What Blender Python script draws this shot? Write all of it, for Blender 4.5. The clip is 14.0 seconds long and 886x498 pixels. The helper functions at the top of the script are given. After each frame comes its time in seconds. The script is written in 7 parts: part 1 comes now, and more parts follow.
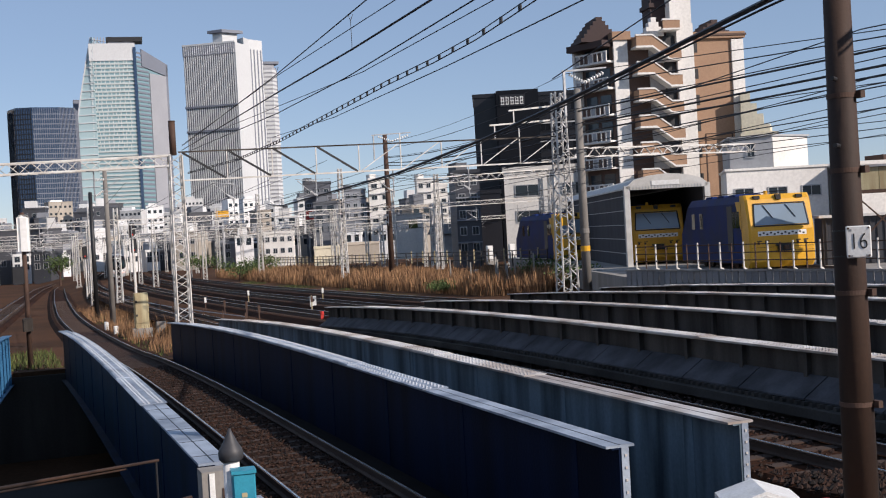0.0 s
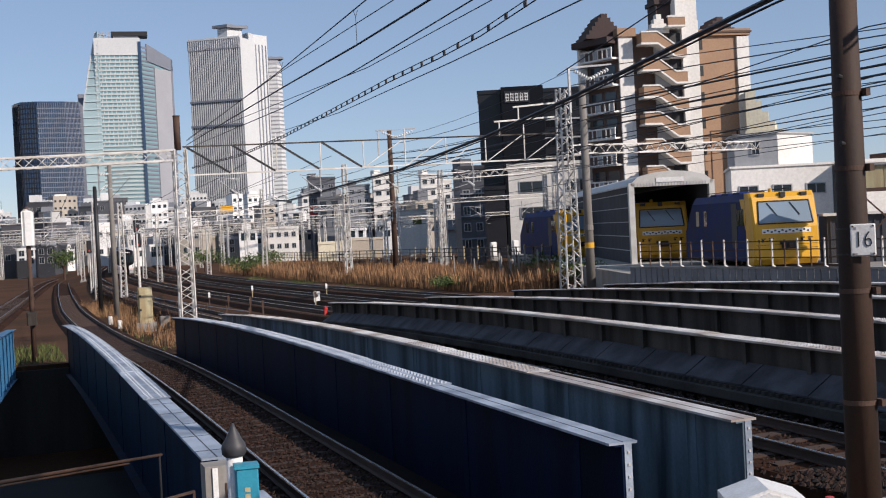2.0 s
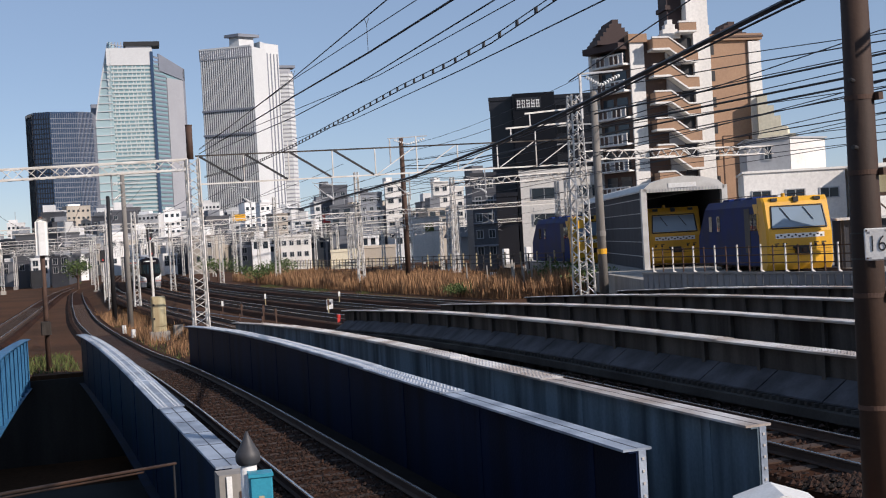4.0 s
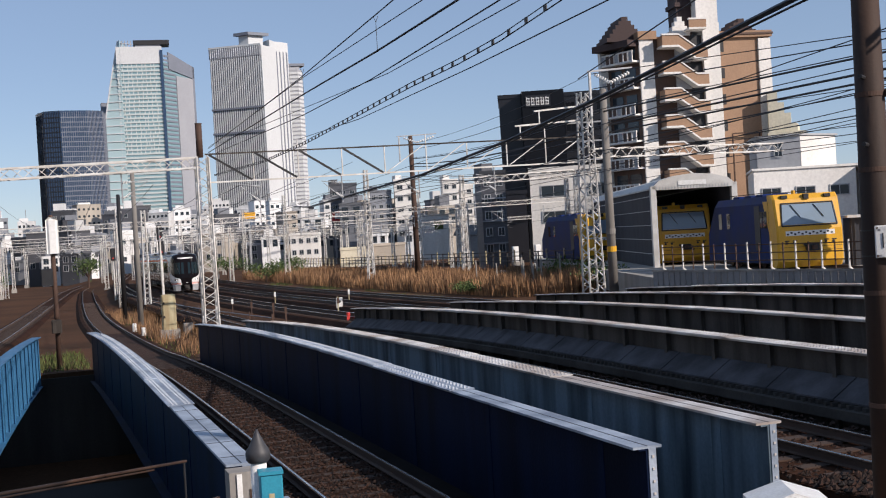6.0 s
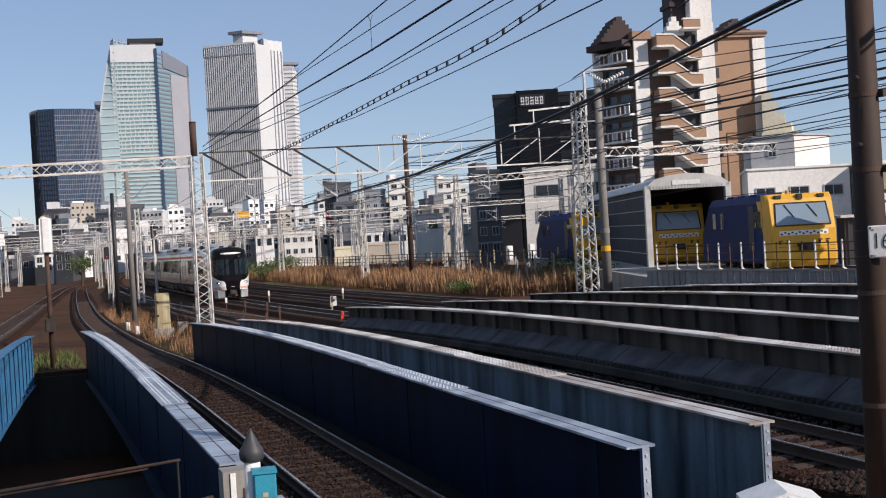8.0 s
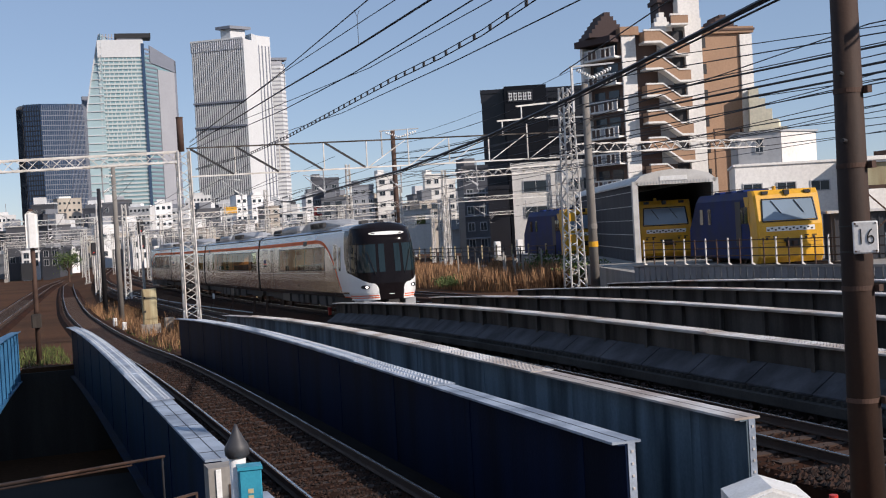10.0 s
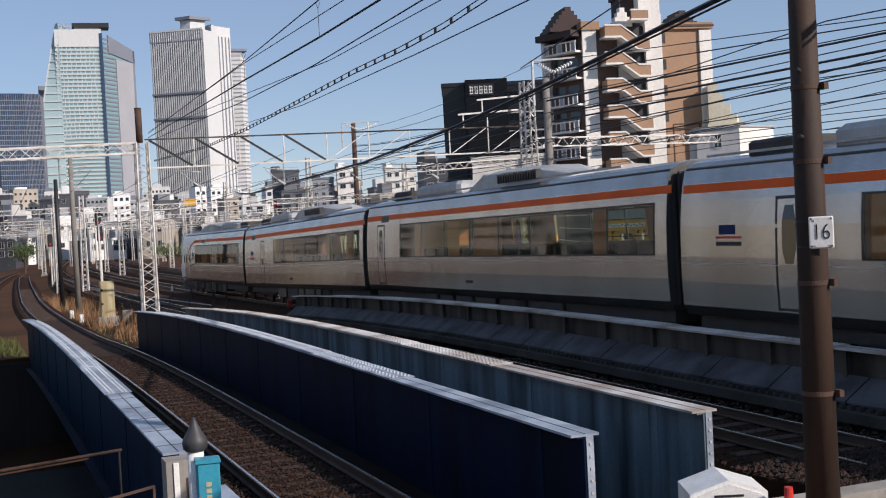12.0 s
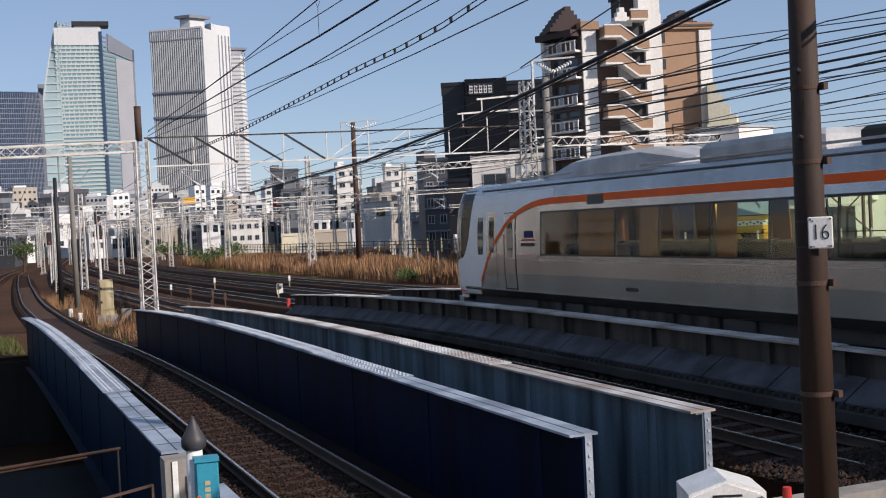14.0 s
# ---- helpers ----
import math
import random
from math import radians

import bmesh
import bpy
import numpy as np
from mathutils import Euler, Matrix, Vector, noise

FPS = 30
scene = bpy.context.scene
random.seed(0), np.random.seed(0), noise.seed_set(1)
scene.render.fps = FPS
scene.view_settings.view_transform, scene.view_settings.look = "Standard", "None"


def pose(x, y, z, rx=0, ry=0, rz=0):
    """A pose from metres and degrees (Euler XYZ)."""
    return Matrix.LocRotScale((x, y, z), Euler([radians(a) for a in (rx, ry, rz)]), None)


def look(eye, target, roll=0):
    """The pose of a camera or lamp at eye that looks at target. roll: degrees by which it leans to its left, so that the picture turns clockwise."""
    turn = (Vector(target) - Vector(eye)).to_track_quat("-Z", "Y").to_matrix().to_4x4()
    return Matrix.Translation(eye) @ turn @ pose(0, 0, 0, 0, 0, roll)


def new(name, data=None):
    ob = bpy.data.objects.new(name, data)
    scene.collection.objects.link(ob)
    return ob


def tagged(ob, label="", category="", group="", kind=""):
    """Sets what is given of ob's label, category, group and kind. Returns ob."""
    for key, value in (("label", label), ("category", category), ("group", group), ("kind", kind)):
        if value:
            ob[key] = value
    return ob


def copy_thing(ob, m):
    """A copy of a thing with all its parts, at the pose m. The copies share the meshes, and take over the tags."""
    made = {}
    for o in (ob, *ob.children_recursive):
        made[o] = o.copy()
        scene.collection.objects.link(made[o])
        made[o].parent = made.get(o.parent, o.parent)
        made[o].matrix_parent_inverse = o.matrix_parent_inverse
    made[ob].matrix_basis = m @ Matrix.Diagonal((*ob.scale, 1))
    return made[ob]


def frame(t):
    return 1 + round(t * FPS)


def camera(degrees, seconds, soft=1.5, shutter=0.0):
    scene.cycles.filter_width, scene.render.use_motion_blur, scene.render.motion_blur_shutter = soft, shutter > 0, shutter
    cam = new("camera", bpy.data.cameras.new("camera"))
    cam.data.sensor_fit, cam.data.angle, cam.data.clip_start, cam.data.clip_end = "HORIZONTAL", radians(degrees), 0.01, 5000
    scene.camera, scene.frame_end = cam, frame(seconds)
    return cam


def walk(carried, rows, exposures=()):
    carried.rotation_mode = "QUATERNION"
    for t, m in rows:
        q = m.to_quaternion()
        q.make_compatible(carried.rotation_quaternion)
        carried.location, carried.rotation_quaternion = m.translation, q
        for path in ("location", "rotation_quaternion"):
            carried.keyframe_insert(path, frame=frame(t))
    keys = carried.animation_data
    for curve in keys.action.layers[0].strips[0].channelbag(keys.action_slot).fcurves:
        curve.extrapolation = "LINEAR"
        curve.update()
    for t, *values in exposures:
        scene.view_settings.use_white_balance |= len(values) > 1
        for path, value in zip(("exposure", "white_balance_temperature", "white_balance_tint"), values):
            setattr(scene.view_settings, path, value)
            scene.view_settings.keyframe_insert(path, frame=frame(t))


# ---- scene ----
# World: Y runs along the tracks, X to the right, z = 0 is the top of the near rails.
cam = camera(40.5, 14.0, soft=1.1)
walk(cam, [
    (0.0, pose(0.00, 0, 3.4, 89.200, 3.150, -20.300)),
    (0.5, pose(0.00, 0, 3.4, 89.485, 3.346, -20.364)),
    (1.0, pose(0.00, 0, 3.4, 89.721, 3.408, -19.997)),
    (1.5, pose(0.00, 0, 3.4, 89.741, 3.123, -19.775)),
    (2.0, pose(0.00, 0, 3.4, 89.023, 2.869, -20.109)),
    (2.5, pose(0.00, 0, 3.4, 89.042, 3.159, -19.999)),
    (5.0, pose(0.00, 0, 3.4, 89.513, 3.277, -19.296)),
    (5.5, pose(0.00, 0, 3.4, 89.315, 3.373, -19.184)),
    (6.0, pose(0.00, 0, 3.4, 89.316, 3.348, -19.067)),
    (6.5, pose(0.00, 0, 3.4, 89.410, 3.023, -19.272)),
    (7.0, pose(0.00, 0, 3.4, 89.362, 3.121, -19.610)),
    (7.5, pose(0.00, 0, 3.4, 89.104, 3.136, -19.412)),
    (8.0, pose(0.00, 0, 3.4, 89.263, 3.233, -19.344)),
    (10.5, pose(0.03, 0, 3.4, 88.856, 3.231, -20.458)),
    (11.0, pose(0.03, 0, 3.4, 88.772, 3.004, -21.865)),
    (11.5, pose(0.03, 0, 3.4, 88.755, 2.656, -22.185)),
    (12.0, pose(0.03, 0, 3.4, 88.598, 2.937, -21.798)),
    (12.5, pose(0.03, 0, 3.4, 88.614, 3.183, -21.641)),
    (13.0, pose(0.03, 0, 3.4, 88.673, 3.114, -21.659)),
    (13.5, pose(0.03, 0, 3.4, 88.606, 2.939, -21.480)),
    (14.0, pose(0.03, 0, 3.4, 88.563, 2.785, -21.832)),
], exposures=[(0.0, -0.08, 6680, 17), (14.0, -0.08, 6680, 17)])

# ---- world, sun, exposure ----
SUN_DIR = Vector((1.1, -1.45, 1.0)).normalized()
world = bpy.data.worlds.new("sky")
scene.world = world
world.use_nodes = True
wn = world.node_tree
sky = wn.nodes.new("ShaderNodeTexSky")
sky.sky_type = "NISHITA"
sky.sun_disc = False
sky.sun_elevation = math.asin(SUN_DIR.z)
sky.sun_rotation = math.atan2(SUN_DIR.x, SUN_DIR.y)
sky.altitude = 300
sky.air_density, sky.dust_density, sky.ozone_density = 0.8, 0.1, 2.0
haze = wn.nodes.new("ShaderNodeMix")  # thin even haze over the whole sky
haze.data_type = "RGBA"
haze.inputs["Factor"].default_value = 0.46
haze.inputs["B"].default_value = (2.9, 4.3, 6.2, 1)
wn.links.new(sky.outputs[0], haze.inputs["A"])
wn.links.new(haze.outputs["Result"], wn.nodes["Background"].inputs[0])
wn.nodes["Background"].inputs[1].default_value = 0.112
sun_data = bpy.data.lights.new("sun", "SUN")
sun_data.energy, sun_data.angle, sun_data.color = 5.0, radians(0.5), (1.0, 0.93, 0.83)
sun = new("sun", sun_data)
sun.matrix_world = look(SUN_DIR * 50, (0, 0, 0))


# ---- materials ----
def mat(name, col, rough=0.6, metal=0.0, col2=None, scale=3.0, fine=40.0, bump=0.15, amount=0.5, streak=False, jitter=0.0, spec=0.5, grain=0.12):
    """Two scales of colour variation (large stains, fine grain), bump, optional vertical streaks and per-object shade."""
    m = bpy.data.materials.new(name)
    m.use_nodes = True
    nt = m.node_tree
    N, L = nt.nodes, nt.links
    b = N["Principled BSDF"]
    b.inputs["Roughness"].default_value, b.inputs["Metallic"].default_value = rough, metal
    b.inputs["Specular IOR Level"].default_value = spec
    tc = N.new("ShaderNodeTexCoord")
    src = tc.outputs["Object"]
    if streak:
        mp = N.new("ShaderNodeMapping")
        mp.inputs["Scale"].default_value = (1, 1, 0.12)
        L.new(src, mp.inputs[0])
        src1 = mp.outputs[0]
    else:
        src1 = src
    n1 = N.new("ShaderNodeTexNoise")
    n1.inputs["Scale"].default_value, n1.inputs["Detail"].default_value = scale, 6
    L.new(src1, n1.inputs["Vector"])
    n2 = N.new("ShaderNodeTexNoise")
    n2.inputs["Scale"].default_value, n2.inputs["Detail"].default_value = fine, 3
    L.new(src, n2.inputs["Vector"])
    ramp = N.new("ShaderNodeValToRGB")
    c2 = col2 if col2 else tuple(c * 0.55 for c in col)
    ramp.color_ramp.elements[0].position, ramp.color_ramp.elements[1].position = 0.36, 0.62
    ramp.color_ramp.elements[0].color = (*[c * (1 - amount) + d * amount for c, d in zip(col, c2)], 1)
    ramp.color_ramp.elements[1].color = (*col, 1)
    L.new(n1.outputs["Fac"], ramp.inputs[0])
    mix = N.new("ShaderNodeMix")
    mix.data_type, mix.blend_type = "RGBA", "MULTIPLY"
    mix.inputs["Factor"].default_value = 0.6
    r2 = N.new("ShaderNodeMapRange")
    r2.inputs[1].default_value, r2.inputs[2].default_value = 0.3, 0.7
    r2.inputs[3].default_value, r2.inputs[4].default_value = 1 - grain * 1.6, 1 + grain * 0.6
    L.new(n2.outputs["Fac"], r2.inputs[0])
    L.new(ramp.outputs[0], mix.inputs["A"])
    L.new(r2.outputs[0], mix.inputs["B"])
    out = mix.outputs["Result"]
    if jitter:
        oi = N.new("ShaderNodeObjectInfo")
        r3 = N.new("ShaderNodeMapRange")
        r3.inputs[3].default_value, r3.inputs[4].default_value = 1 - jitter, 1 + jitter
        L.new(oi.outputs["Random"], r3.inputs[0])
        mj = N.new("ShaderNodeMix")
        mj.data_type, mj.blend_type = "RGBA", "MULTIPLY"
        mj.inputs["Factor"].default_value = 1
        L.new(out, mj.inputs["A"])
        L.new(r3.outputs[0], mj.inputs["B"])
        out = mj.outputs["Result"]
    L.new(out, b.inputs["Base Color"])
    if bump:
        bp = N.new("ShaderNodeBump")
        bp.inputs["Strength"].default_value, bp.inputs["Distance"].default_value = bump, 0.02
        L.new(n2.outputs["Fac"], bp.inputs["Height"])
        L.new(bp.outputs[0], b.inputs["Normal"])
    return m


def island_mat(name, a, b_, rough=0.8):
    """Colour that differs from piece to piece of a joined mesh."""
    m = bpy.data.materials.new(name)
    m.use_nodes = True
    N, L = m.node_tree.nodes, m.node_tree.links
    g = N.new("ShaderNodeNewGeometry")
    r = N.new("ShaderNodeValToRGB")
    r.color_ramp.elements[0].color, r.color_ramp.elements[1].color = (*a, 1), (*b_, 1)
    L.new(g.outputs["Random Per Island"], r.inputs[0])
    L.new(r.outputs[0], N["Principled BSDF"].inputs["Base Color"])
    N["Principled BSDF"].inputs["Roughness"].default_value = rough
    return m


def glass_mat(name, col, rough=0.06, spec=0.6):
    m = bpy.data.materials.new(name)
    m.use_nodes = True
    N, L = m.node_tree.nodes, m.node_tree.links
    b = N["Principled BSDF"]
    b.inputs["Base Color"].default_value = (*col, 1)
    b.inputs["Roughness"].default_value = rough
    b.inputs["Specular IOR Level"].default_value = spec
    tc, n, bp = N.new("ShaderNodeTexCoord"), N.new("ShaderNodeTexNoise"), N.new("ShaderNodeBump")
    n.inputs["Scale"].default_value = 0.7
    bp.inputs["Strength"].default_value, bp.inputs["Distance"].default_value = 0.12, 0.05
    L.new(tc.outputs["Object"], n.inputs["Vector"])
    L.new(n.outputs["Fac"], bp.inputs["Height"])
    L.new(bp.outputs[0], b.inputs["Normal"])
    return m


def glow_mat(name, col, strength):
    m = bpy.data.materials.new(name)
    m.use_nodes = True
    b = m.node_tree.nodes["Principled BSDF"]
    b.inputs["Emission Color"].default_value = (*col, 1)
    b.inputs["Emission Strength"].default_value = strength
    return m


M_BALLAST = mat("ballast", (0.048, 0.021, 0.012), 0.95, col2=(0.018, 0.010, 0.007), scale=0.35, fine=9, bump=1.0, amount=0.7, spec=0.08, grain=0.3)
M_STONE = island_mat("ballast_stone", (0.005, 0.003, 0.002), (0.042, 0.017, 0.009), 0.95)
M_EARTH = mat("earth", (0.10, 0.049, 0.027), 0.95, col2=(0.030, 0.021, 0.013), scale=0.12, fine=6, bump=0.6, spec=0.08, grain=0.25)
M_ROAD = mat("asphalt", (0.04, 0.04, 0.042), 0.9, scale=0.5, fine=20)
M_CONC = mat("concrete", (0.36, 0.34, 0.31), 0.9, col2=(0.17, 0.155, 0.14), scale=0.8, fine=14, streak=True, amount=0.7)
M_CONC_POLE = mat("pole_concrete", (0.22, 0.205, 0.185), 0.9, col2=(0.16, 0.145, 0.13), scale=1.2, fine=25)
# navy paint, darkened further to hold the shade on the web faces
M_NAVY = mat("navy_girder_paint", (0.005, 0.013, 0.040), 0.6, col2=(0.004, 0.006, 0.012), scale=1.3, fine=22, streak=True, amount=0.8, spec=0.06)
M_BLUE = mat("blue_girder_paint", (0.025, 0.15, 0.30), 0.5, col2=(0.03, 0.07, 0.14), scale=1.1, fine=22, streak=True)
M_PALE = mat("pale_blue_girder_paint", (0.17, 0.235, 0.28), 0.6, col2=(0.03, 0.043, 0.053), scale=1.6, fine=20, streak=True, amount=0.9, spec=0.15)
# lighter than the webs: sunlight on the flanges is put into the colour
M_FLANGE = mat("sunlit_flange_paint", (0.36, 0.42, 0.50), 0.5, col2=(0.12, 0.15, 0.20), scale=1.5, fine=30, amount=0.8)
# streaked steel, darkened to hold the shade on the girder faces
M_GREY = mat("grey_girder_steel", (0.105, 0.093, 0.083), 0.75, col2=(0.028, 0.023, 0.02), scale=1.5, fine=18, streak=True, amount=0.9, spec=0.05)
# brown wear is real; the light base holds the sunlight on the tops
M_GREYTOP = mat("sunlit_worn_top", (0.58, 0.57, 0.56), 0.6, col2=(0.24, 0.18, 0.14), scale=0.9, fine=16, amount=0.8)
# rivet heads lightened as a painted highlight on the cover plates
M_RIVET = mat("sunlit_rivets", (0.46, 0.49, 0.53), 0.5, col2=(0.28, 0.31, 0.35), scale=2.0, fine=30, amount=0.6)
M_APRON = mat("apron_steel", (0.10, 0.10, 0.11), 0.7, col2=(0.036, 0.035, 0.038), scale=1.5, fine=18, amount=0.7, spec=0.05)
# stained concrete, darkened so the shade under the girders is in its colour
M_CONCDK = mat("shaded_concrete", (0.07, 0.065, 0.06), 0.95, col2=(0.03, 0.027, 0.025), scale=0.8, fine=14, streak=True, amount=0.7, spec=0.1)
# deck steel near black: the shade beside the girder is in the colour
M_DECKSHADE = mat("shade_black_steel", (0.016, 0.014, 0.014), 0.9, col2=(0.008, 0.007, 0.007), scale=1.2, fine=14, spec=0.05)
M_RAILTOP = mat("polished_rail", (0.62, 0.61, 0.60), 0.25, 1.0, scale=2, fine=40, bump=0.03, amount=0.3)
M_RAIL = mat("rusty_rail", (0.085, 0.05, 0.035), 0.8, col2=(0.04, 0.025, 0.02), scale=2, fine=40)
M_SLEEPER = mat("sleeper", (0.05, 0.028, 0.019), 0.95, col2=(0.025, 0.015, 0.011), scale=2, fine=16, jitter=0.25)
M_WHITEST = mat("white_steel", (0.72, 0.71, 0.68), 0.55, col2=(0.45, 0.40, 0.34), scale=1.4, fine=20, amount=0.7)
M_GALV = mat("galvanised_steel", (0.42, 0.43, 0.44), 0.5, 0.5, scale=2, fine=30)
M_RUST = mat("rusty_steel", (0.085, 0.045, 0.030), 0.8, col2=(0.035, 0.02, 0.015), scale=2.5, fine=30)
M_POLE = mat("brown_pole_paint", (0.066, 0.030, 0.015), 0.75, col2=(0.012, 0.006, 0.004), scale=1.6, fine=18, streak=True, amount=0.9)
M_WIRE = mat("wire", (0.03, 0.03, 0.033), 0.6, scale=3, bump=0)
M_WHITE = mat("white_enamel", (0.82, 0.82, 0.80), 0.4, col2=(0.6, 0.58, 0.53), scale=5, fine=40, bump=0.04, amount=0.4)
M_BLACK = mat("black_paint", (0.018, 0.018, 0.02), 0.5, scale=4, bump=0.05)
M_INK = mat("black_ink", (0.012, 0.012, 0.014), 0.6, scale=4, bump=0)
M_TEAL = mat("teal_plastic", (0.03, 0.30, 0.42), 0.4, col2=(0.02, 0.19, 0.30), scale=5, fine=40, bump=0.03)
M_YELLOW = mat("yellow_paint", (0.78, 0.40, 0.02), 0.4, col2=(0.50, 0.26, 0.03), scale=1.2, fine=20, bump=0.05, amount=0.5)
M_CREAM = mat("cream_box_paint", (0.50, 0.45, 0.28), 0.6, col2=(0.28, 0.20, 0.10), scale=2.5, fine=20, streak=True, amount=0.8)
M_INDIGO = mat("indigo_vehicle_paint", (0.016, 0.034, 0.13), 0.45, col2=(0.035, 0.04, 0.06), scale=0.6, fine=20, bump=0.02, amount=0.6, spec=0.04)
M_RED = mat("red_paint", (0.60, 0.04, 0.03), 0.45, scale=4, bump=0.03)
M_SHED = mat("shed_cladding", (0.085, 0.088, 0.098), 0.6, col2=(0.06, 0.06, 0.066), scale=1.0, fine=12, streak=True, spec=0.03)
M_SHEDTRIM = mat("shed_trim", (0.62, 0.61, 0.58), 0.5, col2=(0.4, 0.38, 0.34), scale=1.5, fine=20)
M_SILVER = mat("train_silver", (0.46, 0.455, 0.45), 0.22, 0.92, col2=(0.31, 0.295, 0.28), scale=1.2, fine=25, bump=0.012, streak=True, amount=0.6)
M_TRAINWHITE = mat("train_white", (0.80, 0.80, 0.79), 0.28, 0.0, col2=(0.7, 0.69, 0.67), scale=1.2, fine=25, bump=0.01, amount=0.4)
M_MASK = mat("train_black_mask", (0.009, 0.007, 0.008), 0.14, scale=1, bump=0.0, amount=0.3, spec=0.12)
M_ORANGE = mat("train_orange_stripe", (0.92, 0.13, 0.015), 0.5, scale=1, bump=0.01, amount=0.3, spec=0.15)
M_UNDER = mat("underframe_grime", (0.055, 0.05, 0.047), 0.8, scale=2, fine=20)
M_ROOFGREY = mat("train_roof_grey", (0.46, 0.47, 0.48), 0.5, 0.2, col2=(0.22, 0.22, 0.22), scale=1.5, fine=20)
M_BELLOWS = mat("bellows_rubber", (0.05, 0.05, 0.052), 0.85, scale=3)
M_TGLASS = glass_mat("train_window_glass", (0.012, 0.016, 0.012), 0.04, 0.5)
M_CURTAIN = mat("brown_curtain", (0.36, 0.12, 0.04), 0.85, col2=(0.20, 0.07, 0.03), scale=1.5, fine=18, bump=0.1)
M_SEAT = mat("seat_fabric", (0.04, 0.032, 0.027), 0.9, col2=(0.04, 0.035, 0.03), scale=2, fine=30, bump=0.1)


def pane_mat(name, tint):
    """Thin tinted pane: clear through, glossy towards grazing."""
    m = bpy.data.materials.new(name)
    m.use_nodes = True
    N, L = m.node_tree.nodes, m.node_tree.links
    tr, gl, mx = N.new("ShaderNodeBsdfTransparent"), N.new("ShaderNodeBsdfGlossy"), N.new("ShaderNodeMixShader")
    lw, pw, ad = N.new("ShaderNodeLayerWeight"), N.new("ShaderNodeMath"), N.new("ShaderNodeMath")
    tr.inputs["Color"].default_value = (*tint, 1)
    gl.inputs["Roughness"].default_value = 0.03
    lw.inputs["Blend"].default_value = 0.5
    pw.operation, ad.operation = "POWER", "MULTIPLY_ADD"
    pw.inputs[1].default_value = 4.0
    ad.inputs[1].default_value, ad.inputs[2].default_value = 0.45, 0.05
    L.new(lw.outputs["Facing"], pw.inputs[0])
    L.new(pw.outputs[0], ad.inputs[0])
    L.new(ad.outputs[0], mx.inputs[0])
    L.new(tr.outputs[0], mx.inputs[1])
    L.new(gl.outputs[0], mx.inputs[2])
    L.new(mx.outputs[0], N["Material Output"].inputs["Surface"])
    return m


M_TPANE = pane_mat("train_side_pane", (0.84, 0.93, 0.76))
M_WSCREEN = glass_mat("windscreen_glass", (0.010, 0.020, 0.024), 0.04, 0.4)
M_BGLASS = glass_mat("building_glass", (0.025, 0.035, 0.045), 0.1, 0.5)
# pale blue base puts the reflected sky into the glass colour
M_PALEGLASS = glass_mat("sky_toned_cab_glass", (0.22, 0.29, 0.36), 0.06, 0.8)
M_SKYGLASS = glass_mat("curtain_glass", (0.19, 0.31, 0.34), 0.15, 0.8)
M_WINGGLASS = glass_mat("wing_glass", (0.40, 0.54, 0.56), 0.2, 0.6)
M_DARKGLASS = glass_mat("dark_curtain_glass", (0.028, 0.055, 0.11), 0.12, 0.7)
M_BLACKGLASS = glass_mat("black_curtain_glass", (0.010, 0.011, 0.014), 0.25, 0.12)
M_LAMP = glow_mat("headlamp_glow", (1.0, 0.97, 0.9), 3.0)
M_CITYA = mat("city_white", (0.80, 0.80, 0.79), 0.85, col2=(0.50, 0.50, 0.50), scale=0.2, fine=3, bump=0.05, streak=True, jitter=0.25)
M_CITYB = mat("city_grey", (0.22, 0.235, 0.26), 0.85, col2=(0.15, 0.16, 0.18), scale=0.2, fine=3, bump=0.05, streak=True, jitter=0.45)
M_CITYC = mat("city_beige", (0.42, 0.37, 0.31), 0.85, col2=(0.3, 0.27, 0.23), scale=0.2, fine=3, bump=0.05, streak=True, jitter=0.25)
M_CITYD = mat("city_dark", (0.075, 0.08, 0.095), 0.6, col2=(0.05, 0.052, 0.06), scale=0.2, fine=3, bump=0.05, jitter=0.4)
M_WPLASTER = mat("white_plaster", (0.78, 0.76, 0.72), 0.85, col2=(0.60, 0.58, 0.54), scale=0.25, fine=4, bump=0.1, streak=True)
M_CREAMPL = mat("cream_plaster", (0.74, 0.68, 0.52), 0.85, col2=(0.6, 0.54, 0.4), scale=0.25, fine=4, bump=0.1)
M_GREYPL = mat("grey_facade", (0.42, 0.43, 0.44), 0.8, col2=(0.3, 0.3, 0.31), scale=0.2, fine=3, bump=0.05, streak=True)
M_BROWN = mat("brown_tile", (0.36, 0.22, 0.135), 0.75, col2=(0.29, 0.175, 0.11), scale=0.3, fine=6, bump=0.1)
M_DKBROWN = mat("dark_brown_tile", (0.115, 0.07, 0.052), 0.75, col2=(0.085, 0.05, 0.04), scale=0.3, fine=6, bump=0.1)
M_MAROON = mat("maroon_tile", (0.052, 0.030, 0.028), 0.75, col2=(0.035, 0.02, 0.02), scale=0.3, fine=6, bump=0.1)
M_BLACKFAC = mat("black_facade", (0.016, 0.016, 0.02), 0.4, col2=(0.010, 0.010, 0.013), scale=0.3, fine=4, bump=0.05)
M_TOWERW = mat("tower_white", (0.62, 0.64, 0.65), 0.7, col2=(0.56, 0.58, 0.59), scale=0.03, fine=0.8, bump=0.0)
M_TOWERG = mat("tower_grey", (0.36, 0.37, 0.40), 0.6, col2=(0.30, 0.31, 0.34), scale=0.03, fine=0.8, bump=0.0)
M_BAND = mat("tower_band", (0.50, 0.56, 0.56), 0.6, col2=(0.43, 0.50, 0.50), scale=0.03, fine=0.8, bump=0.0)
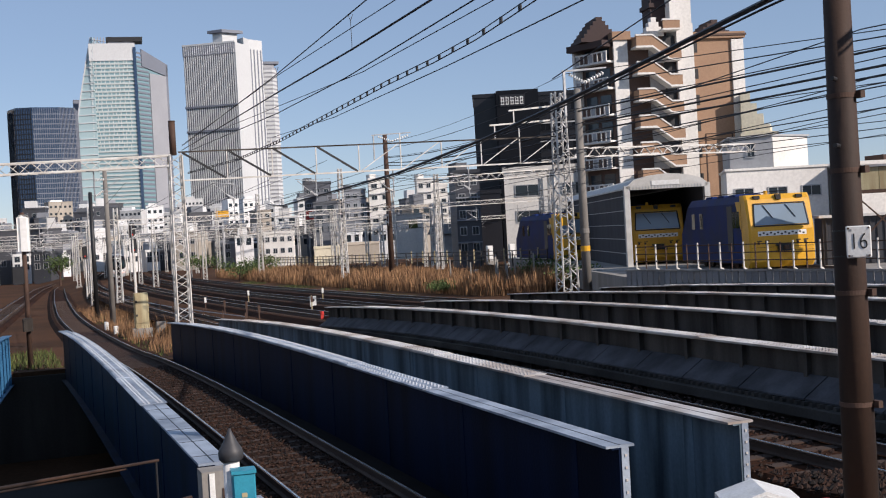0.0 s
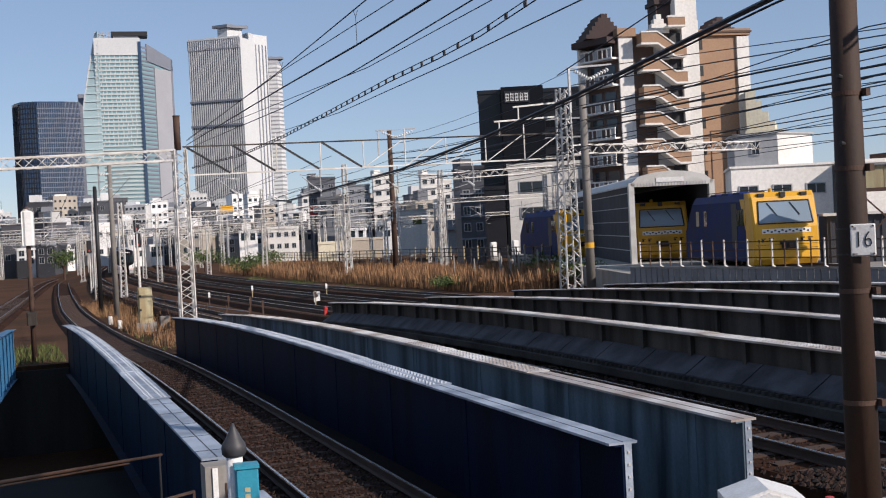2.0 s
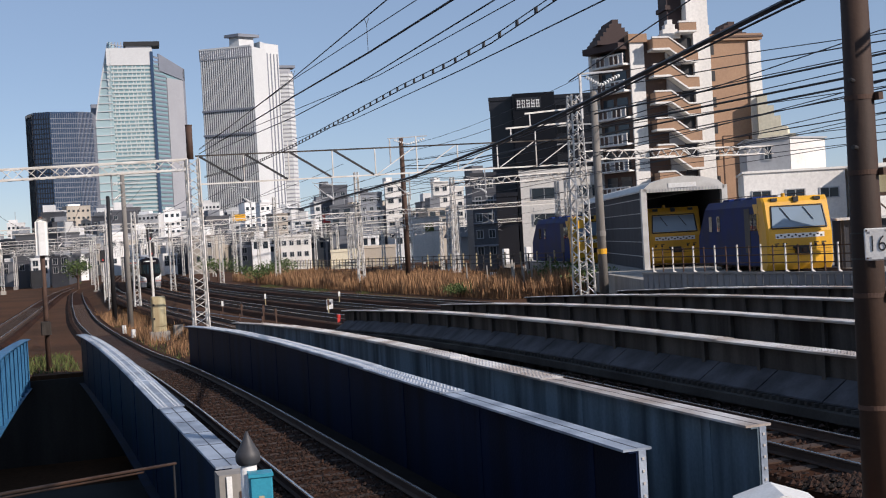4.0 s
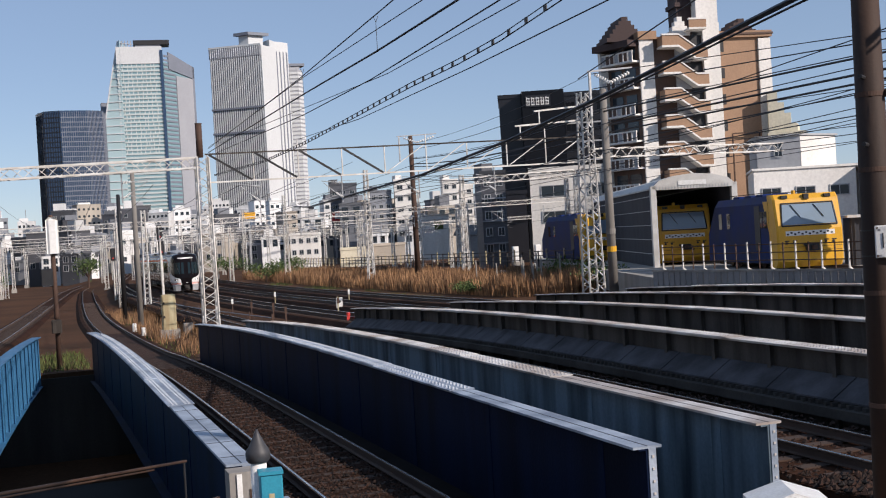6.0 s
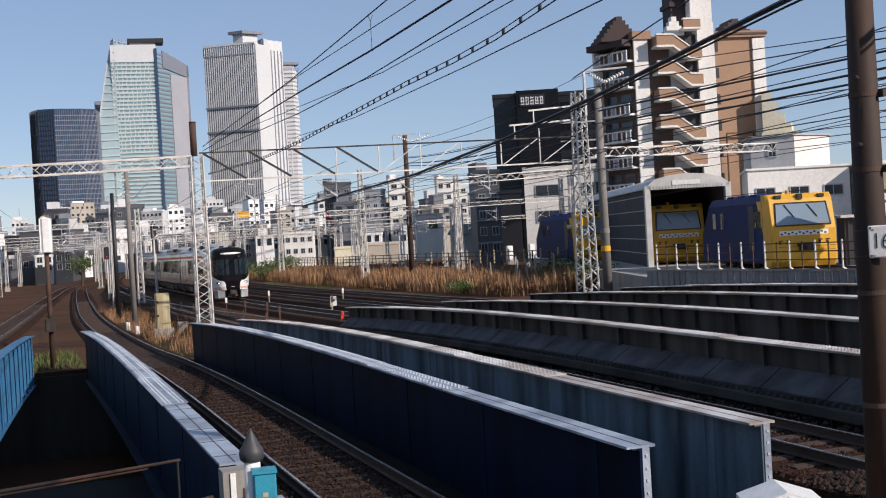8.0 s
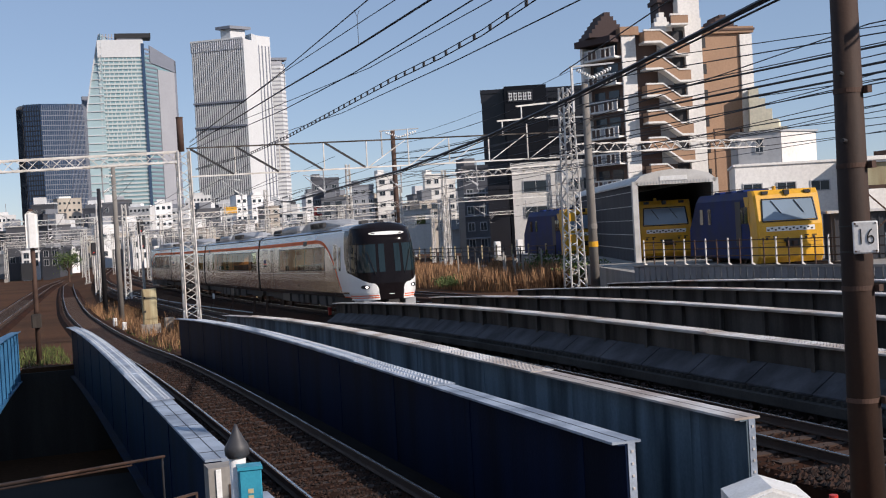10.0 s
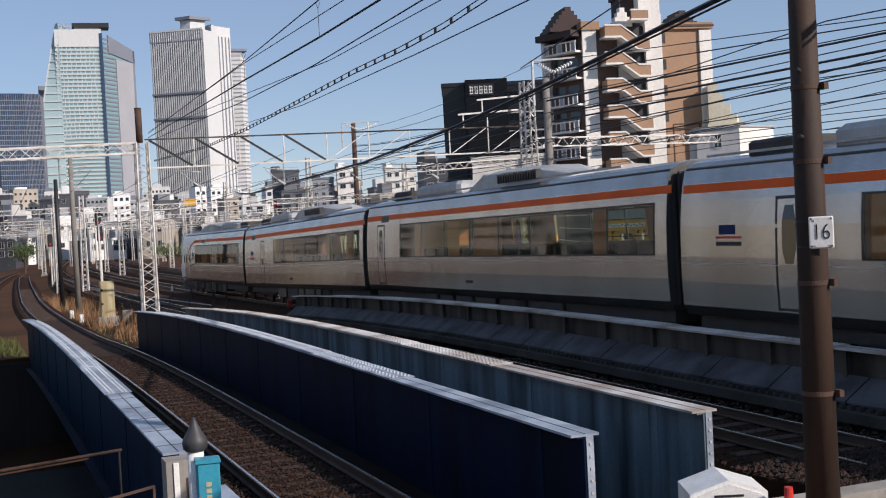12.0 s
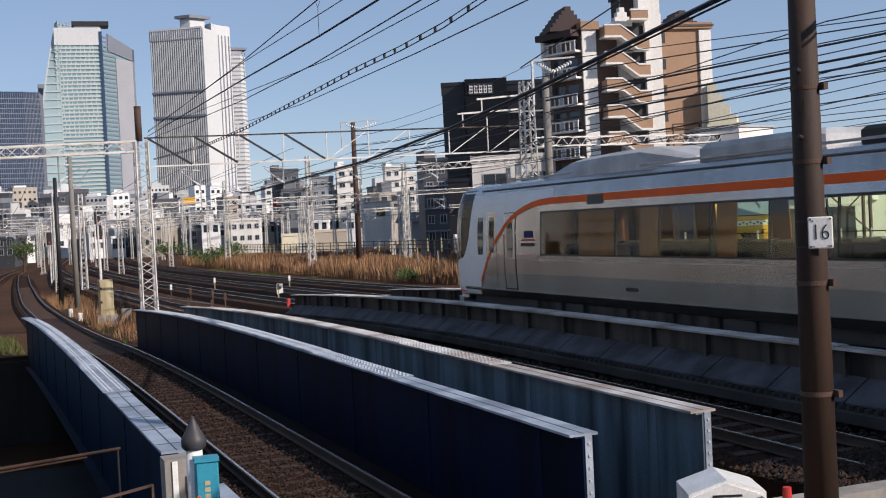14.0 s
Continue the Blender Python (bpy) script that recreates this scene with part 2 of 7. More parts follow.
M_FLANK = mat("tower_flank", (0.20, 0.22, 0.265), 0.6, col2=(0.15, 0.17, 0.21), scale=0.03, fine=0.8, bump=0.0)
M_REED = island_mat("dry_reed", (0.085, 0.038, 0.018), (0.44, 0.25, 0.125), 0.9)
M_GRASS = island_mat("green_grass", (0.035, 0.05, 0.012), (0.11, 0.13, 0.035), 0.9)
M_LEAF = island_mat("foliage", (0.03, 0.06, 0.015), (0.12, 0.17, 0.05), 0.85)


# ---- builders ----
class Mesh:
    """Collects simple solids into one mesh."""

    def __init__(self):
        self.v, self.f = [], []

    def add(self, vs, fs, m=None):
        o = len(self.v)
        self.v += [tuple(m @ Vector(p)) for p in vs] if m else [tuple(p) for p in vs]
        self.f += [tuple(i + o for i in f) for f in fs]
        return self

    def box(self, x0, y0, z0, x1, y1, z1, m=None):
        vs = [(x, y, z) for z in (z0, z1) for y in (y0, y1) for x in (x0, x1)]
        return self.add(vs, [(0, 2, 3, 1), (4, 5, 7, 6), (0, 1, 5, 4), (2, 6, 7, 3), (0, 4, 6, 2), (1, 3, 7, 5)], m)

    def bevel_box(self, x0, y0, z0, x1, y1, z1, b, m=None):
        """A box with chamfered upright edges and a chamfered top."""
        def ring(z, i):
            return [(x0 + b + i, y0 + i, z), (x1 - b - i, y0 + i, z), (x1 - i, y0 + b + i, z), (x1 - i, y1 - b - i, z),
                    (x1 - b - i, y1 - i, z), (x0 + b + i, y1 - i, z), (x0 + i, y1 - b - i, z), (x0 + i, y0 + b + i, z)]
        return self.rings([ring(z0, 0), ring(z1 - b, 0), ring(z1, b)], True, m)

    def rings(self, rs, caps=True, m=None):
        n = len(rs[0])
        vs = [p for r in rs for p in r]
        fs = [(k * n + i, k * n + (i + 1) % n, (k + 1) * n + (i + 1) % n, (k + 1) * n + i) for k in range(len(rs) - 1) for i in range(n)]
        if caps:
            fs += [tuple(range(n))[::-1], tuple(range((len(rs) - 1) * n, len(rs) * n))]
        return self.add(vs, fs, m)

    def tube(self, p, q, r, n=6, r2=None, caps=True):
        p, q = Vector(p), Vector(q)
        d = q - p
        rot = d.to_track_quat("Z", "Y").to_matrix()
        r2 = r if r2 is None else r2
        def ring(c, rr):
            return [tuple(c + rot @ Vector((rr * math.cos(a * math.tau / n), rr * math.sin(a * math.tau / n), 0))) for a in range(n)]
        return self.rings([ring(p, r), ring(q, r2)], caps)

    def prism(self, foot, z0, z1, m=None):
        """An upright prism over a footprint that runs counterclockwise."""
        return self.rings([[(x, y, z0) for x, y in foot], [(x, y, z1) for x, y in foot]], True, m)

    def bar(self, p, q, w, h=None):
        """A square bar from p to q."""
        h = w if h is None else h
        p, q = Vector(p), Vector(q)
        rot = (q - p).to_track_quat("Y", "Z").to_matrix().to_4x4()
        return self.box(-w / 2, 0, -h / 2, w / 2, (q - p).length, h / 2, Matrix.Translation(p) @ rot)

    def data(self, name, material, smooth=False):
        me = bpy.data.meshes.new(name)
        me.from_pydata(self.v, [], self.f)
        me.materials.append(material)
        if smooth:
            me.polygons.foreach_set("use_smooth", [True] * len(me.polygons))
        me.update()
        return me


def part(name, mesh, material, parent=None, label="", smooth=False, at=None):
    ob = new(name, mesh if isinstance(mesh, bpy.types.Mesh) else mesh.data(name, material, smooth))
    if parent:
        ob.parent = parent
    if at is not None:
        ob.matrix_basis = at
    if label:
        ob["label"] = label
    return ob


def thing(name, label, category, m=None, group="", kind=""):
    ob = tagged(new(name), label, category, group, kind)
    ob.empty_display_size = 0.3
    if m is not None:
        ob.matrix_basis = m
    return ob


# ---- the lie of the land ----
def drop(y):
    """Fall of the near line beyond the bridge's crest."""
    if y < 24:
        return 0.0
    if y < 50:
        return -0.00085 * (y - 24) ** 2
    return -0.5746 - 0.9 * (1 - math.exp(-(y - 50) / 30)) - 0.005 * (min(y, 330) - 50)


def drop_far(y):
    """Fall of the far group of lines."""
    if y < 50:
        return drop(y)
    return -0.5746 - 0.35 * (1 - math.exp(-(y - 50) / 30)) - 0.006 * (min(y, 330) - 50)


def drift(y, knots):
    """Sideways drift along a line, eased between knots."""
    a, b = [k[0] for k in knots], [k[1] for k in knots]
    return float(np.mean([np.interp(y + d, a, b) for d in range(-14, 15, 2)]))


def bend_near(y):
    return drift(y, [(20.0, 0.0), (35.0, -0.08), (102.6, 0.45), (151.5, 2.08), (213.3, 4.64), (420.0, 26.96)])


def bend_left(y):
    return drift(y, [(-20.0, -8.04), (110.5, -0.6), (161.3, 2.4), (218.0, 6.09), (420.0, 27.91)])


def bend_far(y):
    return 0.00028 * max(0, min(y, 260) - 92) ** 2 + (0.094 * (y - 260) if y > 260 else 0)


def ground_z(x, y):
    k = min(1, max(0, (x - 8.0) / 5.0))
    near, far = drop(y) - 0.60, 0.4 + drop_far(y) - 0.42
    z = near * (1 - k) + far * k
    if x > 28:
        z = min(z, -0.35 + 0.5 * max(0, 1 - (y - 40) / 30) if y > 40 else 0.15)
    return z


PIT_Y0, PIT_Y1, PIT_X0, PIT_X1 = 12.6, 49.6, -7.0, 27.6
xs = [-3500, -900, -250, -80, -30, -12, PIT_X0 - 0.05, PIT_X0, -4, -2, 0, 2, 4, 6, 8, 9, 10, 11, 12, 13, 14, 16, 18, 20, 22, 24, 26, PIT_X1, PIT_X1 + 0.05,
      28.5, 30, 33, 37, 42, 50, 70, 110, 200, 500, 1500, 4500]
ys = [-1500, -300, -60, -20, -5, 0, 5, 9, PIT_Y0, PIT_Y0 + 0.05, 20, 28, 36, 44, PIT_Y1 - 0.05, PIT_Y1, 52, 55, 60, 66, 74, 84, 96, 110, 130, 150, 175, 205, 240, 280, 330, 450, 700, 1200, 2500, 4800]
g = Mesh()
for y in ys:
    for x in xs:
        pit = PIT_X0 - 0.01 < x < PIT_X1 + 0.01 and PIT_Y0 + 0.01 < y < PIT_Y1 - 0.01
        g.v.append((x, y, -4.6 if pit else ground_z(x, y)))
nx = len(xs)
g.f = [(j * nx + i, j * nx + i + 1, (j + 1) * nx + i + 1, (j + 1) * nx + i) for j in range(len(ys) - 1) for i in range(nx - 1)]
tagged(part("ground", g, M_EARTH), "bare brown railway ground with ballast and dry weeds", "ground", kind="structure")

road = Mesh().box(PIT_X0 + 0.1, PIT_Y0 + 6, -4.59, PIT_X1 - 0.1, PIT_Y1 - 6, -4.55)
tagged(part("road", road, M_ROAD), "dark asphalt road that passes under the bridges", "road", kind="structure")
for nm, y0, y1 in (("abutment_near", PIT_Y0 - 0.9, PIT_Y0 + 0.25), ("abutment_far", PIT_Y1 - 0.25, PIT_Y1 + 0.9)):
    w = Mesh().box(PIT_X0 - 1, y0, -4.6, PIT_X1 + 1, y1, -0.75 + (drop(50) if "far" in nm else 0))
    tagged(part(nm, w, M_CONCDK), "weathered concrete bridge abutment, darkened as shade under the girders", "abutment", kind="structure")


# ---- tracks ----
def track(name, cx, z0, gauge, fall, bendf, y0, y1, label, pieces=0, deck=True):
    """Two rails on sleepers over a ballast bed; on the bridge the bed lies on a deck."""
    t = thing(name, label, "railway track", group="railway tracks")
    yy = [y0]
    while yy[-1] < y1:
        yy.append(yy[-1] + (2.0 if yy[-1] < 110 else 6.0))
    def at(y, dx, dz):
        return (cx + bendf(y) + dx, y, z0 + fall(y) + dz)
    for s in (-1, 1):
        c = s * (gauge / 2 + 0.033)
        foot = Mesh().rings([[at(y, c - 0.063, -0.15), at(y, c + 0.063, -0.15), at(y, c + 0.063, -0.135), at(y, c + 0.010, -0.12), at(y, c + 0.010, -0.045),
                              at(y, c + 0.033, -0.03), at(y, c + 0.033, -0.006), at(y, c - 0.033, -0.006), at(y, c - 0.033, -0.03), at(y, c - 0.010, -0.045),
                              at(y, c - 0.010, -0.12), at(y, c - 0.063, -0.135)] for y in yy])
        r = part("rail", foot, M_RAIL, t, "rusty steel rail")
        head = Mesh().rings([[at(y, c - 0.019, -0.008), at(y, c + 0.019, -0.008), at(y, c + 0.017, 0.0), at(y, c - 0.017, 0.0)] for y in yy])
        part("running_surface", head, M_RAILTOP, r, "polished running surface")
    # cut short on the bridge's right, so the black deck reads as shade
    bed = Mesh().rings([[at(y, -1.62, -0.44), at(y, 1.02 if deck and 12 < y < 49 else 1.62, -0.44), at(y, 0.86 if deck and 12 < y < 49 else 1.3, -0.185), at(y, -1.3, -0.185)] for y in yy])
    part("ballast_bed", bed, M_BALLAST, t, "brown rust-stained ballast")
    sl = Mesh().bevel_box(-1.05, -0.11, -0.12, 1.05, 0.11, 0.0, 0.02)
    me = sl.data("sleeper", M_SLEEPER)
    rest = Mesh()
    y, n = y0 + 0.3, 0
    while y < min(y1, 150):
        if pieces and n < pieces:
            part("sleeper", me, None, t, at=pose(*at(y, 0, -0.183)))
        else:
            p = at(y, 0, -0.183)
            rest.box(p[0] - 1.05, y - 0.11, p[2] - 0.1, p[0] + 1.05, y + 0.11, p[2] + 0.02)
        y, n = y + 0.62, n + 1
    if rest.v:
        tagged(part("trackbed_timber", rest, M_SLEEPER, t), kind="stuff")
    if deck:
        d = Mesh().rings([[at(y, -1.75, -0.75), at(y, 1.75, -0.75), at(y, 1.75, -0.445), at(y, -1.75, -0.445)] for y in (12.7, 20, 24, 30, 36, 42, 46, 49.4)])
        part("deck", d, M_DECKSHADE, t, "steel bridge deck with the girder's shade put into its black")
    return t


J = (drop_far, bend_far)
track("railway_track", 4.50, -0.2, 1.435, drop, bend_near, -14, 420, "near single track on brown ballast between blue girders", pieces=150)
track("railway_track", 0.0, -0.2, 1.435, drop, bend_left, -14, 420, "parallel track on brown ballast beside the near line")
track("railway_track", 10.55, 0.2, 1.067, *J, -14, 420, "shaded track between the pale and the grey girders")
track("railway_track", 15.05, 0.4, 1.067, *J, -90, 420, "main line track on which the limited express runs")
track("railway_track", 19.30, 0.4, 1.067, *J, -60, 420, "rusty track between grey girders and the reed bank")
track("railway_track", 23.70, 0.4, 1.067, *J, -60, 420, "outer track beside the dry reed bank")


# ---- bridge girders ----
def girder(cx, top, y0, y1, fall, web_m, top_m, label, face=-1, depth=1.9, step=1.9, ledge=False, plates=True, width=0.34, lean=0.0):
    """A riveted plate girder: web, flanges, stiffeners on its seen face, cover plates with rivet rows."""
    t = thing("plate_girder", label, "bridge girder", group="bridge girders")
    n = 16
    yy = [y0 + (y1 - y0) * i / n for i in range(n + 1)]
    c0 = cx + lean * (y0 - 50)
    def at(y, dx, dz):
        return (cx + lean * (y - 50) + dx, y, top + fall(y) + dz)
    def sweep(x0, x1, z0, z1, ys_):
        return Mesh().rings([[at(y, x0, z0), at(y, x1, z0), at(y, x1, z1), at(y, x0, z1)] for y in ys_])
    # navy and grey webs hold shade in their colour, the pale tops sunlight
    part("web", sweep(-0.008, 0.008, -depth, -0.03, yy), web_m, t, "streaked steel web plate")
    part("top_flange", sweep(-width / 2, width / 2, -0.03, 0.0, yy), top_m, t, "top flange, sunlit tone on all but the blue girder")
    part("bottom_flange", sweep(-width / 2, width / 2, -depth - 0.03, -depth, yy), web_m, t)
    for s in (-1, 1):
        part("flange_angle", sweep(min(s * 0.008, s * 0.11), max(s * 0.008, s * 0.11), -0.05, -0.03, yy), web_m, t)
    if plates:
        L = y1 - y0
        for k, (a, b) in enumerate(((0.16, 0.86), (0.28, 0.72))):
            seg = [y0 + L * (a + (b - a) * i / 12) for i in range(13)]
            z = 0.016 * k
            wd = width / 2 + 0.035 - 0.02 * k
            cp = part("cover_plate", sweep(-wd, wd, z + 0.001, z + 0.016, seg), top_m, t, "riveted cover plate")
        riv = Mesh()
        y = y0 + 0.2
        while y < y1 - 0.2:
            f = (y - y0) / L
            z = (0.032 if 0.28 < f < 0.72 else 0.016 if 0.16 < f < 0.86 else 0.0)
            if z > 0.01:
                for dx in (-0.13, -0.07, 0.07, 0.13):
                    p = at(y, dx, z)
                    riv.add([(p[0] - 0.022, y - 0.022, p[2]), (p[0] + 0.022, y - 0.022, p[2]), (p[0] + 0.022, y + 0.022, p[2]), (p[0] - 0.022, y + 0.022, p[2]),
                             (p[0], y, p[2] + 0.026)], [(0, 1, 4), (1, 2, 4), (2, 3, 4), (3, 0, 4)])
            y += 0.17
        tagged(part("rivets", riv, M_RIVET if top_m is M_FLANGE else top_m, t), kind="stuff")
        # dark plate seams on the bare end of the flange
        part("seam", sweep(-0.006, 0.006, 0.0, 0.003, [y0, y0 + L * 0.08, y0 + L * 0.16]), M_BLACK, t)
        cross = Mesh().box(-width / 2, -0.006, 0, width / 2, 0.006, 0.004).data("seam", M_BLACK)
        for k in range(5 if cx < 4 else 0):
            part("seam", cross, None, t, at=pose(cx, y0 + 0.5 + k * 1.15, top + fall(y0 + 0.5 + k * 1.15)))
    stiff = Mesh().box(-0.006 if face > 0 else -0.13, -0.006, -depth, 0.13 if face > 0 else 0.006, 0.006, -0.052)
    stiff.box(0.1 if face > 0 else -0.13, -0.05, -depth, 0.13 if face > 0 else -0.12, 0.05, -0.052)
    me = stiff.data("stiffener", web_m)
    y = y0 + 0.5
    while y < y1:
        part("stiffener", me, None, t, at=pose(*at(y, 0, 0)))
        y += step
    part("end_angle", Mesh().box(c0 + 0.008, y0 - 0.012, top - depth, c0 + 0.10, y0, top - 0.03).box(c0 + 0.008, y0, top - depth, c0 + 0.02, y0 + 0.12, top - 0.05), M_FLANGE, t, "pale riveted end angle")
    part("end_angle", Mesh().box(c0 - 0.02, y0, top - depth, c0 - 0.008, y0 + 0.14, top - 0.05), web_m, t)
    eb = Mesh().box(-0.014, -0.012, -0.014, 0.014, 0, 0.014).data("rivet", M_GREYTOP)
    for i in range(12):
        part("rivet", eb, None, t, at=pose(c0 + 0.058, y0 - 0.012, top - 0.12 - i * 0.14))
    if face > 0 and step > 1:
        # flat splice straps on the smooth face
        strap_me = Mesh().box(-0.018, -0.11, -depth, -0.008, 0.11, -0.055).data("splice_strap", web_m)
        y = y0 + 1.2
        while y < y1:
            part("splice_strap", strap_me, None, t, at=pose(*at(y, 0, 0)))
            y += step * 2
    if ledge:
        # sloping apron plates with a toothed edge along the seen face
        for i in range(int((y1 - y0) / 1.9)):
            slope = Mesh()
            a, b = y0 + i * 1.9 + 0.02, y0 + (i + 1) * 1.9 - 0.02
            slope.add([at(a, -0.06, -0.42), at(b, -0.06, -0.42), at(b, -0.55, -0.74), at(a, -0.55, -0.74),
                       at(a, -0.06, -0.45), at(b, -0.06, -0.45), at(b, -0.55, -0.77), at(a, -0.55, -0.77)],
                      [(0, 1, 2, 3), (7, 6, 5, 4), (0, 4, 5, 1), (2, 6, 7, 3), (1, 5, 6, 2), (0, 3, 7, 4)])
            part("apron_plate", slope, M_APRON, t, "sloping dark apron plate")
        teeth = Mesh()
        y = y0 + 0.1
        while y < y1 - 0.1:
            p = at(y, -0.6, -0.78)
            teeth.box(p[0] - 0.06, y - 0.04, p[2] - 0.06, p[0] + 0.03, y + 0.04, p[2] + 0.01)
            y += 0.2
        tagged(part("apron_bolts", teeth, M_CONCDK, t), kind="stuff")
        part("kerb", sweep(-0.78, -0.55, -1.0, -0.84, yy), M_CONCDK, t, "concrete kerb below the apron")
    return t


girder(0.11, 0.87, 14.0, 50.0, drop, M_BLUE, M_BLUE, "bright blue painted girder beside the parallel track", face=1, plates=False, lean=0.057)
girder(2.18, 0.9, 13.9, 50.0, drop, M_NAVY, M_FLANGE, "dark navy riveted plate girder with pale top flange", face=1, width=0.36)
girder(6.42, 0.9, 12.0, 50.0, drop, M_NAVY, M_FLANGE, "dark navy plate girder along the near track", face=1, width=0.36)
girder(8.42, 0.88, 12.6, 50.3, drop, M_PALE, M_GREYTOP, "pale blue-grey plate girder with dark streaks", face=1, width=0.36)
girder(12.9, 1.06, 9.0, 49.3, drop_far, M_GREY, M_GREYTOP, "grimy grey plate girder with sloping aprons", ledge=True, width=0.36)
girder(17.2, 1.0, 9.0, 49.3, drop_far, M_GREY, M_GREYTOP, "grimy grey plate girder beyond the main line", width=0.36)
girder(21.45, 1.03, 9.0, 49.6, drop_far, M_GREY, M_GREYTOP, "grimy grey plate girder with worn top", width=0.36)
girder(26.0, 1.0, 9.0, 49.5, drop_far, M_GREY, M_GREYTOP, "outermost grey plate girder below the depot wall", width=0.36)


# ---- lattice masts and portals ----
def lattice(mesh, p, q, w0, w1, cell, leg=0.07, lace=0.04):
    """Four legs and zigzag lacing from p to q, tapering from w0 to w1 across."""
    p, q = Vector(p), Vector(q)
    axis = q - p
    L = axis.length
    rot = axis.to_track_quat("Z", "Y").to_matrix()
    def c(s, i):
        w = (w0 + (w1 - w0) * s / L) / 2
        return p + rot @ Vector(((-w, w, w, -w)[i], (-w, -w, w, w)[i], s))
    for i in range(4):
        mesh.bar(c(0, i), c(L, i), leg)
    n = max(1, int(L / cell))
    for k in range(n):
        a, b = L * k / n, L * (k + 1) / n
        for i in range(4):
            j = (i + 1) % 4
            mesh.bar(c(a, i if k % 2 else j), c(b, j if k % 2 else i), lace, lace * 0.5)
    return mesh


def lattice_mast(x, y, z0, z1, w=0.62, label="white-painted lattice catenary mast", top=0.32):
    t = thing("lattice_mast", label, "catenary mast", group="catenary masts")
    part("lattice", lattice(Mesh(), (x, y, z0 + 0.12), (x, y, z1), w, top, 0.42, 0.085, 0.065), M_WHITEST, t)
    part("footing", Mesh().bevel_box(x - 0.5, y - 0.5, z0 - 0.6, x + 0.5, y + 0.5, z0 + 0.12, 0.05), M_CONC, t, "concrete footing")
    return t


def insulator(mesh, p, q, n=6, r=0.07):
    p, q = Vector(p), Vector(q)
    mesh.tube(p, q, 0.02, 5)
    for i in range(n):
        a = p.lerp(q, (i + 0.3) / n)
        b = p.lerp(q, (i + 0.75) / n)
        mesh.tube(a, b, r, 8, r * 0.6)


def cantilever(x, y, z, reach, parent):
    """A contact-wire arm hung under a beam."""
    m = Mesh()
    m.tube((x, y, z), (x, y, z - 1.5), 0.035)
    m.tube((x, y, z - 0.5), (x + reach, y, z - 0.35), 0.022)
    m.tube((x, y, z - 1.3), (x + reach * 0.9, y, z - 0.45), 0.022)
    m.tube((x + reach * 0.3, y, z - 1.15), (x + reach, y, z - 1.35), 0.018)
    part("cantilever_arm", m, M_GALV, parent, "galvanised contact-wire arm")
    ins = Mesh()
    insulator(ins, (x + 0.05, y, z - 0.49), (x + reach * 0.35, y, z - 0.44))
    insulator(ins, (x + 0.05, y, z - 1.26), (x + reach * 0.3, y, z - 1.0))
    part("insulator", ins, M_WHITE, parent, "white ribbed insulator")


# portal over the near lines
pz = ground_z(8.6, 61.9)
lattice_mast(8.62, 61.9, pz, 8.05, 0.72, "tall white lattice mast that carries two portal beams", top=0.6)
beam = thing("portal_beam", "white lattice portal beam over the near tracks", "catenary beam")
part("lattice", lattice(Mesh(), (-9.0, 61.9, 7.35), (8.4, 61.9, 7.78), 0.52, 0.52, 0.55, 0.09, 0.065), M_WHITEST, beam)
for xx in (-2.2, 4.6):
    cantilever(xx, 61.9, 7.4, -1.2 if xx < 0 else 1.4, beam)
lattice_mast(-9.0, 61.9, ground_z(-9, 61.9), 8.0, 0.56)
stub = thing("mast_top_pipe", "rusty brown pipe standing on the lattice mast", "pipe")
part("pipe", Mesh().tube((8.55, 61.9, 8.05), (8.55, 61.9, 9.75), 0.17, 12), M_RUST, stub, smooth=True)
part("cap", Mesh().tube((8.55, 61.9, 9.75), (8.55, 61.9, 9.80), 0.185, 12), M_RUST, stub)

# wire-braced beam over the far lines
far_beam = thing("truss_portal_beam", "slender steel truss beam over the far tracks", "catenary beam")
part("top_chord", Mesh().bar((8.8, 61.9, 8.2), (30.3, 61.9, 8.5), 0.075), M_GREY, far_beam)
part("bottom_chord", Mesh().bar((8.8, 61.9, 6.75), (30.3, 61.9, 7.08), 0.08), M_WHITEST, far_beam)
for i in range(9):
    xa = 8.9 + i * 2.36
    za = 8.2 + 0.3 * i / 9
    part("post", Mesh().bar((xa, 61.9, za - 1.45), (xa, 61.9, za + (0.55 if i % 3 == 2 else 0)), 0.055), M_WHITEST, far_beam)
    if i < 4:
        part("brace", Mesh().bar((xa + 0.1, 61.9, za - 0.03), (xa + 2.25, 61.9, za - 1.38), 0.10), M_BLACK, far_beam, "dark diagonal brace")
    else:
        part("brace", Mesh().bar((xa + 0.1, 61.9, za - 1.40), (xa + 2.25, 61.9, za), 0.045), M_WHITEST, far_beam)
for xx in (11.5, 15.9, 20.2, 24.6):
    cantilever(xx, 61.9, 6.95, -1.1, far_beam)
lattice_mast(30.3, 61.9, ground_z(30.3, 61.9) - 0.1, 11.0, 0.95, "tall white lattice mast with yellow bands by the reeds", top=0.55)
bands = thing("mast_band", "yellow and black warning bands on the lattice mast", "warning band")
for z in (2.2, 3.4):
    part("yellow_band", Mesh().box(29.9, 61.43, z, 30.25, 61.45, z + 0.45), M_YELLOW, bands)
arms = thing("feeder_arm", "white steel feeder brackets on the lattice mast", "bracket")
